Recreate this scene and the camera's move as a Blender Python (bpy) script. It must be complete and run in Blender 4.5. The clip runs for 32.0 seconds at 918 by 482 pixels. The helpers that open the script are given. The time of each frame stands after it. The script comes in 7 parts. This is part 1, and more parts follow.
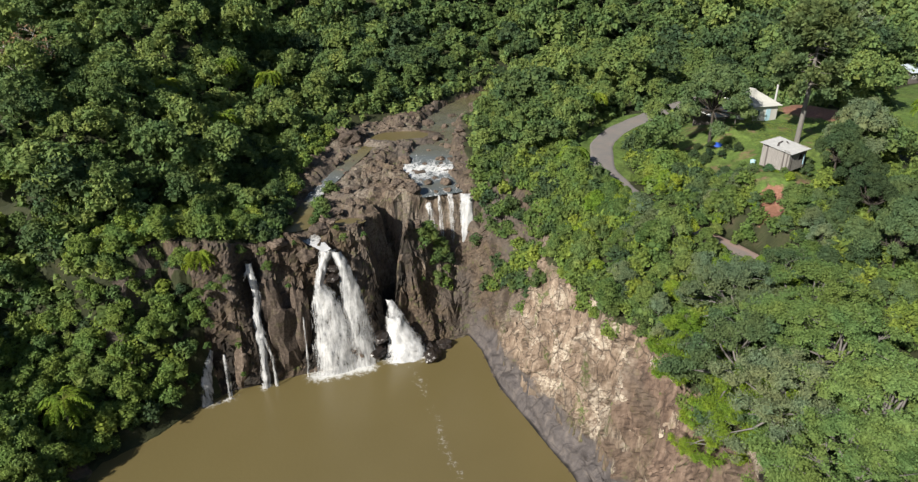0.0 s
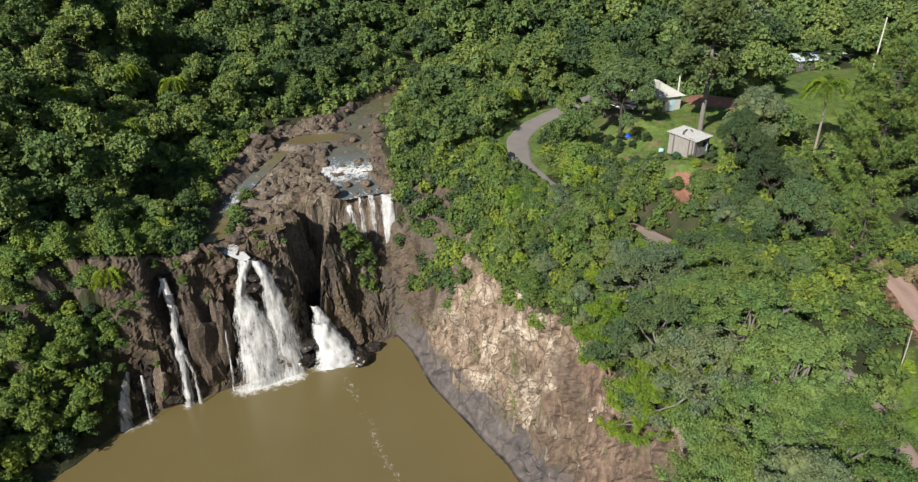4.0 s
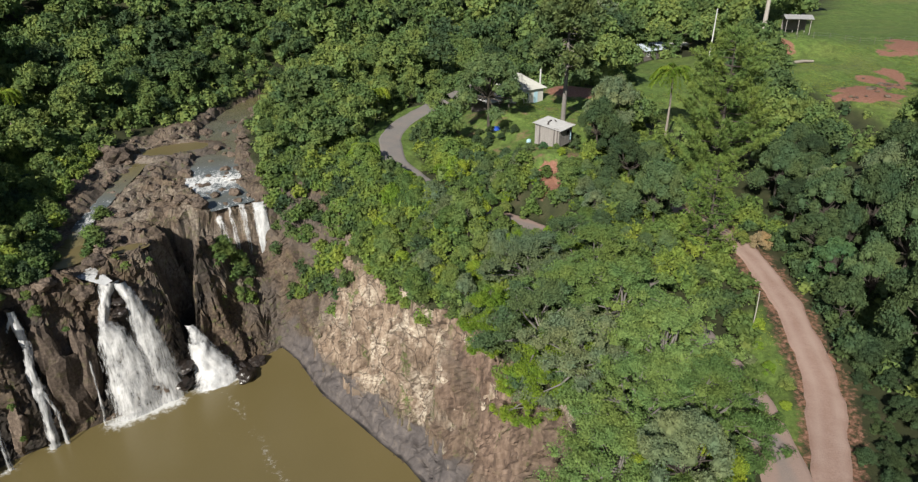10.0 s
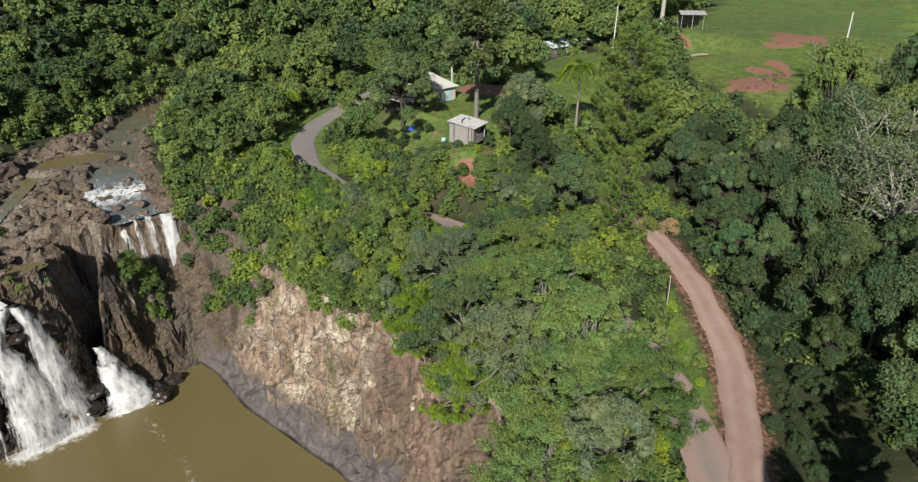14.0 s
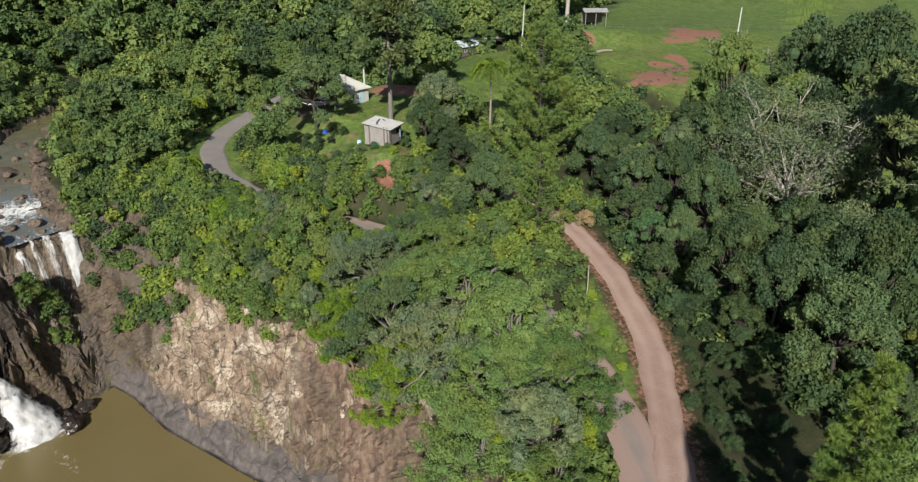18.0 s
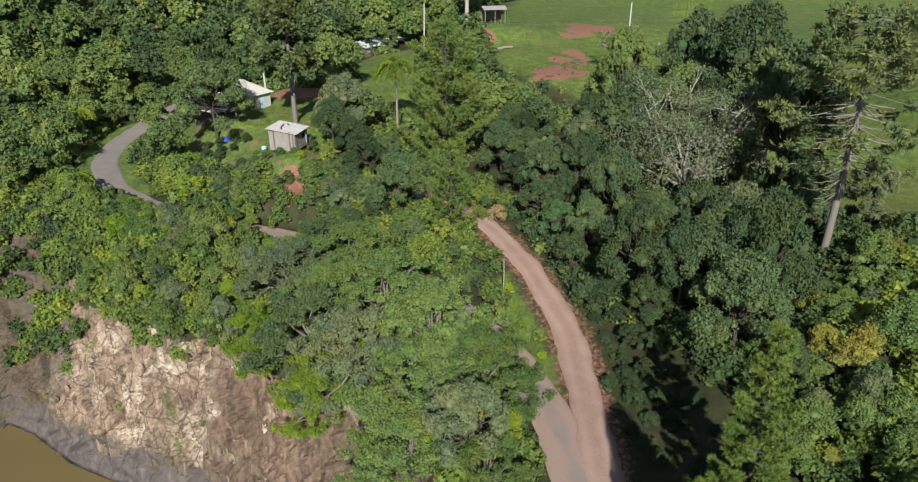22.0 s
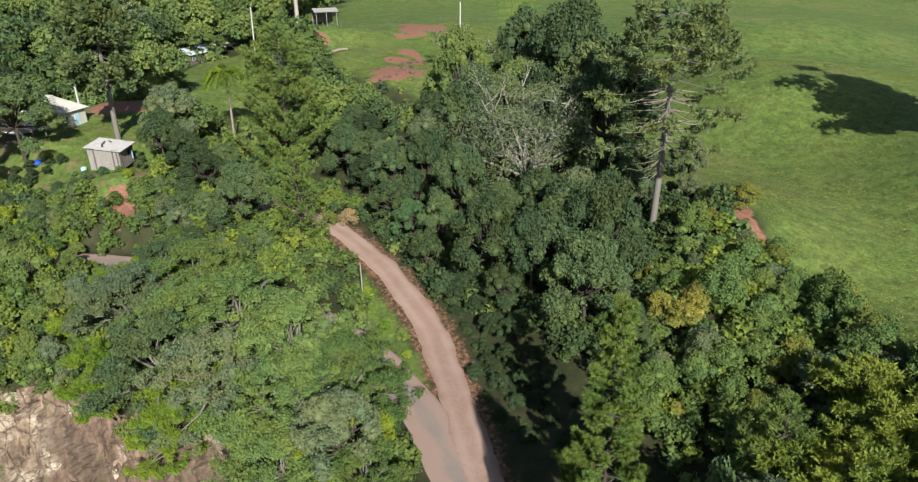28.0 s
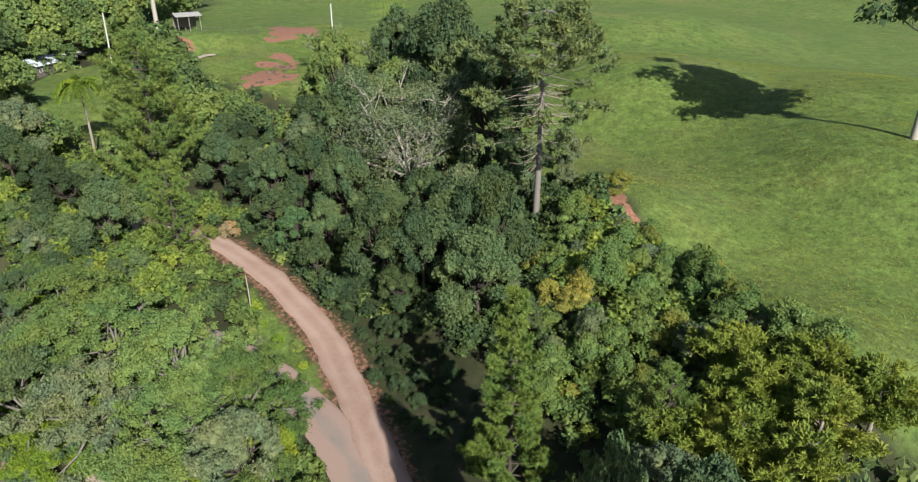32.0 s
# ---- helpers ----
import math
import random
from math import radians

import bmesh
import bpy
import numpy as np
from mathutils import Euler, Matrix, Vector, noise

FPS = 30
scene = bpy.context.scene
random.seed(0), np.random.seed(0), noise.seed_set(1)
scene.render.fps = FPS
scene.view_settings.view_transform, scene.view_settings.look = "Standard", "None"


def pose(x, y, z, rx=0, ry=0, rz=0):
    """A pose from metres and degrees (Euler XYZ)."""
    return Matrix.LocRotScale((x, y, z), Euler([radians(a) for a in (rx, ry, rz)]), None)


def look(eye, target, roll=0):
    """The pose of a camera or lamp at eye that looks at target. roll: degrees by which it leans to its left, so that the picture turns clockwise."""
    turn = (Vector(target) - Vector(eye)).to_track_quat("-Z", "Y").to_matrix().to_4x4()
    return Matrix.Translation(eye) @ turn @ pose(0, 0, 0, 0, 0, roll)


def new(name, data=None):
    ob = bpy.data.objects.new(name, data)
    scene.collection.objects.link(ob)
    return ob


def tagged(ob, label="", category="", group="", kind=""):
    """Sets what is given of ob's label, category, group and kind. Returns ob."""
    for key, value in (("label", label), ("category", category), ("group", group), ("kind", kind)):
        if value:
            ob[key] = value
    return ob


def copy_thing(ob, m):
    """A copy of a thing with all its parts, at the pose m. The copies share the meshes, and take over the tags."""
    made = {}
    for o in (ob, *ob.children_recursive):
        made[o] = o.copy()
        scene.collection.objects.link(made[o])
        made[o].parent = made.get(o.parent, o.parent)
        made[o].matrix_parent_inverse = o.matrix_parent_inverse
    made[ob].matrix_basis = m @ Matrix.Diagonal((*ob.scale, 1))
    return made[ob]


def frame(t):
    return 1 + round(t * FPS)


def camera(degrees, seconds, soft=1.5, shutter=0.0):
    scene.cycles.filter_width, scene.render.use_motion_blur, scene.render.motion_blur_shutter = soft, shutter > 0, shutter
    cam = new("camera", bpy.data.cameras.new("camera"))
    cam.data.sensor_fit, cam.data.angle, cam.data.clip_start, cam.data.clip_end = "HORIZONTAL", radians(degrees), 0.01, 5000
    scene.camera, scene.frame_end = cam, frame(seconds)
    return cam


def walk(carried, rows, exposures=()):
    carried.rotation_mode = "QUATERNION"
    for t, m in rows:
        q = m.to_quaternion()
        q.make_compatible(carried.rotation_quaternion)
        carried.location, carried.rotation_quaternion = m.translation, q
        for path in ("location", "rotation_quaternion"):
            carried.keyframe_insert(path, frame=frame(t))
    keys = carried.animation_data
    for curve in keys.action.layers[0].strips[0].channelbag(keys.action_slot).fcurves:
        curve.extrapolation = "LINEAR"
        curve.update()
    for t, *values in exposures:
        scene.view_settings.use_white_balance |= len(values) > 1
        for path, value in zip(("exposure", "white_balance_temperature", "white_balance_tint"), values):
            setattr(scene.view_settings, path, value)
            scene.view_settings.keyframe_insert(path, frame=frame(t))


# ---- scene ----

# the eye hangs still over the gorge and turns clockwise: seconds, heading, tilt, roll in degrees
EYE = (0.0, 0.0, 66.0)
TURN = [
    (0, -0.00, -24.65, 0.15),
    (1, 1.66, -24.61, -0.11),
    (2, 3.49, -24.64, -0.06),
    (3, 5.31, -24.69, -0.10),
    (3.5, 6.27, -24.71, -0.07),
    (5.5, 10.10, -24.73, -0.07),
    (6, 11.06, -24.73, 0.02),
    (7, 12.94, -24.74, -0.04),
    (8, 14.81, -24.81, -0.05),
    (9, 16.65, -24.84, -0.04),
    (10, 18.56, -24.87, 0.02),
    (11, 20.46, -24.89, 0.10),
    (12, 22.34, -24.91, 0.15),
    (13, 24.24, -24.93, 0.19),
    (14, 26.10, -24.90, 0.13),
    (14.5, 27.03, -24.90, 0.12),
    (16.5, 30.70, -24.87, 0.10),
    (17, 31.63, -24.87, 0.11),
    (18, 33.53, -24.87, 0.08),
    (19, 35.48, -24.89, 0.01),
    (20, 37.48, -24.95, -0.15),
    (21, 39.47, -24.96, -0.25),
    (22, 41.59, -24.93, -0.22),
    (23, 43.83, -24.88, -0.08),
    (24, 46.12, -24.80, 0.08),
    (25, 48.43, -24.82, 0.05),
    (25.5, 49.48, -24.84, -0.01),
    (27.5, 54.17, -24.88, -0.00),
    (28, 55.38, -24.87, -0.01),
    (29, 57.82, -24.84, -0.00),
    (30, 60.33, -24.85, -0.04),
    (31, 62.92, -24.82, -0.05),
    (32, 65.84, -24.83, 0.00),
]
cam = camera(69.26, 32.0, soft=1.3)


def heading(t, yaw, tilt, roll):
    a, b = radians(yaw), radians(tilt)
    way = Vector((math.sin(a) * math.cos(b), math.cos(a) * math.cos(b), math.sin(b)))
    return t, look(EYE, Vector(EYE) + way, roll)


walk(cam, [heading(*row) for row in TURN], [(0, 0.52), (8, 0.44), (14, 0.36), (22, 0.44), (28, 0.62), (32, 0.73)])


# ---- light ----
SUN_TRAVEL, SUN_HEIGHT = 41.5, 33.0  # compass heading in which the light travels, height of the sun
world = bpy.data.worlds.new("sky")
scene.world = world
world.use_nodes = True
_sky = world.node_tree.nodes.new("ShaderNodeTexSky")
_sky.sky_type, _sky.sun_disc = "NISHITA", False
_sky.sun_elevation, _sky.sun_rotation = radians(SUN_HEIGHT), radians(SUN_TRAVEL + 180)
world.node_tree.links.new(_sky.outputs[0], world.node_tree.nodes["Background"].inputs[0])
world.node_tree.nodes["Background"].inputs[1].default_value = 0.060
sun = new("sun", bpy.data.lights.new("sun", "SUN"))
sun.data.energy, sun.data.angle, sun.data.color = 5.0, radians(0.5), (1.0, 0.95, 0.86)
_a, _b = radians(SUN_TRAVEL), radians(SUN_HEIGHT)
sun.matrix_world = look((0, 0, 200), (math.sin(_a) * math.cos(_b), math.cos(_a) * math.cos(_b), 200 - math.sin(_b)))

RNG = np.random.default_rng(7)


# ---- materials ----
class Nodes:
    """A short hand for node materials."""

    def __init__(self, name, rough=0.8, spec=0.3, metal=0.0):
        self.m = bpy.data.materials.new(name)
        self.m.use_nodes = True
        self.t = self.m.node_tree
        self.b = self.t.nodes["Principled BSDF"]
        self.b.inputs["Roughness"].default_value = rough
        self.b.inputs["Specular IOR Level"].default_value = spec
        self.b.inputs["Metallic"].default_value = metal

    def n(self, kind, **sets):
        node = self.t.nodes.new("ShaderNode" + kind)
        for k, v in sets.items():
            if k in node.inputs:
                node.inputs[k].default_value = v
        return node

    def link(self, a, b):
        self.t.links.new(a, b)

    def place(self, stretch=(1, 1, 1), turn=(0, 0, 0), world_space=True):
        m = self.n("Mapping")
        m.inputs["Scale"].default_value = stretch
        m.inputs["Rotation"].default_value = turn
        if world_space:
            self.link(self.n("NewGeometry").outputs["Position"], m.inputs["Vector"])
        else:
            self.link(self.n("TexCoord").outputs["Object"], m.inputs["Vector"])
        return m.outputs[0]

    def noise(self, scale, detail=4.0, rough=0.6, at=None, warp=0.0):
        t = self.n("TexNoise", Scale=scale, Detail=detail, Roughness=rough, Distortion=warp)
        self.link(at or self.place(), t.inputs["Vector"])
        return t.outputs["Fac"]

    def voronoi(self, scale, at=None, feature="F1", rand=1.0):
        t = self.n("TexVoronoi", Scale=scale, Randomness=rand)
        t.feature = feature
        self.link(at or self.place(), t.inputs["Vector"])
        return t.outputs["Distance"]

    def ramp(self, fac, *stops):
        r = self.n("ValToRGB")
        e = r.color_ramp.elements
        while len(e) < len(stops):
            e.new(0.5)
        for el, (p, c) in zip(e, stops):
            el.position = p
            el.color = (*c, 1) if isinstance(c, tuple) else (c, c, c, 1)
        self.link(fac, r.inputs[0])
        return r.outputs[0]

    def mix(self, fac, a, b, how="MIX"):
        m = self.n("Mix")
        m.data_type, m.blend_type = "RGBA", how
        for v, i in ((fac, 0), (a, 6), (b, 7)):
            if isinstance(v, (int, float)):
                m.inputs[i].default_value = v
            elif isinstance(v, tuple):
                m.inputs[i].default_value = (*v, 1)
            else:
                self.link(v, m.inputs[i])
        return m.outputs[2]

    def math(self, op, a, b=0.0):
        m = self.n("Math")
        m.operation = op
        for v, i in ((a, 0), (b, 1)):
            if isinstance(v, (int, float)):
                m.inputs[i].default_value = v
            else:
                self.link(v, m.inputs[i])
        return m.outputs[0]

    def attr(self, name):
        a = self.n("Attribute")
        a.attribute_name = name
        return a.outputs["Fac"]

    def color(self, c):
        if isinstance(c, tuple):
            self.b.inputs["Base Color"].default_value = (*c, 1)
        else:
            self.link(c, self.b.inputs["Base Color"])
        return self

    def bump(self, height, dist=0.1, strength=0.8):
        b = self.n("Bump", Strength=strength, Distance=dist)
        self.link(height, b.inputs["Height"])
        self.link(b.outputs[0], self.b.inputs["Normal"])
        return self

    def rough(self, fac, lo, hi):
        self.link(self.ramp(fac, (0.0, lo), (1.0, hi)), self.b.inputs["Roughness"])
        return self


def plain(name, a, b, scale=3.0, rough=0.7, spec=0.3, metal=0.0, bump=0.02, stretch=(1, 1, 1)):
    """Paint, timber, metal: two tones, grain at two sizes, fine relief."""
    m = Nodes(name, rough, spec, metal)
    at = m.place(stretch, world_space=False)
    fine, wide = m.noise(scale * 6, 3, 0.6, at), m.noise(scale, 4, 0.6, at)
    m.color(m.mix(m.ramp(fine, (0.3, 0.0), (0.7, 1.0)), m.mix(wide, a, b), m.mix(0.35, a, b), "MIX"))
    if bump:
        m.bump(fine, bump)
    return m.m


def leaf_material(name, dark, mid, light, tinted=False):
    m = Nodes(name, 0.7, 0.12)
    dark, mid, light = (tuple(round(c * k, 4) for c, k in zip(col, (1.0, 1.0, 1.4))) for col in (dark, mid, light))
    isl = m.n("NewGeometry").outputs["Random Per Island"]
    who = m.attr("tint") if tinted else m.n("ObjectInfo").outputs["Random"]
    base = m.ramp(who, (0.0, dark), (0.5, mid), (1.0, light))
    var = m.ramp(isl, (0.0, 0.78), (0.6, 1.0), (1.0, 1.22))
    col = m.mix(1.0, base, var, "MULTIPLY")
    patch = m.ramp(m.noise(0.35, 2, 0.5), (0.35, (0.85, 0.95, 0.9)), (0.65, (1.15, 1.05, 0.8)))
    col = m.mix(1.0, col, patch, "MULTIPLY")
    m.color(col)
    tr = m.n("BsdfTranslucent")
    m.link(col, tr.inputs["Color"])
    ms = m.n("MixShader")
    ms.inputs[0].default_value = 0.21
    m.link(m.b.outputs[0], ms.inputs[1])
    m.link(tr.outputs[0], ms.inputs[2])
    m.link(ms.outputs[0], m.t.nodes["Material Output"].inputs["Surface"])
    return m.m


LEAF = {
    "dark": leaf_material("leaf_dark", (0.061, 0.099, 0.038), (0.087, 0.134, 0.049), (0.118, 0.174, 0.059)),
    "mid": leaf_material("leaf_mid", (0.083, 0.137, 0.032), (0.118, 0.178, 0.043), (0.162, 0.220, 0.055)),
    "lime": leaf_material("leaf_lime", (0.135, 0.215, 0.022), (0.188, 0.270, 0.027), (0.245, 0.310, 0.033)),
    "grey": leaf_material("leaf_grey", (0.107, 0.147, 0.063), (0.132, 0.176, 0.075), (0.162, 0.203, 0.088)),
    "spray": leaf_material("leaf_spray", (0.160, 0.215, 0.034), (0.205, 0.260, 0.040), (0.250, 0.295, 0.048)),
    "tuft": leaf_material("leaf_tuft", (0.105, 0.146, 0.048), (0.128, 0.172, 0.056), (0.150, 0.196, 0.064)),
    # deep: shade at the fork, road edge and yard put into the leaf colour
    "deep": leaf_material("leaf_shade_paint", (0.038, 0.060, 0.024), (0.052, 0.082, 0.030), (0.068, 0.104, 0.036)),
    "sage": leaf_material("leaf_sage", (0.112, 0.178, 0.046), (0.134, 0.206, 0.052), (0.158, 0.232, 0.058)),
    "olive": leaf_material("leaf_olive", (0.149, 0.176, 0.035), (0.209, 0.227, 0.043), (0.288, 0.262, 0.052)),
    "blue": leaf_material("leaf_blue", (0.070, 0.140, 0.050), (0.088, 0.170, 0.060), (0.105, 0.195, 0.070)),
    "far": leaf_material("leaf_far", (0.058, 0.094, 0.036), (0.110, 0.168, 0.046), (0.182, 0.240, 0.058), True),
    "thicket": leaf_material("leaf_thicket", (0.055, 0.088, 0.034), (0.112, 0.168, 0.037), (0.189, 0.249, 0.039), True),
    "turf": leaf_material("leaf_turf", (0.140, 0.195, 0.030), (0.190, 0.240, 0.040), (0.260, 0.260, 0.075), True),
    "bank": leaf_material("leaf_bank", (0.105, 0.160, 0.040), (0.156, 0.228, 0.046), (0.230, 0.300, 0.046), True),
    "pine": leaf_material("leaf_pine", (0.118, 0.186, 0.036), (0.145, 0.218, 0.044), (0.172, 0.246, 0.052)),
    "needle": leaf_material("leaf_needle", (0.110, 0.172, 0.036), (0.138, 0.206, 0.044), (0.165, 0.236, 0.052)),
    "dry": leaf_material("leaf_dry", (0.228, 0.148, 0.072), (0.296, 0.208, 0.087), (0.365, 0.267, 0.116)),
    "red": leaf_material("leaf_red", (0.125, 0.050, 0.043), (0.160, 0.059, 0.051), (0.194, 0.079, 0.065)),
}
BARK = plain("bark", (0.20, 0.17, 0.14), (0.34, 0.31, 0.27), 1.5, 0.9, 0.2, bump=0.05, stretch=(1, 1, 0.3))
BARK_DARK = plain("bark_dark", (0.040, 0.034, 0.028), (0.105, 0.092, 0.078), 1.5, 0.9, 0.2, bump=0.06, stretch=(1, 1, 0.3))
BARK_GREY = plain("bark_grey", (0.27, 0.25, 0.22), (0.44, 0.41, 0.37), 1.5, 0.9, 0.2, bump=0.04, stretch=(1, 1, 0.3))
BARK_MID = plain("bark_mid", (0.11, 0.10, 0.092), (0.27, 0.255, 0.235), 2.0, 0.9, 0.2, bump=0.05, stretch=(1, 1, 0.25))


# ---- mesh helpers ----
def mesh(name, verts, faces, mats=(), smooth=False, **attrs):
    """A mesh from arrays; all faces have the same number of corners. attrs: values per vertex."""
    verts, faces = np.asarray(verts, np.float32), np.asarray(faces, np.int32)
    me = bpy.data.meshes.new(name)
    me.vertices.add(len(verts))
    me.vertices.foreach_set("co", verts.ravel())
    me.loops.add(faces.size)
    me.loops.foreach_set("vertex_index", faces.ravel())
    me.polygons.add(len(faces))
    me.polygons.foreach_set("loop_start", np.arange(0, faces.size, faces.shape[1], dtype=np.int32))
    me.update(calc_edges=True)
    for key, value in attrs.items():
        me.attributes.new(key, "FLOAT", "POINT").data.foreach_set("value", np.asarray(value, np.float32))
    me.polygons.foreach_set("use_smooth", np.full(len(faces), smooth))
    for m in mats:
        me.materials.append(m)
    return me


def empty(name, at=(0, 0, 0), turn=0.0):
    ob = new(name)
    ob.empty_display_size = 0.2
    ob.matrix_basis = pose(*at, rz=turn)
    return ob


def part(name, bm, material, parent, label=""):
    """Links a bmesh (or a mesh) as one mesh object under a thing or a part."""
    if isinstance(bm, bpy.types.Mesh):
        me = bm
    else:
        me = bpy.data.meshes.new(name)
        bm.to_mesh(me)
        bm.free()
        me.materials.append(material)
    ob = new(name, me)
    ob.parent = parent
    if label:
        ob["label"] = label
    return ob


def box(bm, lo, hi, m=None, bevel=0.0):
    """Adds a box between two corners."""
    c, s = [(a + b) / 2 for a, b in zip(lo, hi)], [b - a for a, b in zip(lo, hi)]
    made = bmesh.ops.create_cube(bm, size=1, matrix=(m or Matrix()) @ Matrix.LocRotScale(c, None, s))
    if bevel:
        edges = {e for v in made["verts"] for e in v.link_edges}
        bmesh.ops.bevel(bm, geom=list(edges), offset=bevel, segments=1, affect="EDGES")
    return bm


def tube(points, radii, sides=6):
    """Vertices and quads of a tapered tube along points."""
    pts = np.asarray(points, float)
    v, f = [], []
    for k, p in enumerate(pts):
        d = pts[min(k + 1, len(pts) - 1)] - pts[max(k - 1, 0)]
        d /= np.linalg.norm(d) + 1e-9
        a = np.cross(d, (0.31, 0.87, 0.38))
        a /= np.linalg.norm(a) + 1e-9
        b = np.cross(d, a)
        for s in range(sides):
            w = 2 * math.pi * s / sides
            v.append(p + radii[k] * (math.cos(w) * a + math.sin(w) * b))
    for k in range(len(pts) - 1):
        for s in range(sides):
            q = (s + 1) % sides
            f.append((k * sides + s, k * sides + q, (k + 1) * sides + q, (k + 1) * sides + s))
    return np.array(v), np.array(f)


def joined(pieces):
    """One set of vertices and faces out of many."""
    vs, fs, n = [], [], 0
    for v, f in pieces:
        vs.append(v)
        fs.append(np.asarray(f) + n)
        n += len(v)
    return np.concatenate(vs), np.concatenate(fs)


def unit(v):
    return v / (np.linalg.norm(v, axis=-1, keepdims=True) + 1e-9)


def leaves(rng, centres, normals, size, long=1.5, spread=0.7):
    """Small pointed leaf sprays: one triangle each."""
    n = len(centres)
    nor = unit(normals + rng.normal(0, spread, (n, 3)))
    a = unit(np.cross(nor, rng.normal(0, 1, (n, 3))))
    b = np.cross(nor, a)
    s = size * rng.uniform(0.6, 1.4, (n, 1))
    v = np.stack([centres - a * s * 0.5 + b * s * 0.55, centres - a * s * 0.5 - b * s * 0.55, centres + a * s * long * 0.62], 1).reshape(-1, 3)
    return v, np.arange(3 * n).reshape(-1, 3)


def tris(quads):
    """Two triangles for each quad."""
    q = np.asarray(quads)
    return np.concatenate([q[:, [0, 1, 2]], q[:, [0, 2, 3]]])


def vnoise(x, y, scale, seed=0, octaves=4):
    """Smooth value noise on arrays, about -1 to 1."""
    out, amp, tot = np.zeros_like(x, float), 1.0, 0.0
    for o in range(octaves):
        u, v = x / scale * 2**o + 17.3 * seed + 5.1 * o, y / scale * 2**o - 9.7 * seed + 3.3 * o
        i, j = np.floor(u).astype(np.int64), np.floor(v).astype(np.int64)
        fu, fv = u - i, v - j
        fu, fv = fu * fu * (3 - 2 * fu), fv * fv * (3 - 2 * fv)

        def h(a, b):
            k = (a * 374761393 + b * 668265263 + (seed + o) * 2147483647) & 0xFFFFFFFF
            k = ((k ^ (k >> 13)) * 1274126177) & 0xFFFFFFFF
            return ((k ^ (k >> 16)) & 0xFFFF) / 32767.5 - 1

        val = (h(i, j) * (1 - fu) + h(i + 1, j) * fu) * (1 - fv) + (h(i, j + 1) * (1 - fu) + h(i + 1, j + 1) * fu) * fv
        out += amp * val
        tot += amp
        amp *= 0.5
    return out / tot


def sstep(a, b, x):
    t = np.clip((x - a) / (b - a), 0, 1)
    return t * t * (3 - 2 * t)


def to_line(x, y, line):
    """Distance to a polyline in plan, and how far along it (in points) the nearest place lies."""
    best, along = np.full(np.shape(x), 1e9), np.zeros(np.shape(x))
    for k, (p, q) in enumerate(zip(line[:-1], line[1:])):
        dx, dy = q[0] - p[0], q[1] - p[1]
        t = np.clip(((x - p[0]) * dx + (y - p[1]) * dy) / (dx * dx + dy * dy + 1e-9), 0, 1)
        d = np.hypot(x - p[0] - t * dx, y - p[1] - t * dy)
        near = d < best
        best, along = np.where(near, d, best), np.where(near, k + t, along)
    return best, along


def inside(x, y, poly):
    """Whether places lie within a polygon in plan."""
    odd = np.zeros(np.shape(x), bool)
    for p, q in zip(poly, poly[1:] + poly[:1]):
        cross = (p[1] > y) != (q[1] > y)
        odd ^= cross & (x < (q[0] - p[0]) * (y - p[1]) / ((q[1] - p[1]) or 1e-9) + p[0])
    return odd


# ---- the lie of the land (plan in metres, water of the pool at height 0) ----
POOL = [(-52, 40), (-51, 58), (-48.6, 70.4), (-43.5, 75.7), (-39.3, 83), (-35.8, 86.2), (-30.7, 88.3), (-23.7, 91.5), (-13.5, 95.7),
        (-3, 100.3), (1.7, 102.6), (3.9, 97.6), (6.3, 87.6), (10.2, 79.1), (13, 72.9), (15.2, 68.4), (17, 62), (18, 50), (14, 30), (8, 5),
        (5, -30), (-10, -70), (-45, -75), (-58, -30), (-56, 10)]
# for each corner of the pool: width and height of the ledge at its foot, then the steepness of the wall
FOOT_W = [0.5, 0.5, 0.5, 0.5, 0.4, 0.3, 0.3, 0.3, 0.5, 0.8, 1.0, 2.0, 2.4, 2.6, 2.8, 2.6, 2.4, 2, 1, 1, 1, 1, 1, 1, 1]
FOOT_H = [0.3, 0.3, 0.3, 0.3, 0.3, 0.3, 0.3, 0.3, 0.5, 0.8, 1.0, 2.0, 2.6, 3.0, 3.0, 3.0, 2.5, 2, 1, 1, 1, 1, 1, 1, 1]
STEEP = [0.6, 0.6, 0.7, 1.1, 2.6, 5.5, 6.0, 6.5, 4.5, 2.5, 2.2, 2.6, 4.2, 4.6, 4.4, 4.2, 4.0, 3, 2, 2, 1.5, 1.5, 1.5, 1.5, 1.5]
RIVER_LEVELS = [(-45, 70, 8), (-40, 90, 25), (-62, 112, 38), (-36, 99, 23.5), (-27, 95, 22), (-20, 97, 21.6), (-12, 103, 21.8), (-3, 113, 23), (-7, 122, 25.6),
                (-18, 112, 23.4), (-26, 106, 22.6), (-30, 122, 25.8), (-14, 135, 27.4), (-10, 150, 29), (8, 172, 29.5), (-65, 155, 46), (-30, 152, 31), (-60, 40, 8),
                (-95, 90, 38), (-80, -40, 10), (-85, 40, 10)]
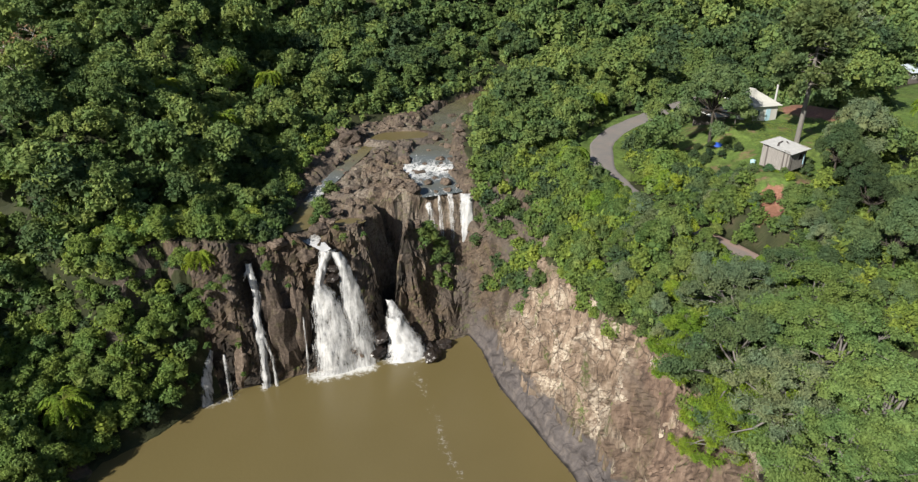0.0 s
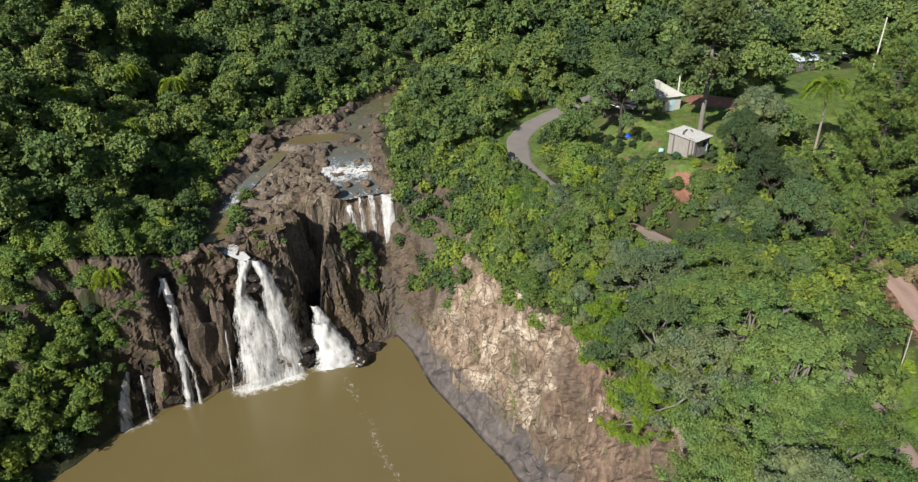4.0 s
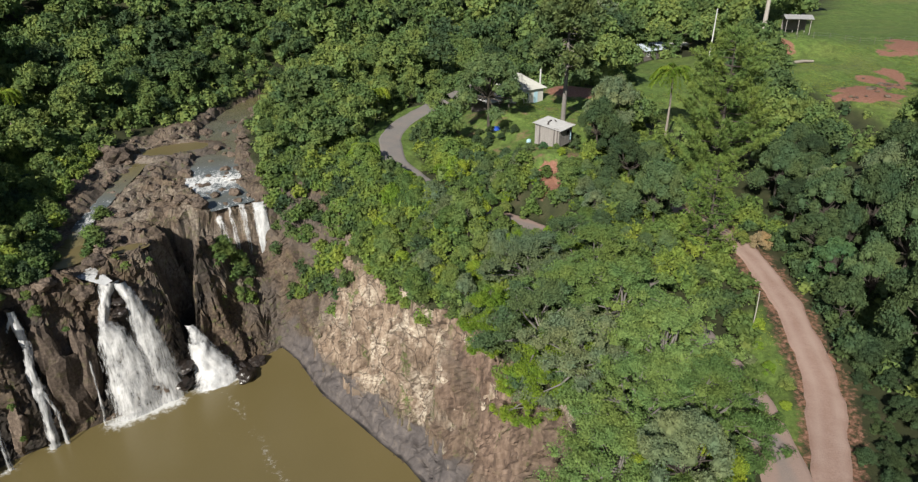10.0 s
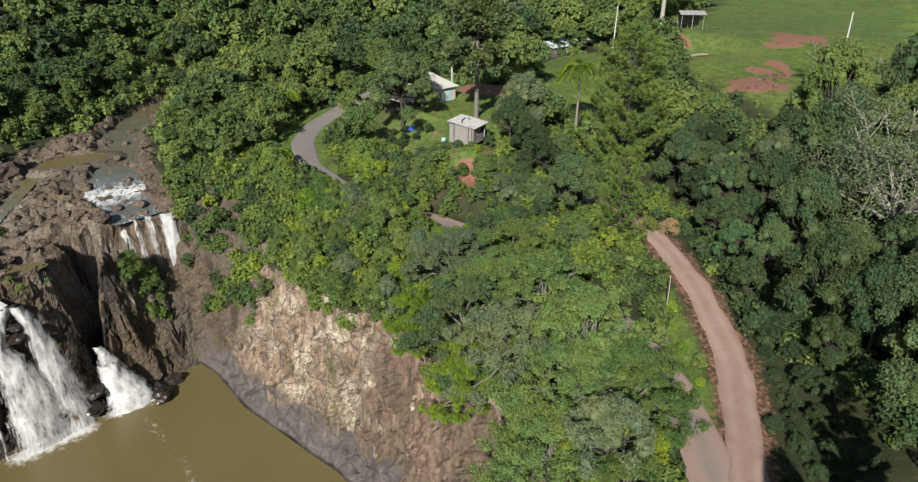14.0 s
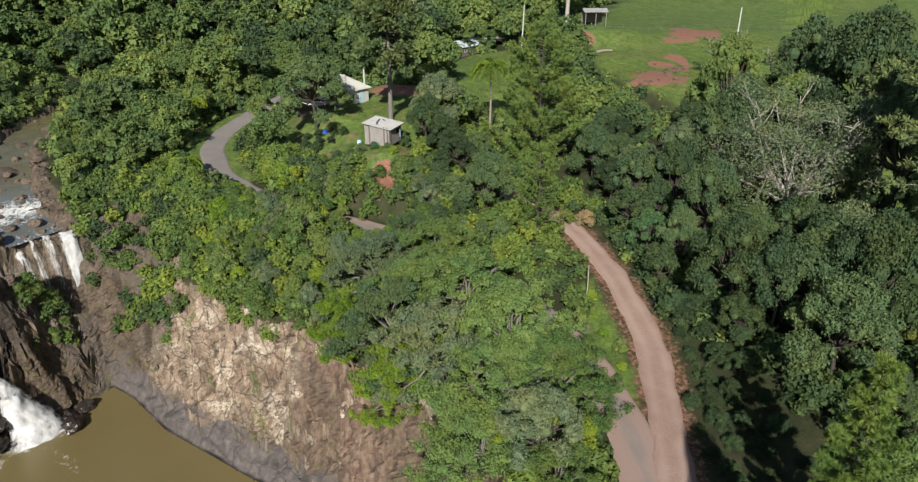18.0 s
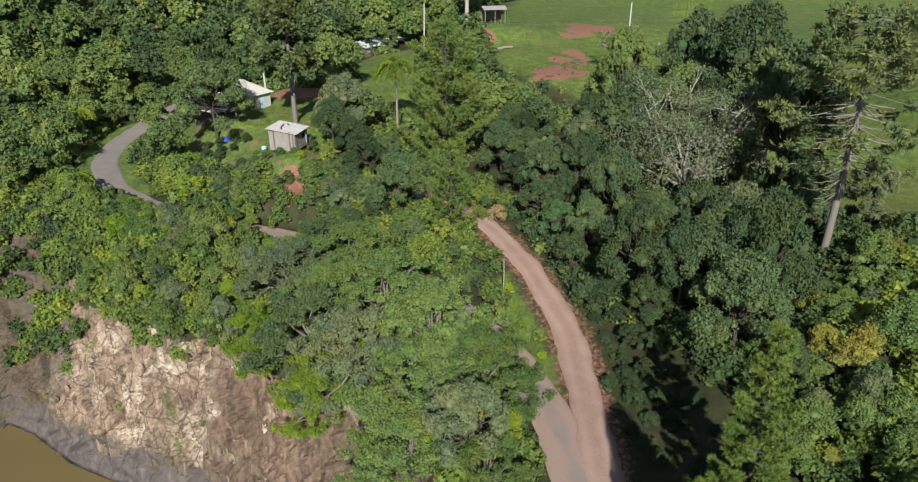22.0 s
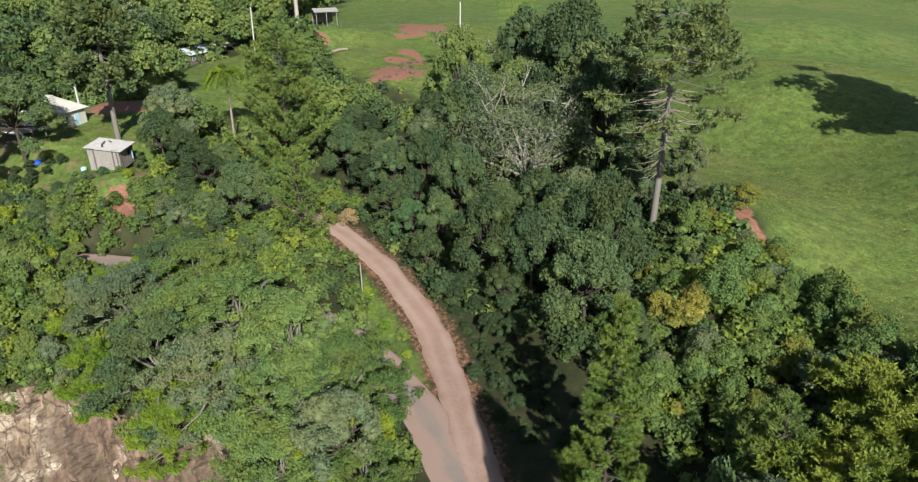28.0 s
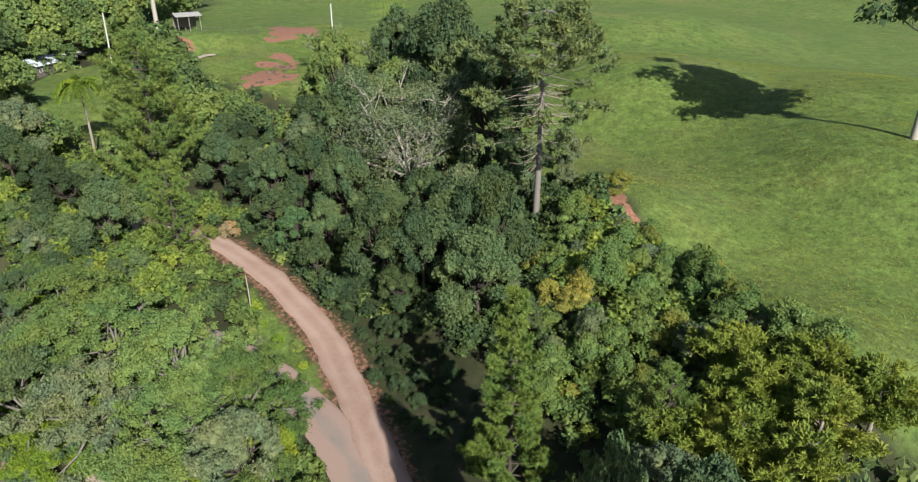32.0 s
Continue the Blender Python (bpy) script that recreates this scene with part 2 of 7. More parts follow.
BANK_LEVELS = [(9, 93, 20.5), (14.5, 81, 20.5), (20, 70, 20.5), (23, 57, 21), (4, 107, 23.5), (5, 132, 28), (12, 118, 27), (24, 70, 23.5), (33, 62, 25), (30, 44, 23.5),
               (45, 90, 35.6), (42, 84, 33), (50, 115, 36.3), (64, 120, 37), (56, 104, 36), (70, 94, 34), (62, 80, 31.5), (20, 0, 24), (38, 12, 26.5), (24, 150, 33), (0, -60, 20)]
HEATH_LEVELS = [(107, 156, 36), (92, 128, 36.2), (115, 112, 41), (126, 126, 44.6), (150, 115, 43), (108, 90, 40), (76, 14, 38), (55, -7, 36), (136, 20, 44.0), (104, -20, 41.5), (130, -20, 43.0),
                (200, 40, 46.0), (72, 40, 32), (90, 60, 37), (60, 10, 34.5), (62, 28, 31), (40, -20, 31), (90, -80, 36)]
CHASM = [(-11.5, 97, 5), (-12.6, 104, 8), (-9.5, 109, 10.5), (-3.2, 111.0, 13), (0.8, 110.6, 14.5), (1.4, 104, 2)]
PAVED = [(64, 150, 36), (46, 141, 33), (37, 134, 32), (31, 128.5, 31.2), (26.6, 121, 30.6), (24.4, 108, 30), (26.5, 98, 29.3), (31.5, 87.5, 28.5), (37.5, 79, 27.9), (42.5, 66, 27.1),
         (44, 50, 26.5), (42.4, 39.5, 26.1), (37.9, 29.6, 25.8), (32.6, 21.8, 25.5), (18, 3, 24.5), (10, -30, 22)]
DIRT = [(27.5, 13.5, 25.25), (31.5, 18.0, 25.5), (35.5, 22.5, 25.7), (41.2, 28.5, 26), (46.0, 33.8, 26.15), (49.6, 37.8, 26.5), (52.4, 43.4, 27.2), (55.5, 49.2, 27.9), (58.8, 59.2, 29), (59.4, 67, 29.7), (56.5, 75, 30.6)]
RIVERBED = [(-30, 90), (-31, 96), (-29.5, 101), (-30, 112), (-30, 121), (-27.5, 134), (-20, 143), (-11, 152), (-2, 165), (6, 178), (13, 174), (6, 163), (0, 149), (1, 132), (2, 116), (5, 106), (5, 99), (-3, 99)]
MEADOW = [(47, -14), (60, -3), (70, 6), (77, 16), (86, 24), (95, 48), (98, 70), (100, 92), (107, 108), (115, 124), (124, 131), (160, 162), (240, 220), (420, 200), (340, -140), (60, -90)]
LAWN = [(74, 97), (78, 118), (90, 142), (104, 152), (116, 150), (118, 140), (104, 120), (92, 104), (82, 94)]
WEDGE = [(40.6, 31.0), (44.6, 36.0), (48.6, 42.0), (52.6, 50.0), (50.0, 50.5), (45.5, 43.0), (42.8, 37.0), (40.0, 33.0)]
YARD = [(37, 112), (38, 122), (46, 130), (66, 130), (74, 120), (72, 108), (58, 98), (49, 87), (41, 87), (39, 96)]


def base_level(x, y):
    num, den = np.zeros_like(x), np.zeros_like(x)
    for px, py, pz in RIVER_LEVELS + BANK_LEVELS + HEATH_LEVELS + PAVED[1:-1] + DIRT:
        w = 1 / ((x - px) ** 2 + (y - py) ** 2 + 9) ** 1.6
        num += w * pz
        den += w
    z = num / den
    r, az = np.hypot(x, y), np.degrees(np.arctan2(x, y))
    # wooded hillsides across the river and behind the heath
    north = np.maximum(0, y - 178 - 0.25 * np.maximum(x, 0)) * 0.42
    west = np.maximum(0, -x - 62 + 0.12 * np.abs(y - 90)) * 0.30 * sstep(50, 90, y)
    back = np.maximum(0, r - 330) * 0.25 + np.maximum(0, 0.7 * x + 0.72 * y - 196) * 0.10
    cap = 170 * (1 - np.exp(-(np.maximum(north, np.where(az < 60, back, back * 0.4)) + np.maximum(0, west)) / 170))
    return z + np.maximum(cap, 0)


def heights(pts):
    return np.array([p[2] for p in pts], float)


def pool_edge(x, y):
    d, s = to_line(x, y, POOL + POOL[:1])
    return np.where(inside(x, y, POOL), -d, d), s


def ground(x, y, fine=True):
    """Height of the land, and masks: rock, pale cliff, red soil, grass."""
    x, y = np.asarray(x, float), np.asarray(y, float)
    z = base_level(x, y) + vnoise(x, y, 14, 3) * 0.7
    bed = sstep(-2.5, 1.5, np.where(inside(x, y, RIVERBED), 1, -1) * to_line(x, y, RIVERBED + RIVERBED[:1])[0] + 1.6 * vnoise(x, y, 5, 4))
    meadow = sstep(-1.5, 1.5, np.where(inside(x, y, MEADOW), 1, -1) * to_line(x, y, MEADOW + MEADOW[:1])[0] + 2 * vnoise(x, y, 8, 5))
    verge = (to_line(x, y, PAVED)[0] < 5.0 + 1.2 * vnoise(x, y, 3, 6)) & (y > 103) & (y < 138)
    lawn = np.where(inside(x, y, LAWN) | inside(x, y, YARD) | verge | inside(x, y, WEDGE), 1.0, 0.0)
    z = z - meadow * 0.6 * vnoise(x, y, 14, 3)
    # ledges and blocks of the river bed
    step = vnoise(x, y, 7, 11, 3)
    blocks = np.abs(vnoise(x, y, 3.2, 12, 3))
    z = z + bed * (1.3 * np.round(step * 4) / 4 + 1.7 * (blocks - 0.22) + 0.6 * np.abs(vnoise(x, y, 1.3, 13, 2)))
    # red cut under the shed
    cut, _ = to_line(x, y, [(43.3, 86.8), (42.6, 85.1), (42.2, 83.8)])
    z = z - 0.8 * (1 - sstep(0.5, 2.6, cut))
    for line, width in ((PAVED, 2.7), (DIRT, 2.6)):
        d, s = to_line(x, y, line)
        level = np.interp(s, np.arange(len(line)), heights(line))
        k = 1 - sstep(width, width + 3.0, d)
        z = z * (1 - k) + level * k
    # channels in the river bed
    for line, width, deep in ((STREAM, 3.2, 0.55), (SIDE_STREAM, 0.9, 0.5)):
        d, s = to_line(x, y, line)
        level = np.interp(s, np.arange(len(line)), heights(line)) - deep + 0.9 * np.abs(vnoise(x, y, 1.7, 14, 3))
        k = 1 - sstep(width, width + 1.6, d)
        z = np.where(d < width + 1.6, z * (1 - k) + np.minimum(z, level) * k, z)
    for cx, cy, cz, rx, ry, a in STILL:
        c, s_ = math.cos(radians(a)), math.sin(radians(a))
        u, v = ((x - cx) * c + (y - cy) * s_) / rx, (-(x - cx) * s_ + (y - cy) * c) / ry
        k = 1 - sstep(0.85, 1.35, np.hypot(u, v) + 0.12 * vnoise(x, y, 3, 21))
        z = z * (1 - k) + np.minimum(z, cz - 0.7) * k
        far = np.hypot(u, v)
        z = np.where((far > 0.95) & (far < 1.7), np.maximum(z, cz + 0.2 - 0.9 * sstep(1.2, 1.7, far) + 0.25 * vnoise(x, y, 1.2, 22)), z)
    # gorge
    d, s = pool_edge(x, y)
    n = np.arange(len(POOL) + 1)
    fw, fh, st = (np.interp(s, n, a + a[:1]) for a in (FOOT_W, FOOT_H, STEEP))
    rough = 2.0 * vnoise(x, y, 8, 31, 2) + 1.5 * (np.abs(vnoise(x, y, 4.5, 32, 2)) * 2 - 0.7) + 0.7 * vnoise(x, y, 1.8, 34, 2)
    dd = d + rough * sstep(0.3, 3, d) * 0.9
    wall = fh * sstep(0, 1, np.clip(dd / fw, 0, 1)) + np.maximum(0, dd - fw) * st
    wall = wall + np.where(wall > 1.0, 0.5 * np.sin(wall * 1.3 + 3 * vnoise(x, y, 6, 33, 2)), 0)
    zz = np.minimum(z, wall)
    dc, sc = to_line(x, y, CHASM)
    floor = np.interp(sc, np.arange(len(CHASM)), heights(CHASM))
    zz = np.minimum(zz, floor + np.maximum(0, dc - 1.0 + 0.5 * vnoise(x, y, 2, 35)) * 7)
    zz = np.where(d < 0, -0.35 + np.maximum(-2.6, d * 1.5), zz)
    gorge = (1 - sstep(0.2, 1.6, wall - z + 0.9 * vnoise(x, y, 2.5, 44, 2))) * (s > 4.6) * (s < 18.5)
    gorge = np.maximum(gorge, (dc < 3.5) * 1.0)
    for bx, by, br in BARE:
        gorge = np.maximum(gorge, 1 - sstep(0.7, 1.2, np.hypot(x - bx, y - by) / br + 0.5 * vnoise(x, y, 2.5, 45, 2)))
    rock = np.clip(np.maximum(bed, gorge), 0, 1) * (meadow < 0.5)
    pale = sstep(10.9, 11.8, s) * (1 - sstep(16.5, 18, s)) * sstep(3.5, 6.0, zz + 3.0 * vnoise(x, y, 6, 36)) * (d < 14) * (d > 0) * (wall < z + 1.5) * (0.35 + 0.65 * sstep(-0.3, 0.15, vnoise(x + zz * 0.7, y - zz * 0.7, 7, 41, 3) + 0.15))
    red = np.maximum((1 - sstep(1.0, 2.3, cut + 0.7 * vnoise(x, y, 2, 37))), 0)
    for rx, ry, ra in RED_PATCHES:
        red = np.maximum(red, (1 - sstep(0.5, 1.1, np.hypot(x - rx, (y - ry)) / ra + 0.9 * vnoise(x, y, 3.5, 38, 4))) * 0.85)
    db, _ = to_line(x, y, RED_BANK)
    red = np.maximum(red, 0.9 * (1 - sstep(0.3, 1.6, db + 1.8 * vnoise(x, y, 3, 39))))
    dv, _ = to_line(x, y, DIRT)
    red = np.maximum(red, 0.5 * (1 - sstep(2.2, 4.0, dv + 0.8 * vnoise(x, y, 2, 40))))
    red = np.maximum(red, 0.95 * (1 - sstep(4, 8, np.hypot(x - 65, y - 120) + 2 * vnoise(x, y, 4, 42))))
    pale = np.maximum(pale, 0.30 * bed * (d > 5) * sstep(-0.5, 0.4, vnoise(x, y, 6, 46, 3)))
    return zz, rock, pale, red, np.maximum(meadow, lawn)


STREAM = [(14, 185, 28.8), (8, 174, 28.6), (1, 163, 28.2), (-4.5, 150, 27.6), (-5, 138, 27.0), (-5.5, 128, 26.4), (-6.2, 122, 25.0), (-4.2, 117, 23.9), (-2.8, 113.6, 23.2)]
SIDE_STREAM = [(-6, 141, 27.2), (-13, 136, 27.0), (-19, 131, 26.7), (-22.5, 122, 25.2), (-26, 113.5, 23.4), (-27.2, 106, 22.2), (-25.2, 99, 21.9), (-23, 96.6, 21.4), (-20.8, 95.0, 20.7)]
STILL = [(-12.5, 137.5, 27.35, 6.5, 3.6, 12), (-27, 103.5, 22.2, 3.2, 4.6, -20), (-18.5, 102.6, 22.4, 2.6, 1.3, 10), (-13.2, 109.2, 10.8, 1.4, 1.2, 0)]
BARE = [(-41.6, 92.6, 1.6), (-46.2, 88.6, 1.9), (-48.2, 85.0, 1.7), (-50.3, 81.8, 1.3), (-42.6, 89.4, 1.6), (-47.5, 79.6, 1.2), (-51.3, 68.2, 1.6)]
RED_PATCHES = [(148, 115, 9), (139, 110, 6), (110, 92, 6.5), (104, 88, 4.5), (119, 97, 5.5), (118, 124, 4.5), (126, 101, 4)]
RED_BANK = [(79, 24), (77, 19), (75.5, 14.5), (72.5, 11.5), (68.5, 8)]


# ---- ground mesh ----
def rock_ground_material():
    m = Nodes("earth_and_rock", 0.85, 0.3)
    at = m.place()
    fine, mid, wide = m.noise(2.2, 5, 0.65, at), m.noise(0.45, 4, 0.6, at), m.noise(0.09, 3, 0.5, at)
    # forest floor, meadow, red soil
    floor = m.ramp(mid, (0.3, (0.022, 0.026, 0.012)), (0.55, (0.036, 0.042, 0.016)), (0.75, (0.065, 0.054, 0.032)))
    tuft = m.noise(1.3, 7, 0.8, m.place((1, 1, 0.4)))
    grass = m.ramp(wide, (0.3, (0.080, 0.136, 0.028)), (0.5, (0.095, 0.150, 0.032)), (0.72, (0.118, 0.158, 0.038)))
    grass = m.mix(m.ramp(mid, (0.42, 0.0), (0.75, 0.5)), grass, (0.116, 0.152, 0.040))
    grass = m.mix(1.0, grass, m.ramp(tuft, (0.32, 0.50), (0.68, 1.4)), "MULTIPLY")
    grass = m.mix(1.0, grass, m.ramp(m.noise(0.55, 6, 0.75, m.place((1, 0.7, 0.4), (0, 0, 0.6))), (0.34, 0.62), (0.66, 1.32)), "MULTIPLY")
    dry = m.ramp(m.noise(0.035, 4, 0.6, at), (0.60, 0.0), (0.76, 0.45))
    grass = m.mix(dry, grass, m.ramp(fine, (0.3, (0.13, 0.115, 0.045)), (0.7, (0.24, 0.205, 0.095))))
    worn = m.ramp(m.math("ADD", m.attr("yard"), m.math("MULTIPLY", m.math("SUBTRACT", m.noise(0.28, 5, 0.65, at), 0.5), 2.0)), (0.62, 0.0), (0.85, 0.85))
    grass = m.mix(worn, grass, m.ramp(fine, (0.3, (0.13, 0.075, 0.045)), (0.7, (0.26, 0.17, 0.115))))
    red = m.ramp(fine, (0.25, (0.16, 0.070, 0.042)), (0.55, (0.25, 0.125, 0.085)), (0.8, (0.34, 0.20, 0.15)))
    # basalt, brown with dust and lichen; pale fresh faces on the cliff
    dark = m.ramp(fine, (0.28, (0.016, 0.012, 0.010)), (0.5, (0.070, 0.051, 0.037)), (0.78, (0.170, 0.125, 0.090)))
    dark = m.mix(m.ramp(mid, (0.48, 0.0), (0.68, 0.6)), dark, (0.135, 0.100, 0.062))
    dark = m.mix(m.ramp(wide, (0.42, 0.0), (0.62, 0.5)), dark, (0.105, 0.094, 0.086))
    dark = m.mix(m.ramp(m.noise(0.7, 5, 0.7, m.place((1, 1, 1.0), (1, 2, 0))), (0.56, 0.0), (0.68, 0.85)), dark, (0.085, 0.098, 0.028))
    streak = m.noise(0.8, 5, 0.65, m.place((1.3, 1.3, 0.35)), 0.6)
    chips = m.noise(1.6, 6, 0.75, m.place((1, 1, 1.6), (0.4, 0.5, 0.2)))
    pale = m.ramp(streak, (0.30, (0.085, 0.062, 0.048)), (0.44, (0.185, 0.135, 0.098)), (0.58, (0.28, 0.215, 0.16)), (0.70, (0.40, 0.325, 0.25)))
    broad = m.noise(0.22, 5, 0.62, m.place((1, 1, 0.8), (0.3, 0, 0)), 0.5)
    cream = m.math("MULTIPLY", m.ramp(broad, (0.48, 0.0), (0.59, 1.0)), m.ramp(chips, (0.40, 0.0), (0.54, 1.0)))
    pale = m.mix(cream, pale, m.ramp(fine, (0.3, (0.38, 0.32, 0.25)), (0.7, (0.55, 0.49, 0.40))))
    pale = m.mix(m.ramp(chips, (0.34, 0.75), (0.48, 0.0)), pale, (0.12, 0.088, 0.067))
    crack = m.voronoi(0.55, m.place((1, 1, 0.55), (0.25, 0.1, 0.4)), "DISTANCE_TO_EDGE")
    pale = m.mix(m.ramp(m.math("ADD", crack, m.math("MULTIPLY", m.math("SUBTRACT", fine, 0.5), 0.14)), (0.0, 0.85), (0.05, 0.0)), pale, (0.05, 0.038, 0.03))
    rust = m.ramp(m.noise(0.9, 5, 0.6, m.place((1.6, 1.6, 0.10))), (0.35, (0.070, 0.047, 0.036)), (0.5, (0.145, 0.100, 0.074)), (0.66, (0.23, 0.165, 0.125)))
    pale = m.mix(m.attr("brown"), pale, rust)
    green = m.math("MULTIPLY", m.ramp(m.noise(0.33, 4, 0.6, m.place((1.3, 1.3, 0.22))), (0.60, 0.0), (0.66, 1.0)), m.ramp(m.noise(1.8, 5, 0.7, at), (0.42, 0.0), (0.55, 0.9)))
    pale = m.mix(green, pale, (0.085, 0.115, 0.030))
    rock = m.mix(m.attr("pale"), dark, pale)
    slab = m.ramp(m.noise(0.8, 6, 0.62, m.place((1, 1, 0.5)), 0.6), (0.3, (0.062, 0.055, 0.054)), (0.5, (0.098, 0.086, 0.083)), (0.72, (0.150, 0.128, 0.115)))
    slab = m.mix(m.ramp(m.voronoi(0.15, m.place((1, 1, 0.6), (0.2, 0.3, 0.9)), "DISTANCE_TO_EDGE"), (0.0, 0.6), (0.025, 0.0)), slab, (0.03, 0.026, 0.025))
    rock = m.mix(m.attr("apron"), rock, slab)
    # wet rock by the falls, and the painted undercut shadow at the waterline
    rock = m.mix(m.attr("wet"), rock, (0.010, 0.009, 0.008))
    col = m.mix(m.attr("grass"), floor, grass)
    col = m.mix(m.ramp(m.math("ADD", m.attr("red"), m.math("MULTIPLY", m.math("SUBTRACT", fine, 0.5), 0.9)), (0.40, 0.0), (0.62, 1.0)), col, red)
    rk = m.ramp(m.math("ADD", m.attr("rock"), m.math("MULTIPLY", m.math("SUBTRACT", mid, 0.5), 0.8)), (0.42, 0.0), (0.58, 1.0))
    m.color(m.mix(rk, col, rock))
    high = m.math("ADD", m.math("MULTIPLY", fine, 0.5), m.math("MULTIPLY", mid, 0.4))
    m.bump(high, 0.25, 0.9)
    return m.m


GROUND_MAT = rock_ground_material()


def spaced(*spans):
    """Grid lines: spans of (from, to, step)."""
    return np.unique(np.concatenate([np.arange(a, b, s) for a, b, s in spans]).round(3))


def far_lines(start, end):
    out, step = [start], 6.0
    while out[-1] < end:
        out.append(out[-1] + step)
        step *= 1.18
    return np.array(out)


GX = np.unique(np.concatenate([-far_lines(64, 2600), spaced((-64, -48, 1.2), (-48, 26, 0.42), (26, 150, 1.25)), far_lines(150, 2600)]))
GY = np.unique(np.concatenate([-far_lines(30, 2600), spaced((-30, 62, 1.25), (62, 116, 0.38), (116, 156, 0.6), (156, 190, 1.5)), far_lines(190, 2600)]))
gx, gy = np.meshgrid(GX, GY)
gz, g_rock, g_pale, g_red, g_grass = ground(gx, gy)
# crags: rock is pushed about sideways as well
_k = g_rock * (np.abs(gx) < 60) * 1.0
cx = gx + _k * (0.55 * vnoise(gx + gz * 0.9, gy - gz * 0.5, 2.4, 51, 3) + 0.25 * vnoise(gx + gz * 1.7, gy + gz, 0.9, 52, 2))
cy = gy + _k * (0.55 * vnoise(gx - gz * 0.7, gy + gz * 0.8, 2.4, 53, 3) + 0.25 * vnoise(gx - gz, gy + gz * 1.5, 0.9, 54, 2))
nx, ny = len(GX), len(GY)
idx = np.arange(nx * ny).reshape(ny, nx)
quads = np.stack([idx[:-1, :-1], idx[:-1, 1:], idx[1:, 1:], idx[1:, :-1]], -1).reshape(-1, 4)
_d, _s = pool_edge(gx, gy)
_behind = (_d > 0.2) & (_d < 10) & (_s > 4.65) & (_s < 17.9)
gz = np.where(_behind & (g_rock > 0.5), gz - 1.1 * sstep(0.2, 1.2, _d) * (1 - sstep(7.5, 10, _d)) * g_rock, gz)
land = new("ground", mesh("ground", np.stack([cx, cy, gz], -1).reshape(-1, 3), quads, [GROUND_MAT], False,
                          yard=inside(gx, gy, YARD).ravel() * 0.55, rock=g_rock.ravel(), pale=g_pale.ravel(), red=g_red.ravel(), grass=g_grass.ravel()))
tagged(land, "wooded earth, brown basalt rock and green pasture of the valley", "ground", kind="structure")


def cells(x, y, z, size, seed):
    """Random value per block of a tilted block pattern, 0 to 1."""
    u, v, w = (x + 0.22 * z + 0.15 * y) / size, (y - 0.18 * z + 0.12 * x) / size, (z * 0.75 + 0.10 * x) / size
    u, v, w = u + 0.35 * np.sin(2.1 * v + seed), v + 0.35 * np.sin(1.7 * w + seed), w + 0.35 * np.sin(1.9 * u - seed)
    i, j, k = (np.floor(q).astype(np.int64) for q in (u, v, w))
    h = (i * 73856093) ^ (j * 19349663) ^ (k * 83492791) ^ (seed * 2654435761)
    h = ((h ^ (h >> 13)) * 1274126177) & 0xFFFFFFFF
    return ((h ^ (h >> 16)) & 0xFFFF) / 65535.0


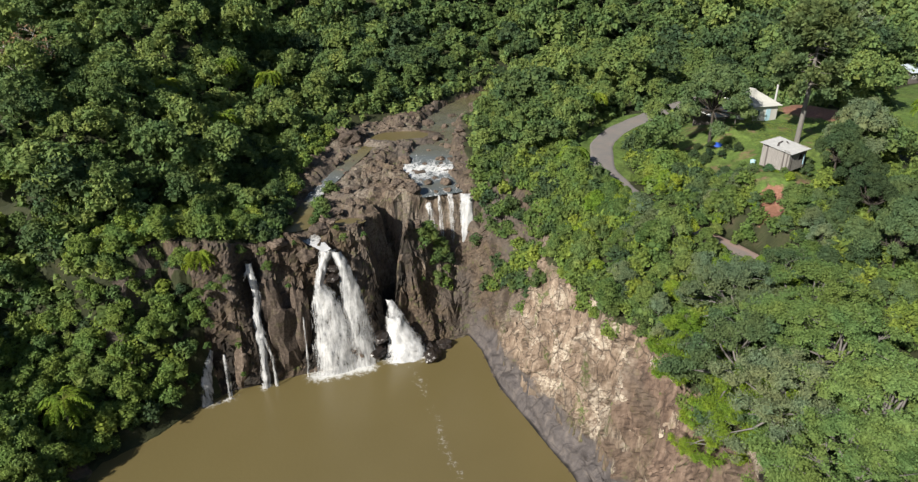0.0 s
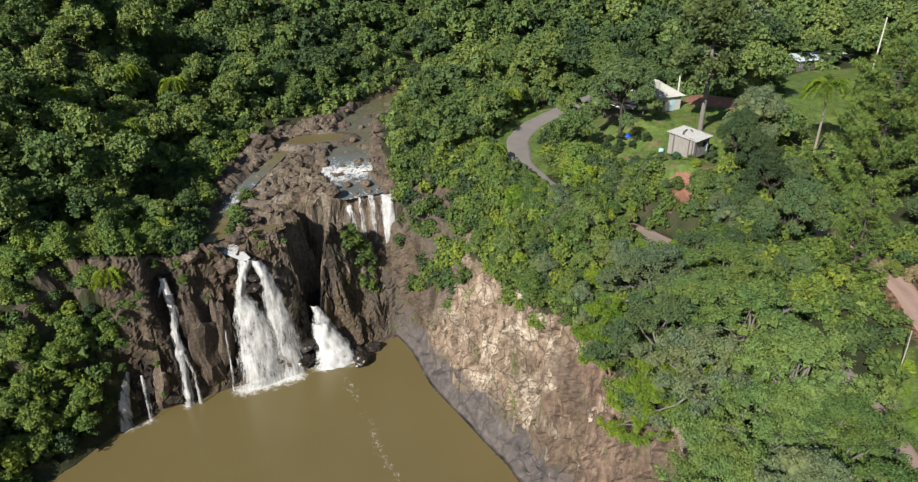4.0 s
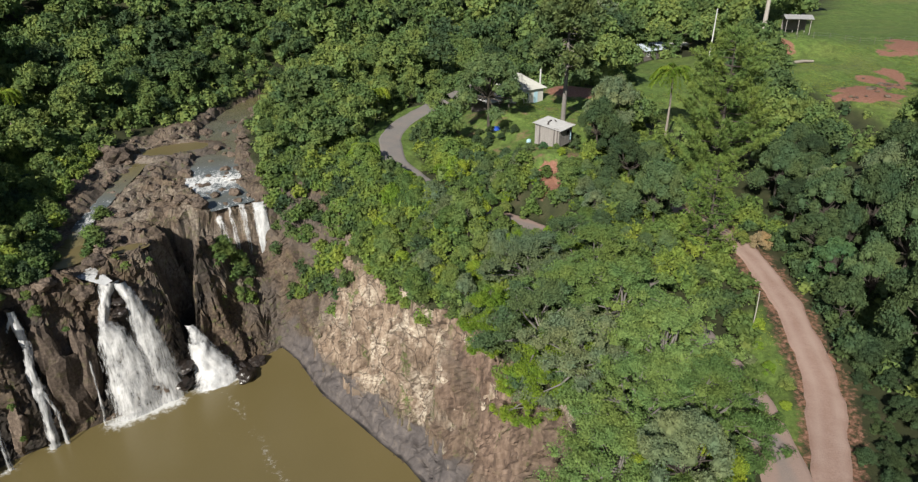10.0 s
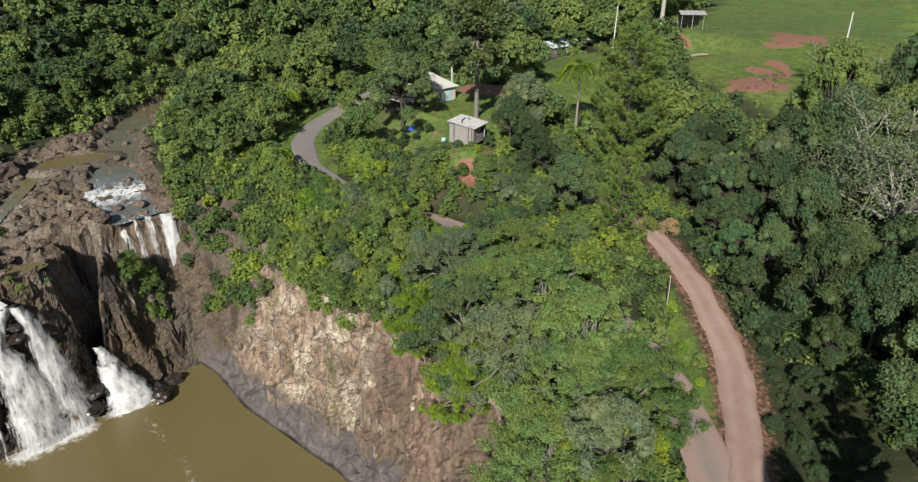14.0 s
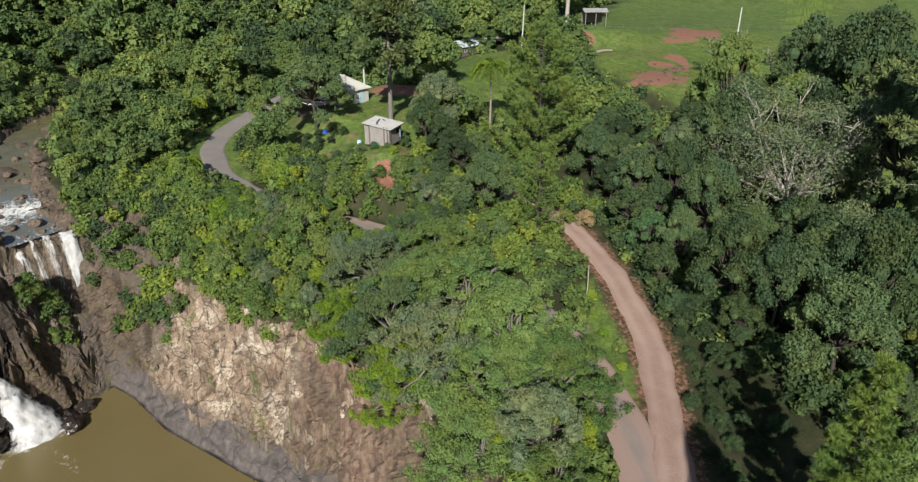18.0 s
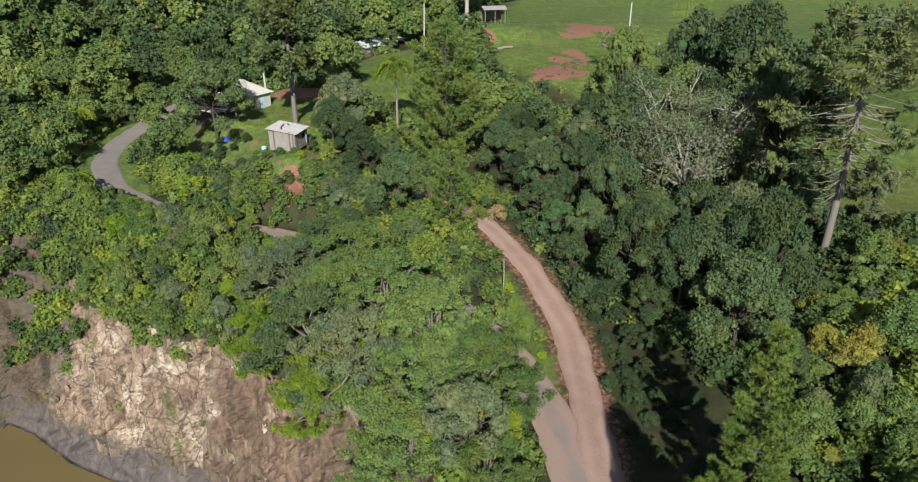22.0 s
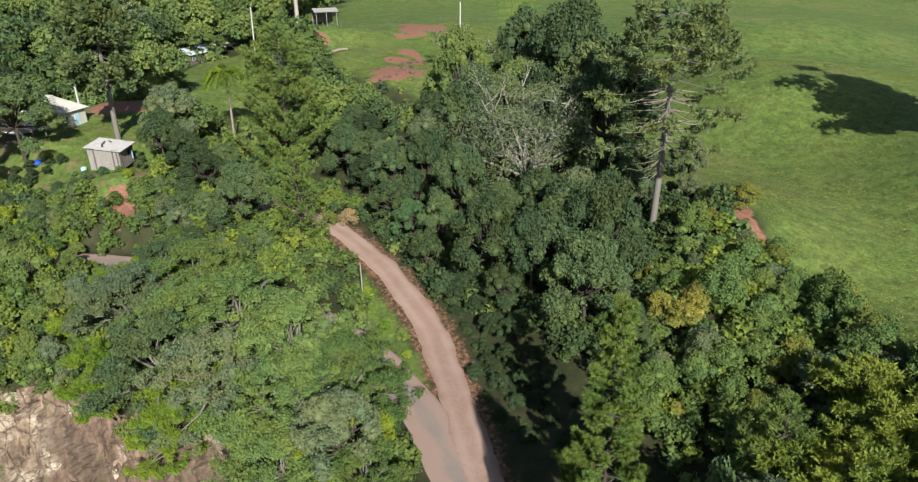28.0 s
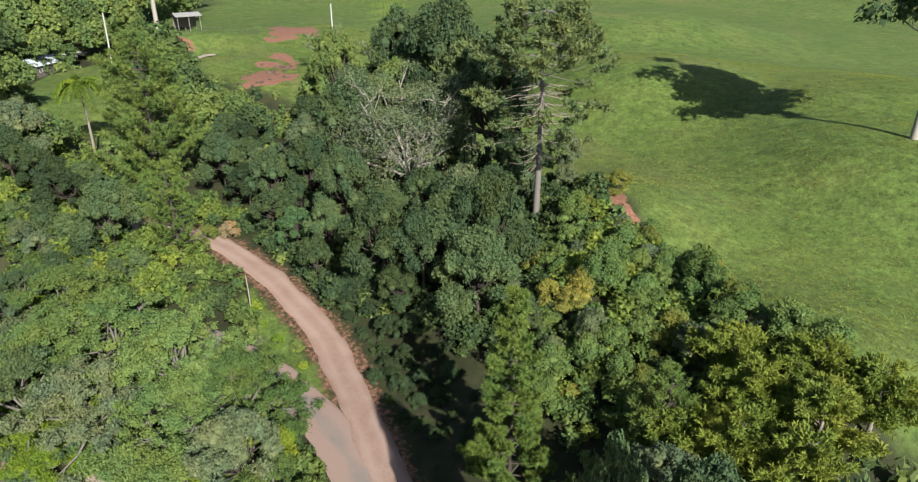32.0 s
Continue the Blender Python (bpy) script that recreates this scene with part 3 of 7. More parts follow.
def crag(name, s0, s1, label, rugged, bulk=0.0):
    """A rock wall along the shore between two corners of the pool, built from the water up over its brow, broken into blocks."""
    ring = np.array(POOL + POOL[:1], float)
    s = np.arange(s0, s1, 0.004)
    x, y = np.interp(s, np.arange(len(ring)), ring[:, 0]), np.interp(s, np.arange(len(ring)), ring[:, 1])
    for _ in range(400):
        x[1:-1], y[1:-1] = (x[:-2] + x[2:]) / 2 * 0.5 + x[1:-1] * 0.5, (y[:-2] + y[2:]) / 2 * 0.5 + y[1:-1] * 0.5
    run = np.concatenate([[0], np.cumsum(np.hypot(np.diff(x), np.diff(y)))])
    along, full_run = np.arange(0, run[-1], 0.3), run
    x, y = np.interp(along, run, x), np.interp(along, run, y)
    tx, ty = np.gradient(x), np.gradient(y)
    for _ in range(60):
        tx[1:-1], ty[1:-1] = (tx[:-2] + tx[2:]) / 2, (ty[:-2] + ty[2:]) / 2
    n = np.hypot(tx, ty)
    ox, oy = -ty / n, tx / n
    t = np.linspace(-0.5, 11.0, 190)
    X, Y = x[:, None] + ox[:, None] * t, y[:, None] + oy[:, None] * t
    Z, rock, pale, red, grass = ground(X, Y)
    Z[:, t < 0.12] = -0.6
    step = np.hypot(np.diff(t)[None], np.diff(Z, axis=1))
    run = np.concatenate([np.zeros((len(x), 1)), np.cumsum(step, 1)], 1)
    m = int(np.median(run[:, -1]) / 0.3)
    out = []
    for field in (X, Y, Z, pale, rock):
        out.append(np.stack([np.interp(np.linspace(0, r[-1], m), r, f) for r, f in zip(run, field)]))
    X, Y, Z, pale, rock = out
    srow = np.interp(along, full_run, s)[:, None]
    apron = sstep(9.6, 10.6, srow) * (1 - sstep(2.8, 4.6, Z + 2.2 * vnoise(X, Y + Z, 4, 56, 3) - 1.2 * sstep(11, 14, srow))) * (Z > -0.3)
    brown = sstep(15.0, 15.5, srow + 0.4 * vnoise(X, Y + Z, 4, 57, 2)) * np.ones_like(Z)
    # black waterline: shadow of the undercut put into the wet mask
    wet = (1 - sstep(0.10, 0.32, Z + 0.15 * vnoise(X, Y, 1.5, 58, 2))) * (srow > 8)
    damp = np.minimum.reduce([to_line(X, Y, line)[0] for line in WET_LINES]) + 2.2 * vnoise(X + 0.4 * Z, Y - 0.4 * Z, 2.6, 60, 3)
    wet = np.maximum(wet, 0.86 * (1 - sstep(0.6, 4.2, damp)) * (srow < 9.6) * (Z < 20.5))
    push = rugged * (1 - 0.8 * apron) * (1.15 * (cells(X, Y, Z, 2.6, 3) - 0.5) + 0.75 * (cells(X, Y, Z, 1.3, 5) - 0.5) + 0.35 * (cells(X, Y, Z, 0.65, 7) - 0.5))
    push += 0.45 * vnoise(X + Z, Y - Z * 0.6, 3.0, 55, 3) + 0.10 + bulk * 1.3 * (vnoise(X + Z * 0.25, Y, 5.5, 59, 2) + 0.1)
    push *= sstep(0.0, 1.2, Z)
    X, Y = X - ox[:, None] * push, Y - oy[:, None] * push
    Z = Z + 0.35 * rugged * (cells(X, Y, Z, 1.6, 9) - 0.5) * (Z > 0.4)
    edge = sstep(0.85, 1.0, np.linspace(0, 1, m))[None] * np.ones(len(x))[:, None]
    Z = Z - 1.6 * np.maximum(edge, sstep(0.3, 0.9, 1 - rock) * (Z > 3))
    i = np.arange(X.size).reshape(X.shape)
    q = np.stack([i[:-1, :-1], i[1:, :-1], i[1:, 1:], i[:-1, 1:]], -1).reshape(-1, 4)
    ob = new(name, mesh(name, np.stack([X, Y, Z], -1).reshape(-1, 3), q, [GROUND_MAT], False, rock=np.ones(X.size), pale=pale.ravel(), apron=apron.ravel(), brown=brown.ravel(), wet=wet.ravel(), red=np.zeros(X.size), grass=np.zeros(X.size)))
    return tagged(ob, label, "cliff", kind="structure")


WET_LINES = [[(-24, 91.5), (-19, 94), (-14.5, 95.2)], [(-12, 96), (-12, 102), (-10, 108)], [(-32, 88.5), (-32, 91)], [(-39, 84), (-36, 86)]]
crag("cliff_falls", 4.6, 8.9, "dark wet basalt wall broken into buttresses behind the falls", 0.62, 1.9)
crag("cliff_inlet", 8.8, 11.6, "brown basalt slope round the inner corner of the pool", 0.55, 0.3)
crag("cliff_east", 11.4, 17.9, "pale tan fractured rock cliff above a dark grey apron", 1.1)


def level(x, y):
    """Height of the land at one place."""
    return float(ground(np.array([x]), np.array([y]))[0][0])


# ---- water ----
def pool_material():
    m = Nodes("silty_water", 0.30, 0.4)
    wide = m.noise(0.06, 3, 0.5)
    m.color(m.mix(wide, (0.130, 0.103, 0.042), (0.158, 0.127, 0.056)))
    foam = m.ramp(m.noise(0.5, 6, 0.7, m.place((1.0, 0.25, 1), (0, 0, 0.5)), 1.5), (0.70, 0.0), (0.78, 0.35))
    col = m.mix(foam, m.mix(wide, (0.130, 0.103, 0.042), (0.158, 0.127, 0.056)), (0.5, 0.45, 0.33))
    near = m.attr("foam")
    nf = m.ramp(m.math("ADD", near, m.math("MULTIPLY", m.math("SUBTRACT", m.noise(1.2, 6, 0.75), 0.5), 2.2)), (0.42, 0.0), (0.95, 1.0))
    m.color(m.mix(nf, col, (0.62, 0.62, 0.60)))
    m.bump(m.noise(1.8, 3, 0.5), 0.03, 0.5)
    return m.m


def white_water_material():
    m = Nodes("white_water", 0.6, 0.2)
    veil = m.noise(1.0, 7, 0.72, m.place((2.6, 2.6, 0.16)), 0.4)
    puff = m.noise(0.6, 6, 0.7, m.place((1, 1, 0.5)), 0.5)
    m.color(m.ramp(puff, (0.28, (0.34, 0.35, 0.36)), (0.62, (0.62, 0.62, 0.615))))
    m.bump(puff, 0.3, 0.6)
    thick = m.math("ADD", m.attr("cover"), m.math("MULTIPLY", m.math("SUBTRACT", veil, 0.5), 1.9))
    thick = m.math("ADD", thick, m.math("MULTIPLY", m.math("SUBTRACT", puff, 0.5), 1.2))
    fac = m.ramp(thick, (0.18, 0.0), (0.50, 0.55), (0.95, 1.0))
    clear = m.n("BsdfTransparent")
    ms = m.n("MixShader")
    m.link(fac, ms.inputs[0])
    m.link(clear.outputs[0], ms.inputs[1])
    m.link(m.b.outputs[0], ms.inputs[2])
    m.link(ms.outputs[0], m.t.nodes["Material Output"].inputs["Surface"])
    return m.m


def stream_material():
    m = Nodes("river_water", 0.1, 0.5)
    at = m.place()
    body = m.mix(m.noise(0.4, 3, 0.5, at), (0.10, 0.085, 0.040), (0.16, 0.135, 0.060))
    # grey-blue of the reflected sky put into the water's own colour
    body = m.mix(m.ramp(m.attr("foam"), (0.16, 0.0), (0.42, 1.0)), body, (0.105, 0.120, 0.122))
    churn = m.noise(1.1, 7, 0.78, m.place((1.2, 0.8, 1)), 0.8)
    foam = m.ramp(m.math("ADD", m.math("MULTIPLY", m.attr("foam"), 0.62), m.math("SUBTRACT", churn, 0.5)), (0.30, 0.0), (0.48, 1.0))
    m.color(m.mix(foam, body, (0.66, 0.66, 0.65)))
    m.link(m.ramp(foam, (0.0, 0.12), (1.0, 0.6)), m.b.inputs["Roughness"])
    m.bump(m.noise(2.5, 4, 0.6, at), 0.08, 0.7)
    return m.m


POOL_MAT, WHITE_MAT, STREAM_MAT = pool_material(), white_water_material(), stream_material()

# the pool: a sheet a little wider than its shore, with foam where the falls come down
px, py = np.meshgrid(np.arange(-62, 26, 0.8), np.arange(-82, 108, 0.8))
pd, _ = pool_edge(px, py)
pf = np.minimum(to_line(px, py, [(-23.2, 90.4), (-19.5, 91.6), (-15.5, 93.0)])[0], to_line(px, py, [(-11.2, 95.2), (-6.2, 96.6)])[0] * 1.15)
pl, _ = to_line(px, py, [(-31.2, 87.2), (-30.6, 87.6)])
pl2, _ = to_line(px, py, [(-38.8, 82.5), (-35.2, 84.6)])
foam = np.maximum.reduce([1.2 - pf / 2.7, 0.9 - pl / 1.6, 0.75 - pl2 / 1.6, 0 * pf])
pt = to_line(px, py, [(-8.5, 94), (-6, 88), (-3.4, 80), (-1.6, 73), (0.8, 66), (1.2, 58)])[0] + 0.9 * vnoise(px, py, 5, 64, 2)
foam = np.maximum(foam, 0.40 * (1 - sstep(0.1, 1.3, np.abs(pt))) * (py < 94))
keep = pd < 2.2
pi = np.arange(px.size).reshape(px.shape)
ok = keep[:-1, :-1] & keep[:-1, 1:] & keep[1:, 1:] & keep[1:, :-1]
pq = np.stack([pi[:-1, :-1], pi[:-1, 1:], pi[1:, 1:], pi[1:, :-1]], -1)[ok]
used, inv = np.unique(pq, return_inverse=True)
pool = new("water_pool", mesh("water_pool", np.stack([px, py, 0 * px], -1).reshape(-1, 3)[used], inv.reshape(-1, 4), [POOL_MAT], True, foam=foam.ravel()[used]))
tagged(pool, "still olive-brown silty plunge pool below the falls", "water", kind="structure")


def stream(name, line, half, label, foamy):
    """A ribbon of river that follows its bed."""
    pts = np.array(line, float)
    s = np.linspace(0, len(pts) - 1, 14 * (len(pts) - 1))
    c = np.stack([np.interp(s, np.arange(len(pts)), pts[:, k]) for k in range(3)], -1)
    c[1:-1] = (c[:-2] + c[1:-1] + c[2:]) / 3
    t = unit(np.gradient(c[:, :2], axis=0))
    side = np.stack([-t[:, 1], t[:, 0]], -1)
    w = np.linspace(-1, 1, 11)
    half = half * (1 + 0.3 * vnoise(s, s * 0, 0.7, 61)) * (1 - 0.45 * sstep(len(pts) - 2.5, len(pts) - 1, s) * (half < 2))
    v = np.concatenate([np.stack([c[:, 0] + side[:, 0] * half * k, c[:, 1] + side[:, 1] * half * k, c[:, 2]], -1)[:, None] for k in w], 1)
    v[..., 2] += 0.10 * vnoise(v[..., 0], v[..., 1], 1.2, 62)
    fo = np.interp(s, np.arange(len(pts)), foamy)[:, None] * np.ones(len(w))
    i = np.arange(v[..., 0].size).reshape(v.shape[:2])
    q = np.stack([i[:-1, :-1], i[:-1, 1:], i[1:, 1:], i[1:, :-1]], -1).reshape(-1, 4)
    return tagged(new(name, mesh(name, v.reshape(-1, 3), q, [STREAM_MAT], True, foam=fo.ravel())), label, "water", kind="structure")


stream("water_river", STREAM, 4.2, "brown river breaking into white rapids over rock", [0.15, 0.15, 0.22, 0.30, 0.22, 0.32, 0.74, 0.34, 0.46])
stream("water_side_stream", SIDE_STREAM, 1.5, "narrow side arm of the river trickling between rocks", [0.1, 0.0, 0.15, 0.3, 0.55, 0.0, 0.25, 0.75, 1.0])
for _x, _y, _z, _rx, _ry, _a in STILL:
    bm = bmesh.new()
    bmesh.ops.create_circle(bm, cap_ends=True, segments=40, radius=1.12, matrix=pose(_x, _y, _z + 0.02, rz=_a) @ Matrix.Diagonal((_rx, _ry, 1, 1)))
    o = part("water_basin", bm, POOL_MAT, None)
    tagged(o, "shallow brown rock pool between the boulders", "water", kind="structure")


def sheet(rows, cover=1.0, bulge=0.5):
    """A falling sheet of water between left and right edges given from top to bottom; it swells outwards."""
    rows = np.array(rows, float)
    s = np.linspace(0, len(rows) - 1, 7 * (len(rows) - 1) + 1)
    L = np.stack([np.interp(s, np.arange(len(rows)), rows[:, 0, k]) for k in range(3)], -1)
    R = np.stack([np.interp(s, np.arange(len(rows)), rows[:, 1, k]) for k in range(3)], -1)
    u = np.linspace(0, 1, 15)
    v = L[:, None] * (1 - u)[None, :, None] + R[:, None] * u[None, :, None]
    across = unit(R - L)
    out = np.stack([across[:, 1], -across[:, 0], 0 * across[:, 0]], -1)
    wide = np.linalg.norm(R - L, axis=1)
    amount = (np.sin(u * math.pi)[None] * np.minimum(bulge, wide * 0.35)[:, None]) + (0.22 + 0.22 * bulge * (bulge > 1.2)) * vnoise(v[..., 0] * 2.5 + 40, v[..., 2] * 0.5 + v[..., 1], 1.0, 71, 3) * np.minimum(1, wide)[:, None]
    v += out[:, None] * amount[..., None]
    v[..., 0] += 0.15 * vnoise(v[..., 2], v[..., 0] * 3, 1.5, 72, 2)
    edge = np.minimum(1, 1.7 * np.sin(u * math.pi) ** 1.2)[None] * (1 - 0.22 * sstep(0.15, 0.9, s / s[-1]) * (bulge > 0.6) * (bulge < 1.2))[:, None]
    i = np.arange(v[..., 0].size).reshape(v.shape[:2])
    q = np.stack([i[:-1, :-1], i[:-1, 1:], i[1:, 1:], i[1:, :-1]], -1).reshape(-1, 4)
    return v.reshape(-1, 3), q, (0.05 + edge * (cover - 0.05)).ravel()


def waterfall(label, strands):
    ob = empty("waterfall")
    tagged(ob, label, "waterfall")
    for name, rows, cover, bulge in strands:
        v, q, c = sheet(rows, cover, bulge)
        part(name, mesh(name, v, q, [WHITE_MAT], True, cover=c), None, ob)
    return ob


# the falls, each strand from its lip down to the pool
waterfall("broad double white waterfall plunging over dark rock into the pool", [
    ("strand", [((-22.4, 95.4, 20.9), (-19.4, 96.4, 20.5)), ((-22.6, 94.6, 18.2), (-21.0, 95.2, 18.0)), ((-23.4, 93.5, 15.2), (-21.6, 94.2, 15.4)), ((-23.8, 92.9, 12.2), (-19.2, 94.4, 12.9)),
                ((-24.1, 92.2, 8.2), (-17.3, 94.2, 8.6)), ((-24.0, 91.3, 4.0), (-16.5, 93.6, 4.2)), ((-23.9, 90.4, -0.2), (-16.6, 92.8, -0.2))], 0.82, 1.0),
    ("strand", [((-21.0, 95.6, 20.5), (-18.8, 96.4, 20.1)), ((-19.6, 95.0, 17.9), (-17.1, 95.9, 17.2)), ((-19.6, 94.6, 14.4), (-16.0, 95.8, 13.9)), ((-19.4, 94.2, 11.3), (-15.0, 95.6, 9.9)),
                ((-18.8, 93.7, 7.0), (-14.0, 95.3, 5.6)), ((-18.6, 92.8, -0.2), (-13.2, 94.7, -0.2))], 0.78, 0.9),
    ("head", [((-24.6, 98.4, 22.0), (-23.4, 98.9, 22.0)), ((-23.6, 97.2, 21.6), (-21.8, 97.8, 21.5)), ((-22.3, 95.9, 21.0), (-20.9, 96.4, 20.7))], 0.5, 0.15)])
waterfall("slim two-step waterfall beside a mossy rock", [
    ("strand", [((-32.9, 91.2, 20.3), (-31.9, 91.6, 20.2)), ((-32.6, 90.4, 18.2), (-31.2, 90.9, 18.0)), ((-32.0, 89.8, 15.4), (-30.6, 90.3, 15.2)), ((-32.2, 89.2, 12.4), (-30.9, 89.7, 12.2)), ((-32.8, 88.5, 9.4), (-30.2, 89.4, 9.0))], 0.70, 0.4),
    ("strand", [((-32.6, 88.6, 9.5), (-30.1, 89.4, 9.2)), ((-31.6, 88.0, 7.4), (-30.2, 88.6, 7.2)), ((-31.4, 87.5, 4.2), (-30.1, 88.0, 4.0)), ((-31.8, 86.9, -0.2), (-30.0, 87.7, -0.2))], 0.70, 0.4),
    ("branch", [((-32.5, 91.0, 20.0), (-32.0, 91.2, 19.9)), ((-33.4, 89.9, 18.2), (-32.8, 90.2, 18.0)), ((-34.4, 88.9, 16.2), (-33.8, 89.2, 16.0)), ((-34.6, 88.3, 13.8), (-34.1, 88.5, 13.8))], 0.55, 0.2),
    ("branch", [((-31.0, 88.6, 8.8), (-30.4, 88.8, 8.7)), ((-29.9, 88.0, 5.6), (-29.3, 88.3, 5.4)), ((-29.5, 87.5, -0.2), (-28.9, 87.8, -0.2))], 0.45, 0.2)])
waterfall("thin veil of water spreading over shaded dark rock", [
    ("strand", [((-38.6, 88.9, 10.3), (-38.2, 89.4, 10.0)), ((-38.9, 86.6, 7.6), (-38.2, 87.4, 7.0)), ((-39.4, 84.1, 5.1), (-38.3, 85.2, 4.3)), ((-39.7, 81.9, -0.2), (-37.9, 83.7, -0.2))], 0.6, 0.3)])
waterfall("thin trickle of water down dark rock to the pool", [
    ("strand", [((-36.4, 85.8, 7.3), (-36.0, 86.0, 7.2)), ((-36.3, 85.0, 4.6), (-35.6, 85.4, 4.3)), ((-36.1, 84.1, -0.2), (-35.1, 84.6, -0.2))], 0.5, 0.2)])
waterfall("hair-thin trickles on brown rock beside the main fall", [
    ("strand", [((-25.2, 91.5, 10.6), (-24.8, 91.7, 10.5)), ((-24.9, 90.9, 5.6), (-24.5, 91.0, 5.5)), ((-24.9, 90.0, -0.2), (-24.4, 90.2, -0.2))], 0.5, 0.2)])
waterfall("foaming white cascade fanning out from the chasm into the pool", [
    ("chute", [((-12.6, 99.0, 9.6), (-11.4, 99.4, 9.4)), ((-12.4, 98.4, 8.4), (-10.4, 99.1, 8.2)), ((-12.6, 97.7, 6.9), (-9.3, 98.8, 6.8)), ((-12.7, 97.3, 5.6), (-8.8, 98.5, 5.6))], 0.75, 0.6),
    ("fan", [((-12.7, 97.8, 7.0), (-9.5, 98.8, 6.9)), ((-12.8, 97.0, 4.6), (-8.0, 98.4, 4.9)), ((-12.6, 96.2, 2.4), (-6.2, 98.0, 2.7)), ((-12.4, 95.2, 0.8), (-5.2, 97.2, 0.9)), ((-12.8, 94.3, -0.2), (-5.4, 96.4, -0.2))], 1.05, 1.5)])
waterfall("curtain of white water dropping into the gully of the upper river", [
    ("strand", [((-0.2, 113.6, 23.5), (2.3, 113.5, 23.5)), ((0.0, 112.2, 22.6), (2.5, 112.1, 22.6)), ((0.1, 111.9, 18.8), (2.8, 111.8, 18.8)), ((0.3, 111.8, 16.5), (2.1, 111.7, 16.5)), ((0.5, 111.7, 14.6), (1.4, 111.6, 14.6))], 1.0, 0.4)])
waterfall("row of thin white strands spilling over a rock lip", [
    ("strand", [((-2.3, 113.2, 23.6), (-1.1, 113.1, 23.6)), ((-2.1, 112.2, 21.7), (-0.8, 112.1, 21.7)), ((-1.5, 112.1, 14.5), (-0.6, 112.1, 14.5))], 0.52, 0.2),
    ("strand", [((-4.0, 113.3, 23.2), (-3.3, 113.2, 23.2)), ((-3.9, 112.3, 21.1), (-3.0, 112.2, 21.1)), ((-3.4, 112.2, 14.5), (-2.5, 112.1, 14.5))], 0.5, 0.2),
    ("strand", [((-6.8, 113.6, 22.3), (-5.2, 113.5, 22.3)), ((-5.9, 112.4, 20.6), (-4.6, 112.3, 20.6)), ((-4.9, 112.3, 14.5), (-3.8, 112.2, 14.5))], 0.42, 0.2)])


# ---- trees ----
def crown_points(rng, lobes, n):
    """Places and outward directions over the outside of a heap of lobes (x, y, z, radius)."""
    L = np.array(lobes)
    share = L[:, 3] ** 2
    pick = rng.choice(len(L), int(n * 1.9), p=share / share.sum())
    d = unit(rng.normal(0, 1, (len(pick), 3)))
    d[:, 2] = np.where(d[:, 2] < -0.35, -d[:, 2], d[:, 2])
    p = L[pick, :3] + d * (L[pick, 3] * rng.uniform(0.62, 1.42, len(pick)))[:, None] * (1, 1, 0.85)
    gap = np.linalg.norm((p[:, None] - L[None, :, :3]) / (1, 1, 0.85), axis=2) / L[None, :, 3]
    gap[np.arange(len(pick)), pick] = 9
    free = gap.min(1) > 0.78
    return p[free][:n], d[free][:n]


def ball(steps=2):
    """Vertices and quads of a rounded cube."""
    g = np.linspace(-1, 1, steps + 1)
    vs, fs, n = [], [], 0
    u, v = np.meshgrid(g, g)
    i = np.arange(u.size).reshape(u.shape)
    q = np.stack([i[:-1, :-1], i[:-1, 1:], i[1:, 1:], i[1:, :-1]], -1).reshape(-1, 4)
    for axis in range(3):
        for side in (-1, 1):
            p = np.insert(np.stack([u.ravel(), v.ravel()], -1), axis, side, axis=1)
            vs.append(unit(p))
            fs.append((q if (side > 0) != (axis == 1) else q[:, ::-1]) + n)
            n += u.size
    return np.concatenate(vs), np.concatenate(fs)


def core(lobes, shrink=0.66, steps=2):
    """The shaded inside of the lobes."""
    v, f = ball(steps)
    return joined([(v * r * shrink * (1, 1, 0.8) + (x, y, z), tris(f)) for x, y, z, r in lobes])


def limbs(rng, lobes, height, thick, lean=0.4):
    """A trunk that parts into limbs, one towards each lobe."""
    fork = np.array([rng.normal(0, lean), rng.normal(0, lean), height * 0.42])
    pieces = [tube([(0, 0, -0.6), fork * (0.45, 0.45, 0.5), fork], [thick * 1.25, thick, thick * 0.8], 7)]
    for x, y, z, r in lobes:
        end = np.array([x, y, z + r * 0.45])
        midp = fork * 0.5 + end * 0.5 + rng.normal(0, 0.35, 3) - (0, 0, 0.35)
        pieces.append(tube([fork, midp, end], [thick * 0.55, thick * 0.36, thick * 0.1], 5))
    return joined(pieces)


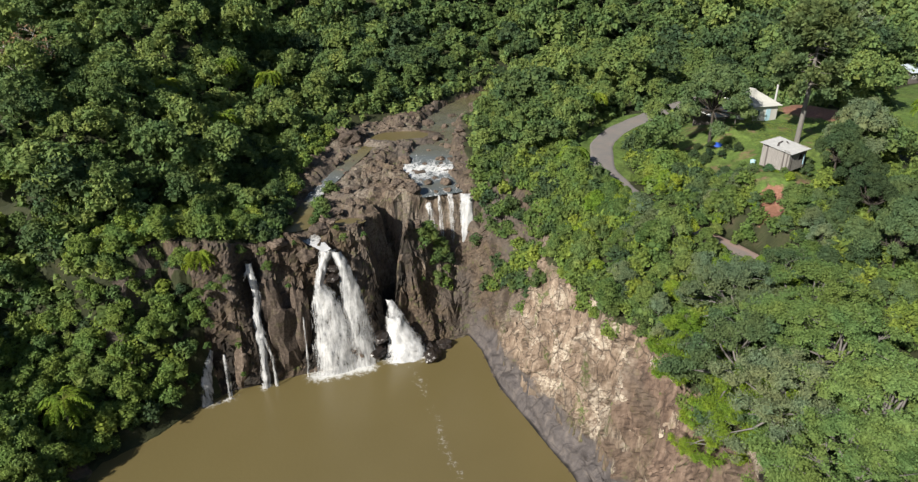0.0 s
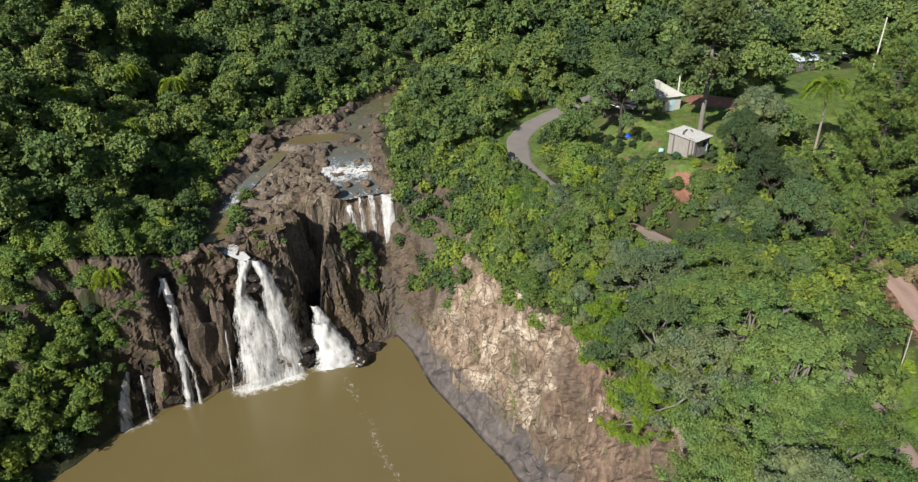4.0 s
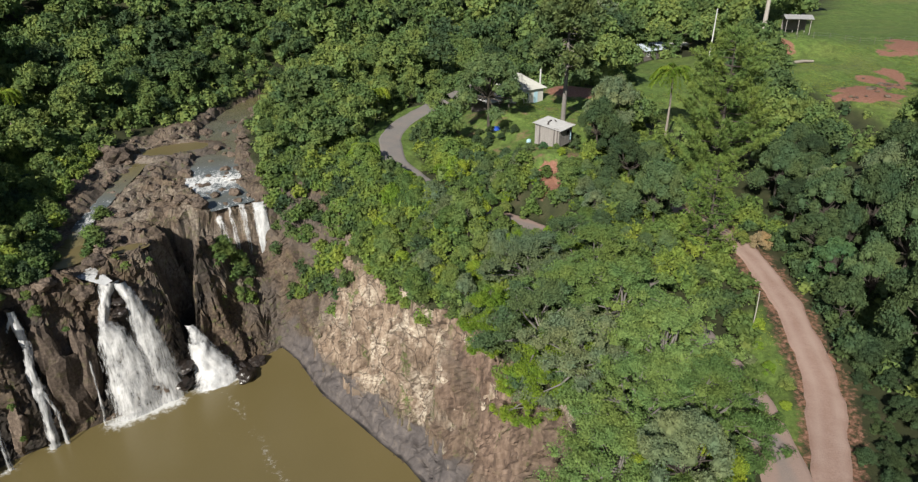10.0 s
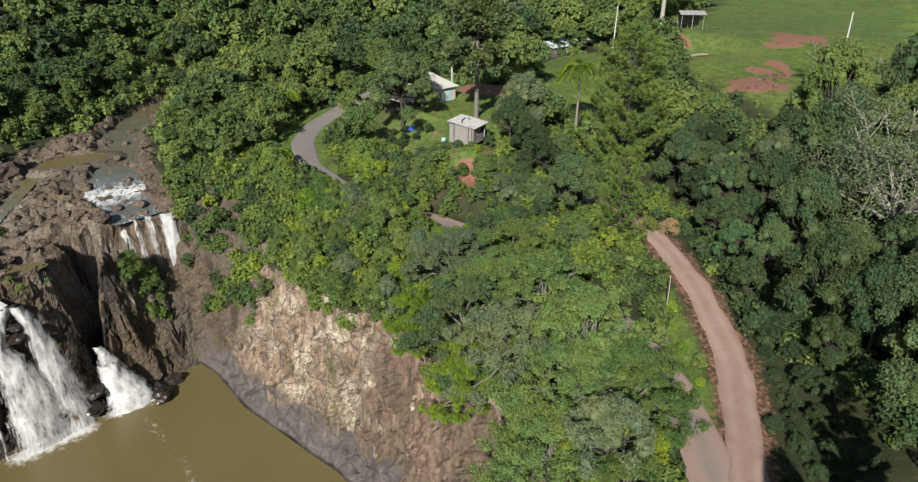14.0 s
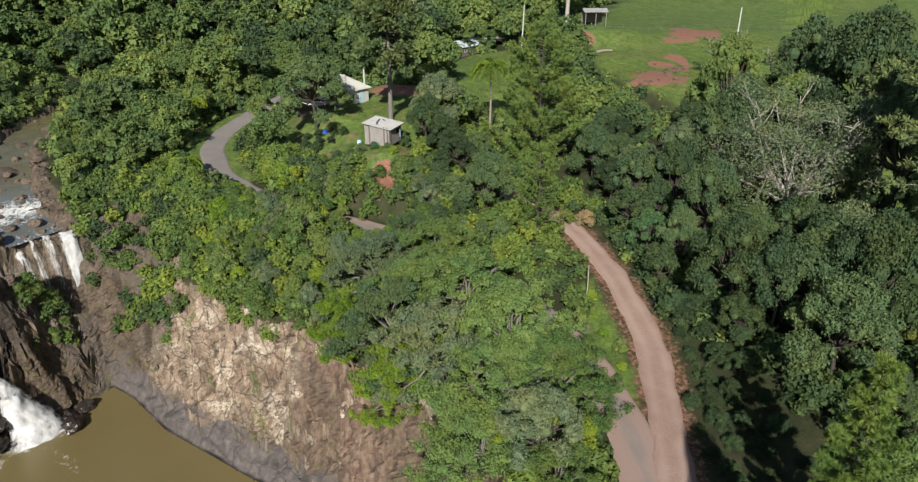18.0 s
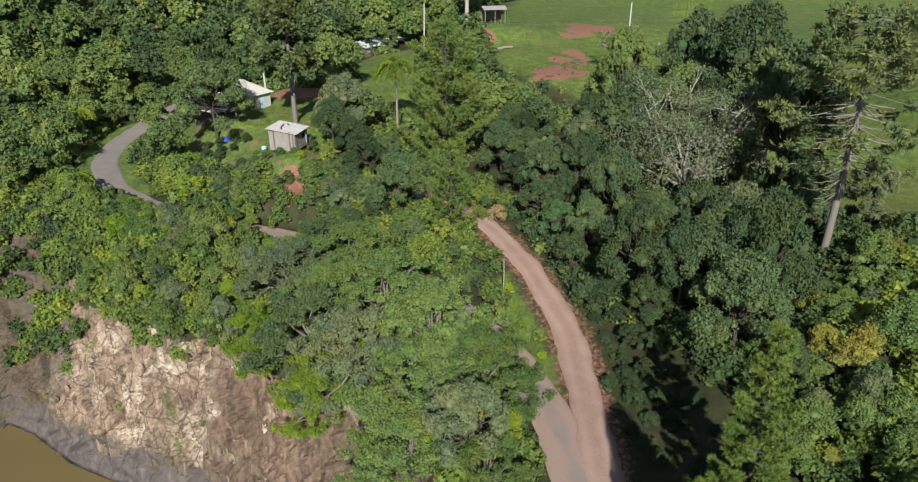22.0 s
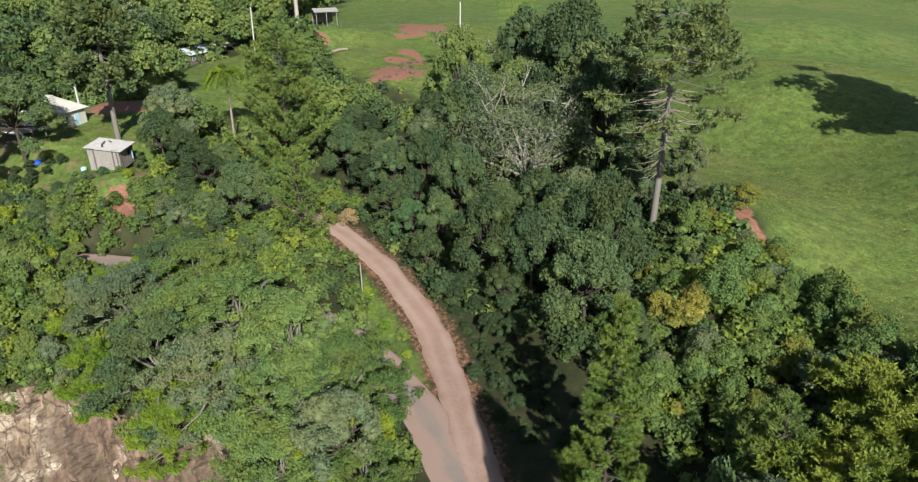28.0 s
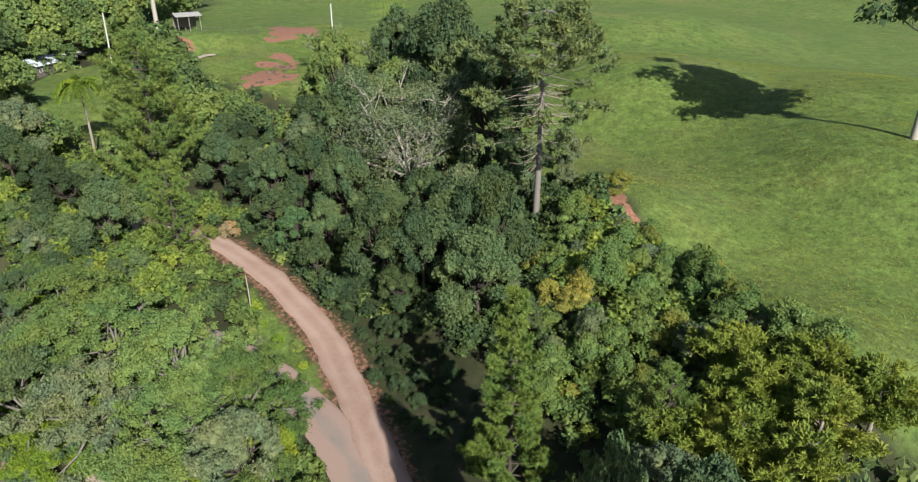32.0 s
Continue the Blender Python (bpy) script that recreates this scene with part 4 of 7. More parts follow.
def heap(rng, count, radius, height, flat=0.5):
    """Boughs of a crown, set apart over a dome, and the leafy clumps that sit on them; flat: how wide and shallow it is."""
    boughs, clumps = [(0, 0, height - radius * 0.42, radius * 1.1 / math.sqrt(count))], []
    deep = height * (1 - flat) * 0.55 + radius * 0.15
    for k in range(count):
        a = 2.4 * k + rng.uniform(-0.4, 0.4)
        q = math.sqrt((k + 0.8) / count) * rng.uniform(0.85, 1.05)
        r = radius * rng.uniform(0.80, 1.25) / math.sqrt(count)
        drop = deep * q * q * rng.uniform(0.7, 1.3)
        boughs.append((math.cos(a) * (radius - r) * q, math.sin(a) * (radius - r) * q, height - r * 0.9 - drop, r))
    for x, y, z, r in boughs:
        for j in range(7):
            d = unit(rng.normal(0, 1, 3) + (0, 0, 0.45))
            p = r * rng.uniform(0.38, 0.66)
            clumps.append((x + d[0] * r * 0.75, y + d[1] * r * 0.75, z + d[2] * r * 0.62, p))
    return boughs, clumps


def tree_kind(seed, count, radius, height, n, size, bark, flat=0.5, thick=0.2, bare=0.0):
    """A tree at the origin: trunk with limbs, and a crown of leaf sprays."""
    rng = np.random.default_rng(seed)
    boughs, lobes = heap(rng, count, radius, height, flat)
    ob = empty("tree")
    tv, tf = limbs(rng, boughs, height, thick)
    part("trunk", mesh("trunk", tv, tf, [bark], True), None, ob)
    p, d = crown_points(rng, lobes, n)
    lv, lf = leaves(rng, p, d + (0, 0, 0.35), size)
    pieces = [(lv, lf)] if bare else [core(boughs, 0.68), (lv, lf)]
    v, f = joined(pieces)
    crown = part("crown", mesh("crown", v, f, [LEAF["mid"]]), None, ob)
    crown.material_slots[0].link = "OBJECT"
    return ob


NEAR_KINDS = [tree_kind(100 + k, 24 + 4 * k, 4.8, 8.6, 15000, 0.14, BARK_DARK, 0.32, 0.20) for k in range(5)]
MID_KINDS = [tree_kind(200 + k, 10 + k % 4, 3.0, 5.6, 4600, 0.155, BARK_DARK, 0.12, 0.12) for k in range(8)]
FRESH = set(NEAR_KINDS + MID_KINDS)


def plant(kind, x, y, scale, leaf, label, group="", turn=None, sink=0.2, squash=1.0, keep=False):
    """Stands a tree of a kind on the ground; the first one of a kind is the kind itself."""
    turn = RNG.uniform(0, 360) if turn is None else turn
    tall, wide = (8.6, 4.8) if kind in NEAR_KINDS else (5.6, 3.0)
    # shrunk until it clears the camera's sight lines
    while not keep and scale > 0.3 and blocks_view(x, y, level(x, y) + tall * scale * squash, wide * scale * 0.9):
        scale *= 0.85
    m = Matrix.LocRotScale((x, y, level(x, y) - sink), Euler((0, 0, radians(turn))), (scale, scale, scale * squash))
    if kind in FRESH:
        FRESH.remove(kind)
        ob = kind
        ob.matrix_basis = m
    else:
        ob = copy_thing(kind, m)
    for c in ob.children:
        if c.name.startswith("crown"):
            c.material_slots[0].link = "OBJECT"
            c.material_slots[0].material = LEAF[leaf]
    words = label.split()
    what = "shrub" if "shrub" in words else "bush" if "bush" in words else "tree"
    ob.name = what
    return tagged(ob, label, what, group)


CAMERA_EYE = (0, 0, 66)
# targets the camera must see: crowns on its sight lines are shrunk or dropped
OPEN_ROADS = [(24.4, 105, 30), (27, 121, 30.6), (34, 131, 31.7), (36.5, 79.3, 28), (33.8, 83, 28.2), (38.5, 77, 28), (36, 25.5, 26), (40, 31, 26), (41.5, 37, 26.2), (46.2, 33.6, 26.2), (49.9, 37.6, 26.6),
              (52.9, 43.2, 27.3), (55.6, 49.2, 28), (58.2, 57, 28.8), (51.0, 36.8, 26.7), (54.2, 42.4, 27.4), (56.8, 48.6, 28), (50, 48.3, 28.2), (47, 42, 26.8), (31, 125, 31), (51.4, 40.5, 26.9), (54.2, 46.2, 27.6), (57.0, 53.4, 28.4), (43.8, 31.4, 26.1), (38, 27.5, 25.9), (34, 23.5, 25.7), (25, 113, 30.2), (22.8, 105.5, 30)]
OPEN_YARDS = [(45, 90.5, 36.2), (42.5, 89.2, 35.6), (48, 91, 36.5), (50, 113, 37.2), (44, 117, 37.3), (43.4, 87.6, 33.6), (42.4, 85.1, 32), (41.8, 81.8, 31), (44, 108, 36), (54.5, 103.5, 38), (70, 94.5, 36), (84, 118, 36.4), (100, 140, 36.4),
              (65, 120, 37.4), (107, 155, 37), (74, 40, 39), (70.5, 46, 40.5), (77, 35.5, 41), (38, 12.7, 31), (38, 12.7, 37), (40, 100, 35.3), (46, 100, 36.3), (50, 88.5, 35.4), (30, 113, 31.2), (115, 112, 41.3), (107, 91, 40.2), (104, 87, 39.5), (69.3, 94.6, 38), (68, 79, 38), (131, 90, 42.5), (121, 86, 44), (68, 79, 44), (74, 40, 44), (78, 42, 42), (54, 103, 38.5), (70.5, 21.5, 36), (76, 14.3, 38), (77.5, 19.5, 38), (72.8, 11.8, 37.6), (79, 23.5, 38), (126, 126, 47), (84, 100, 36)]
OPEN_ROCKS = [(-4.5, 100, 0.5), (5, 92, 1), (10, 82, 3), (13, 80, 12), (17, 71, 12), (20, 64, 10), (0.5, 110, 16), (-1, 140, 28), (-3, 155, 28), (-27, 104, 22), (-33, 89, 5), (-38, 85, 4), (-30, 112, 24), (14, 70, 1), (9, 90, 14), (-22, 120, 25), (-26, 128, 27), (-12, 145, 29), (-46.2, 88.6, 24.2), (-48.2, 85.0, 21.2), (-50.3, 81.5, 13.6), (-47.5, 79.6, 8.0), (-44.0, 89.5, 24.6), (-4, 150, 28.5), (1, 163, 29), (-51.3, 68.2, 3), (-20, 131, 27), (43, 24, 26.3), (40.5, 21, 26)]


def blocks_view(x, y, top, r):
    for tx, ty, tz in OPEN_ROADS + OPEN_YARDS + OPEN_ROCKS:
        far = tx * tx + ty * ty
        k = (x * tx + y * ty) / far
        if 0 < k < 0.985 and abs(x * ty - y * tx) / math.sqrt(far) < r and CAMERA_EYE[2] + k * (tz - CAMERA_EYE[2]) < top:
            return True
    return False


def free_ground(x, y, rock, grass, gap=3.6):
    """Where a tree may stand: off roads, rock, water, meadow and lawns."""
    d1, d2 = to_line(x, y, PAVED)[0], to_line(x, y, DIRT)[0]
    return (d1 > gap) & (d2 > gap) & (rock < 0.35) & (grass < 0.4) & ((pool_edge(x, y)[0] > 3) | (x < -42) & (pool_edge(x, y)[0] > 1.2))


def scatter(rng, x0, x1, y0, y1, step):
    """Jittered places about one step apart."""
    a, b = np.meshgrid(np.arange(x0, x1, step), np.arange(y0, y1, step * 0.87))
    a = a + (np.arange(a.shape[0])[:, None] % 2) * step / 2
    return (a + rng.uniform(-0.36, 0.36, a.shape) * step).ravel(), (b + rng.uniform(-0.36, 0.36, b.shape) * step).ravel()


def in_near_wood(x, y):
    """The woods close by, where each tree is a thing of its own."""
    r = np.hypot(x, y)
    return ((x > 4) & (r < 112) & (y > -12)) | ((x < -28) & (r < 104))


WOOD_LABEL = {"dark": "broadleaf tree with a dark green crown in the wood", "mid": "leafy tree with a fresh green rounded crown", "lime": "tree with a bright yellow-green leafy crown on the slope",
              "grey": "broad spreading tree with a grey-green crown and pale limbs", "olive": "tree with an olive-yellow sunlit crown", "deep": "tree with a very dark green crown shading the track", "sage": "low bushy tree with a pale grey-green crown", "blue": "tree with a dense blue-green crown beside the track"}


def far_crowns(name, xs, ys, zs, sizes, n, leaf, label, protos, tint):
    """Many crowns too far off to be told apart, as one object."""
    rng = np.random.default_rng(5)
    vs, fs, ts, k0 = [], [], [], 0
    for x, y, z, s, t in zip(xs, ys, zs, sizes, tint):
        v, f = protos[rng.integers(len(protos))]
        a = rng.uniform(0, 2 * math.pi)
        c, q = math.cos(a) * s, math.sin(a) * s
        w = np.stack([v[:, 0] * c - v[:, 1] * q + x, v[:, 0] * q + v[:, 1] * c + y, v[:, 2] * s * rng.uniform(0.85, 1.2) + z], -1)
        vs.append(w)
        fs.append(f + k0)
        ts.append(np.full(len(w), t))
        k0 += len(w)
    ob = new(name, mesh(name, np.concatenate(vs), np.concatenate(fs), [LEAF[leaf]], tint=np.concatenate(ts)))
    return tagged(ob, label, "forest", kind="stuff")


def proto(seed, count, radius, height, n, size, flat=0.35, grain=1):
    rng = np.random.default_rng(seed)
    boughs, lobes = heap(rng, count, radius, height, flat)
    p, d = crown_points(rng, lobes, n)
    return joined([core(boughs, 0.72, grain), leaves(rng, p, d + (0, 0, 0.3), size, 1.3, 0.55)])


def near_wood():
    rng = np.random.default_rng(21)
    placed, rest = 0, []
    for kinds, step, radius, height, zone in ((NEAR_KINDS[:5], 5.2, 4.8, 8.6, "near"), (MID_KINDS, 3.1, 3.0, 5.6, "mid")):
        xs, ys = scatter(rng, -70, 112, -14, 112, step)
        z, rock, pale, red, grass = ground(xs, ys)
        good = free_ground(xs, ys, rock, grass) & in_near_wood(xs, ys)
        good &= (xs > 0) | (np.degrees(np.arctan2(xs, ys)) > -42)
        r = np.hypot(xs, ys)
        band = (xs > np.interp(ys, [p[1] for p in DIRT], [p[0] for p in DIRT]) + 5.0) & (xs > 44) & (ys < 62)
        good &= ~((xs > 38.5) & (ys > 22) & (ys < 64) & (xs < np.interp(ys, [p[1] for p in DIRT], [p[0] for p in DIRT])))
        tall = (xs > 50) & (ys >= 62) & (ys < 98)
        big = ((r < 54) & (xs > 0) | band | tall) & ~((xs > 44) & (ys < 20))
        good &= big if zone == "near" else ~big
        if zone == "near":
            good &= to_line(xs, ys, DIRT)[0] > 6.4
        # the sunny side of the road fork, and the ground under the camera, have no tall trees
        good &= ~((xs > 18) & (xs < 37) & (ys < 21)) & ~((xs < 22) & (ys < 42) & (xs > 0))
        for x, y, zz in zip(xs[good], ys[good], z[good]):
            if any(np.hypot(x - a, y - b) < g for a, b, g in RESERVED):
                continue
            fits = False
            s0 = rng.uniform(0.7, 1.05)
            if x > 44 and y < 20:
                s0 = rng.uniform(0.65, 1.0)
            elif x > 50 and y < 62:
                s0 = rng.uniform(0.7, 1.12)
            elif x < 0:
                s0 = rng.uniform(0.5, 1.0)
            elif zone == "mid":
                s0 = rng.uniform(0.6, 1.08)
                beside = to_line(x, y, PAVED)[0]
                if beside < 7.5 and x < 39 and 76 < y < 103:
                    s0 = rng.uniform(0.95, 1.25) * (0.62 if x > np.interp(y, [87.5, 98], [31.5, 26.5]) else 1.0)
                elif x > 36 and y > 84:
                    s0 *= 0.6
            elif x > 60 and y > 62:
                s0 *= 0.8
            # made smaller, then dropped, where the camera must see past it
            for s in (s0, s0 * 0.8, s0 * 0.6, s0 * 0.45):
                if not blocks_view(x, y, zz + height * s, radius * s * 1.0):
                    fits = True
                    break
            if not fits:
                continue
            v = vnoise(np.array([x]), np.array([y]), 16, 81, 2)[0] + rng.normal(0, 0.25)
            if x < 0:
                leaf = ("dark", "mid", "mid", "grey", "mid")[rng.integers(5)] if v < 0.1 else ("mid", "lime")[int(v > 0.32)]
            elif x > 44 and y < 20:
                leaf = ("sage", "olive", "sage", "mid", "sage", "grey")[rng.integers(6)]
            elif x > 44 and y < 62:
                # dark picks here stand in for shade beside the track
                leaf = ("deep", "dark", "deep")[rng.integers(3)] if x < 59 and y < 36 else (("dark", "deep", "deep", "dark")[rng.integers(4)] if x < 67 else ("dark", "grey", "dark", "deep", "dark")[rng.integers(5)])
            elif np.hypot(x, y) < 62:
                leaf = "grey" if v < 0.25 else "mid"
            elif x > 46:
                leaf = ("dark", "deep", "dark", "grey")[rng.integers(4)]
            else:
                leaf = ("lime", "lime", "mid")[rng.integers(3)] if v > 0.05 else (("mid", "grey", "mid")[rng.integers(3)] if v > -0.3 else ("grey", "dark", "mid")[rng.integers(3)])
            if y > 96 and 4 < x < 22 and leaf == "lime":
                leaf = "mid"
            if zone == "mid" and (x < 0 or y > 100):
                rest.append((x, y, zz - 0.3, s, {"dark": 0.1, "mid": 0.45, "grey": 0.4, "lime": 0.9}.get(leaf, 0.5)))
                continue
            plant(kinds[rng.integers(len(kinds))], x, y, s, leaf, WOOD_LABEL[leaf], "trees of the near woods", squash=rng.uniform(0.9, 1.12) * (1.2 if x > 50 and 20 < y < 62 else 1.0))
            placed += 1
    small = [proto(380 + k, 12, 3.0, 5.6, 2100, 0.21, 0.15) for k in range(6)]
    a = np.array(rest)
    far_crowns("bank_wood", a[:, 0], a[:, 1], a[:, 2], a[:, 3], 0, "bank", "dense mixed green wood on the steep banks of the gorge", small, a[:, 4])
    return placed


def far_wood():
    rng = np.random.default_rng(33)
    xs, ys = scatter(rng, -330, 420, 20, 470, 5.7)
    z, rock, pale, red, grass = ground(xs, ys)
    r, az = np.hypot(xs, ys), np.degrees(np.arctan2(xs, ys))
    good = free_ground(xs, ys, rock, grass, 4.2) & ~in_near_wood(xs, ys) & (az > -41) & (az < 66) & (r < 262) & ~inside(xs, ys, YARD)
    # a strip of pasture and the plank hut stay open
    good &= ~((np.abs(az - 45) < 3) & (r > 150) & (r < 192))
    good &= ~((az > -6) & (az < 5) & (r > 135) & (r < 168) & (rock > 0.1))
    xs, ys, z, r = xs[good], ys[good], z[good], r[good]
    s = np.clip(rng.lognormal(0.0, 0.28, len(xs)), 0.6, 1.8) * (0.5 + 0.5 * sstep(2, 16, to_line(xs, ys, RIVERBED + RIVERBED[:1])[0]))
    # crowns covering a target seen from the camera are left out
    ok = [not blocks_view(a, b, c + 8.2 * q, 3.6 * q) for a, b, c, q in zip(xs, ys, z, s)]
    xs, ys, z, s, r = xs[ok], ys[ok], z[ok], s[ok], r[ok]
    # crowns on the left bank tinted brighter in place of sunlight
    t = np.clip(0.36 + 0.42 * vnoise(xs, ys, 40, 91, 2) + rng.normal(0, 0.27, len(xs)) + 0.20 * (xs > 6) + 0.30 * ((xs < -15) & (r < 165)), 0, 1)
    close = r < 190
    fine = [proto(300 + k, 15, 3.7, 8.2, 1700, 0.27) for k in range(4)]
    rough = [proto(320 + k, 13, 4.0, 8.8, 620, 0.46) for k in range(4)]
    far_crowns("riverside_wood", xs[close], ys[close], z[close] - 0.4, s[close], 0, "far", "dense dark green subtropical wood along the river banks", fine, t[close])
    far_crowns("hillside_forest", xs[~close], ys[~close], z[~close] - 0.4, s[~close], 0, "far", "dense dark green forest covering the hillside", rough, t[~close])
    return len(xs)


def undergrowth():
    rng = np.random.default_rng(44)
    xs, ys = scatter(rng, -110, 110, -14, 215, 2.7)
    z, rock, pale, red, grass = ground(xs, ys)
    d = np.minimum(to_line(xs, ys, PAVED)[0], to_line(xs, ys, DIRT)[0])
    good = (d > 3.0) & (rock < 0.4) & (grass < 0.3) & (pool_edge(xs, ys)[0] > 2.5) & (red < 0.4) & (np.hypot(xs, ys) < 215) & (rng.uniform(0, 1, len(xs)) < np.where((ys > 95) | (xs < -40), 0.85, 0.42))
    good &= ~((np.abs(xs) < 14) & (ys < 40)) & (to_line(xs, ys, [(40, 15), (44, 22), (49, 32)])[0] > 5.0)
    xs, ys, z = xs[good], ys[good], z[good]
    s = rng.uniform(0.5, 1.1, len(xs)) * np.where((ys > 120) | (xs < -40), 1.5, 1.0)
    shrubs = [proto(340 + k, 2, 1.3, 1.7, 70, 0.38, 0.3) for k in range(5)]
    far_crowns("undergrowth", xs, ys, z - 0.15, s, 0, "far", "low green shrubs and ferns between the trees", shrubs, np.clip(rng.normal(0.65, 0.25, len(xs)), 0, 1))
    return len(xs)


def thicket():
    """Dense low growth on the slopes over the gorge, and bushes on the ledges of the river bed."""
    rng = np.random.default_rng(55)
    xs, ys = scatter(rng, -78, 82, 0, 150, 2.0)
    z, rock, pale, red, grass = ground(xs, ys)
    d = np.minimum(to_line(xs, ys, PAVED)[0], to_line(xs, ys, DIRT)[0])
    e, s_ = pool_edge(xs, ys)
    left = (xs < -28) & (np.degrees(np.arctan2(xs, ys)) > -42) & (rock < 0.5) & (e > 0.8) & (np.hypot(xs, ys) < 118) & (rng.uniform(0, 1, len(xs)) < 0.8)
    side = (xs > np.interp(ys, [96, 100, 108, 118], [9.0, 6.0, 3.2, 2.4])) & (xs < 24) & (ys > 95) & (ys < 122) & (z > 7.5)
    slope = left | (xs > 3) & ((xs < 66) | (ys < 36)) & ((ys > 20) | (xs > 44)) & (rock < 0.5) & (e > 3.5) & (np.hypot(xs, ys) < 128)
    island = (np.hypot((xs + 5) / 3.4, (ys - 107) / 2.6) < 1)
    ledge = (xs < -23) & (vnoise(xs, ys, 7, 77, 2) > np.where(xs < -28.5, -0.6, 0.25)) & (ys > 92) & (xs > -46) & (ys < 140) & (e > 4)
    brow = (e > 3.5) & (e < 8) & (s_ > 11.0) & (s_ < 17.5) & (z > 17.2)
    lip = (e > 3.6) & (e < 8.5) & (s_ > 3.4) & (s_ < 6.7) & (vnoise(xs, ys, 4, 78, 2) > -0.25) & (z > 14)
    veils = to_line(xs, ys, [(-39.2, 80.5), (-38.5, 88.5)])[0] < 1.5
    bank = (e > 0.7) & (e < 11) & (s_ > 0.5) & (s_ < 5.2) & ~veils & (xs < -34) & (z < 27)
    inlet = (xs > np.interp(ys, [94, 100, 106, 116], [9.5, 7.0, 4.6, 3.0])) & (xs < 16) & (ys > 93) & (ys < 118) & (z > 9)
    shade = (to_line(xs, ys, [(40, 15), (44, 22), (49, 32)])[0] < 6.0)
    good = ~shade & (slope | island | ledge | brow | lip | side | bank | inlet) & (d > 3.0) & (grass < 0.3) & (red < 0.3)
    xs, ys, z = xs[good], ys[good], z[good]
    s = rng.uniform(0.65, 1.25, len(xs))
    s = np.where(island[good], 1.0, np.where(side[good], s * 1.25, s))
    # bushes are likewise dropped from the camera's sight lines
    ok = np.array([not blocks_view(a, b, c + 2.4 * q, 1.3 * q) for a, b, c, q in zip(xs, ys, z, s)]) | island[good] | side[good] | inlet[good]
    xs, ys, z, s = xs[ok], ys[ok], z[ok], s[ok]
    bushes = [proto(360 + k, 6, 1.7, 2.4, 330, 0.26, 0.2) for k in range(6)]
    t = np.clip(0.50 + 0.5 * vnoise(xs, ys, 14, 92, 2) + rng.normal(0, 0.28, len(xs)) + 0.05 * (xs < 0), 0, 1)
    # bushes right of the dirt track tinted darker in place of shade
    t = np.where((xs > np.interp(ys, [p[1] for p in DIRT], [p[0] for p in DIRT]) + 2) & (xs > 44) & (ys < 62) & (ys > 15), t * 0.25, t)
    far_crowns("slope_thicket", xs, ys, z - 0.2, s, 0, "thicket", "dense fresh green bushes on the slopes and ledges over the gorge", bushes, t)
    return len(xs)


# room kept for single trees further down and the darkened fork (x, y, gap)
RESERVED = [(70.8, 21.7, 4.5), (38, 12.7, 6.5), (74.5, 40.5, 10.5), (43, 8.5, 4.5), (43, -2, 5), (45, -8, 5), (48, -3.5, 3.5), (69.3, 94.6, 5), (68, 79, 7), (43, 111, 7), (54.3, 104, 3), (53, 61, 4), (62, 50.4, 4.5), (61, 60, 4), (95, 45, 6), (84, 34, 5),
            (46.8, 82.7, 0), (-41.6, 92.6, 1.6), (46.5, 19.5, 6.0), (49, 25, 5.0), (36.5, 79.0, 2.6), (43.5, 23.5, 6.0), (47.5, 26, 3), (42.5, 19, 4.5), (45.5, 22, 4.5), (44.5, 27.5, 4), (49.3, 31, 4.2), (47.5, 30, 3.5)]


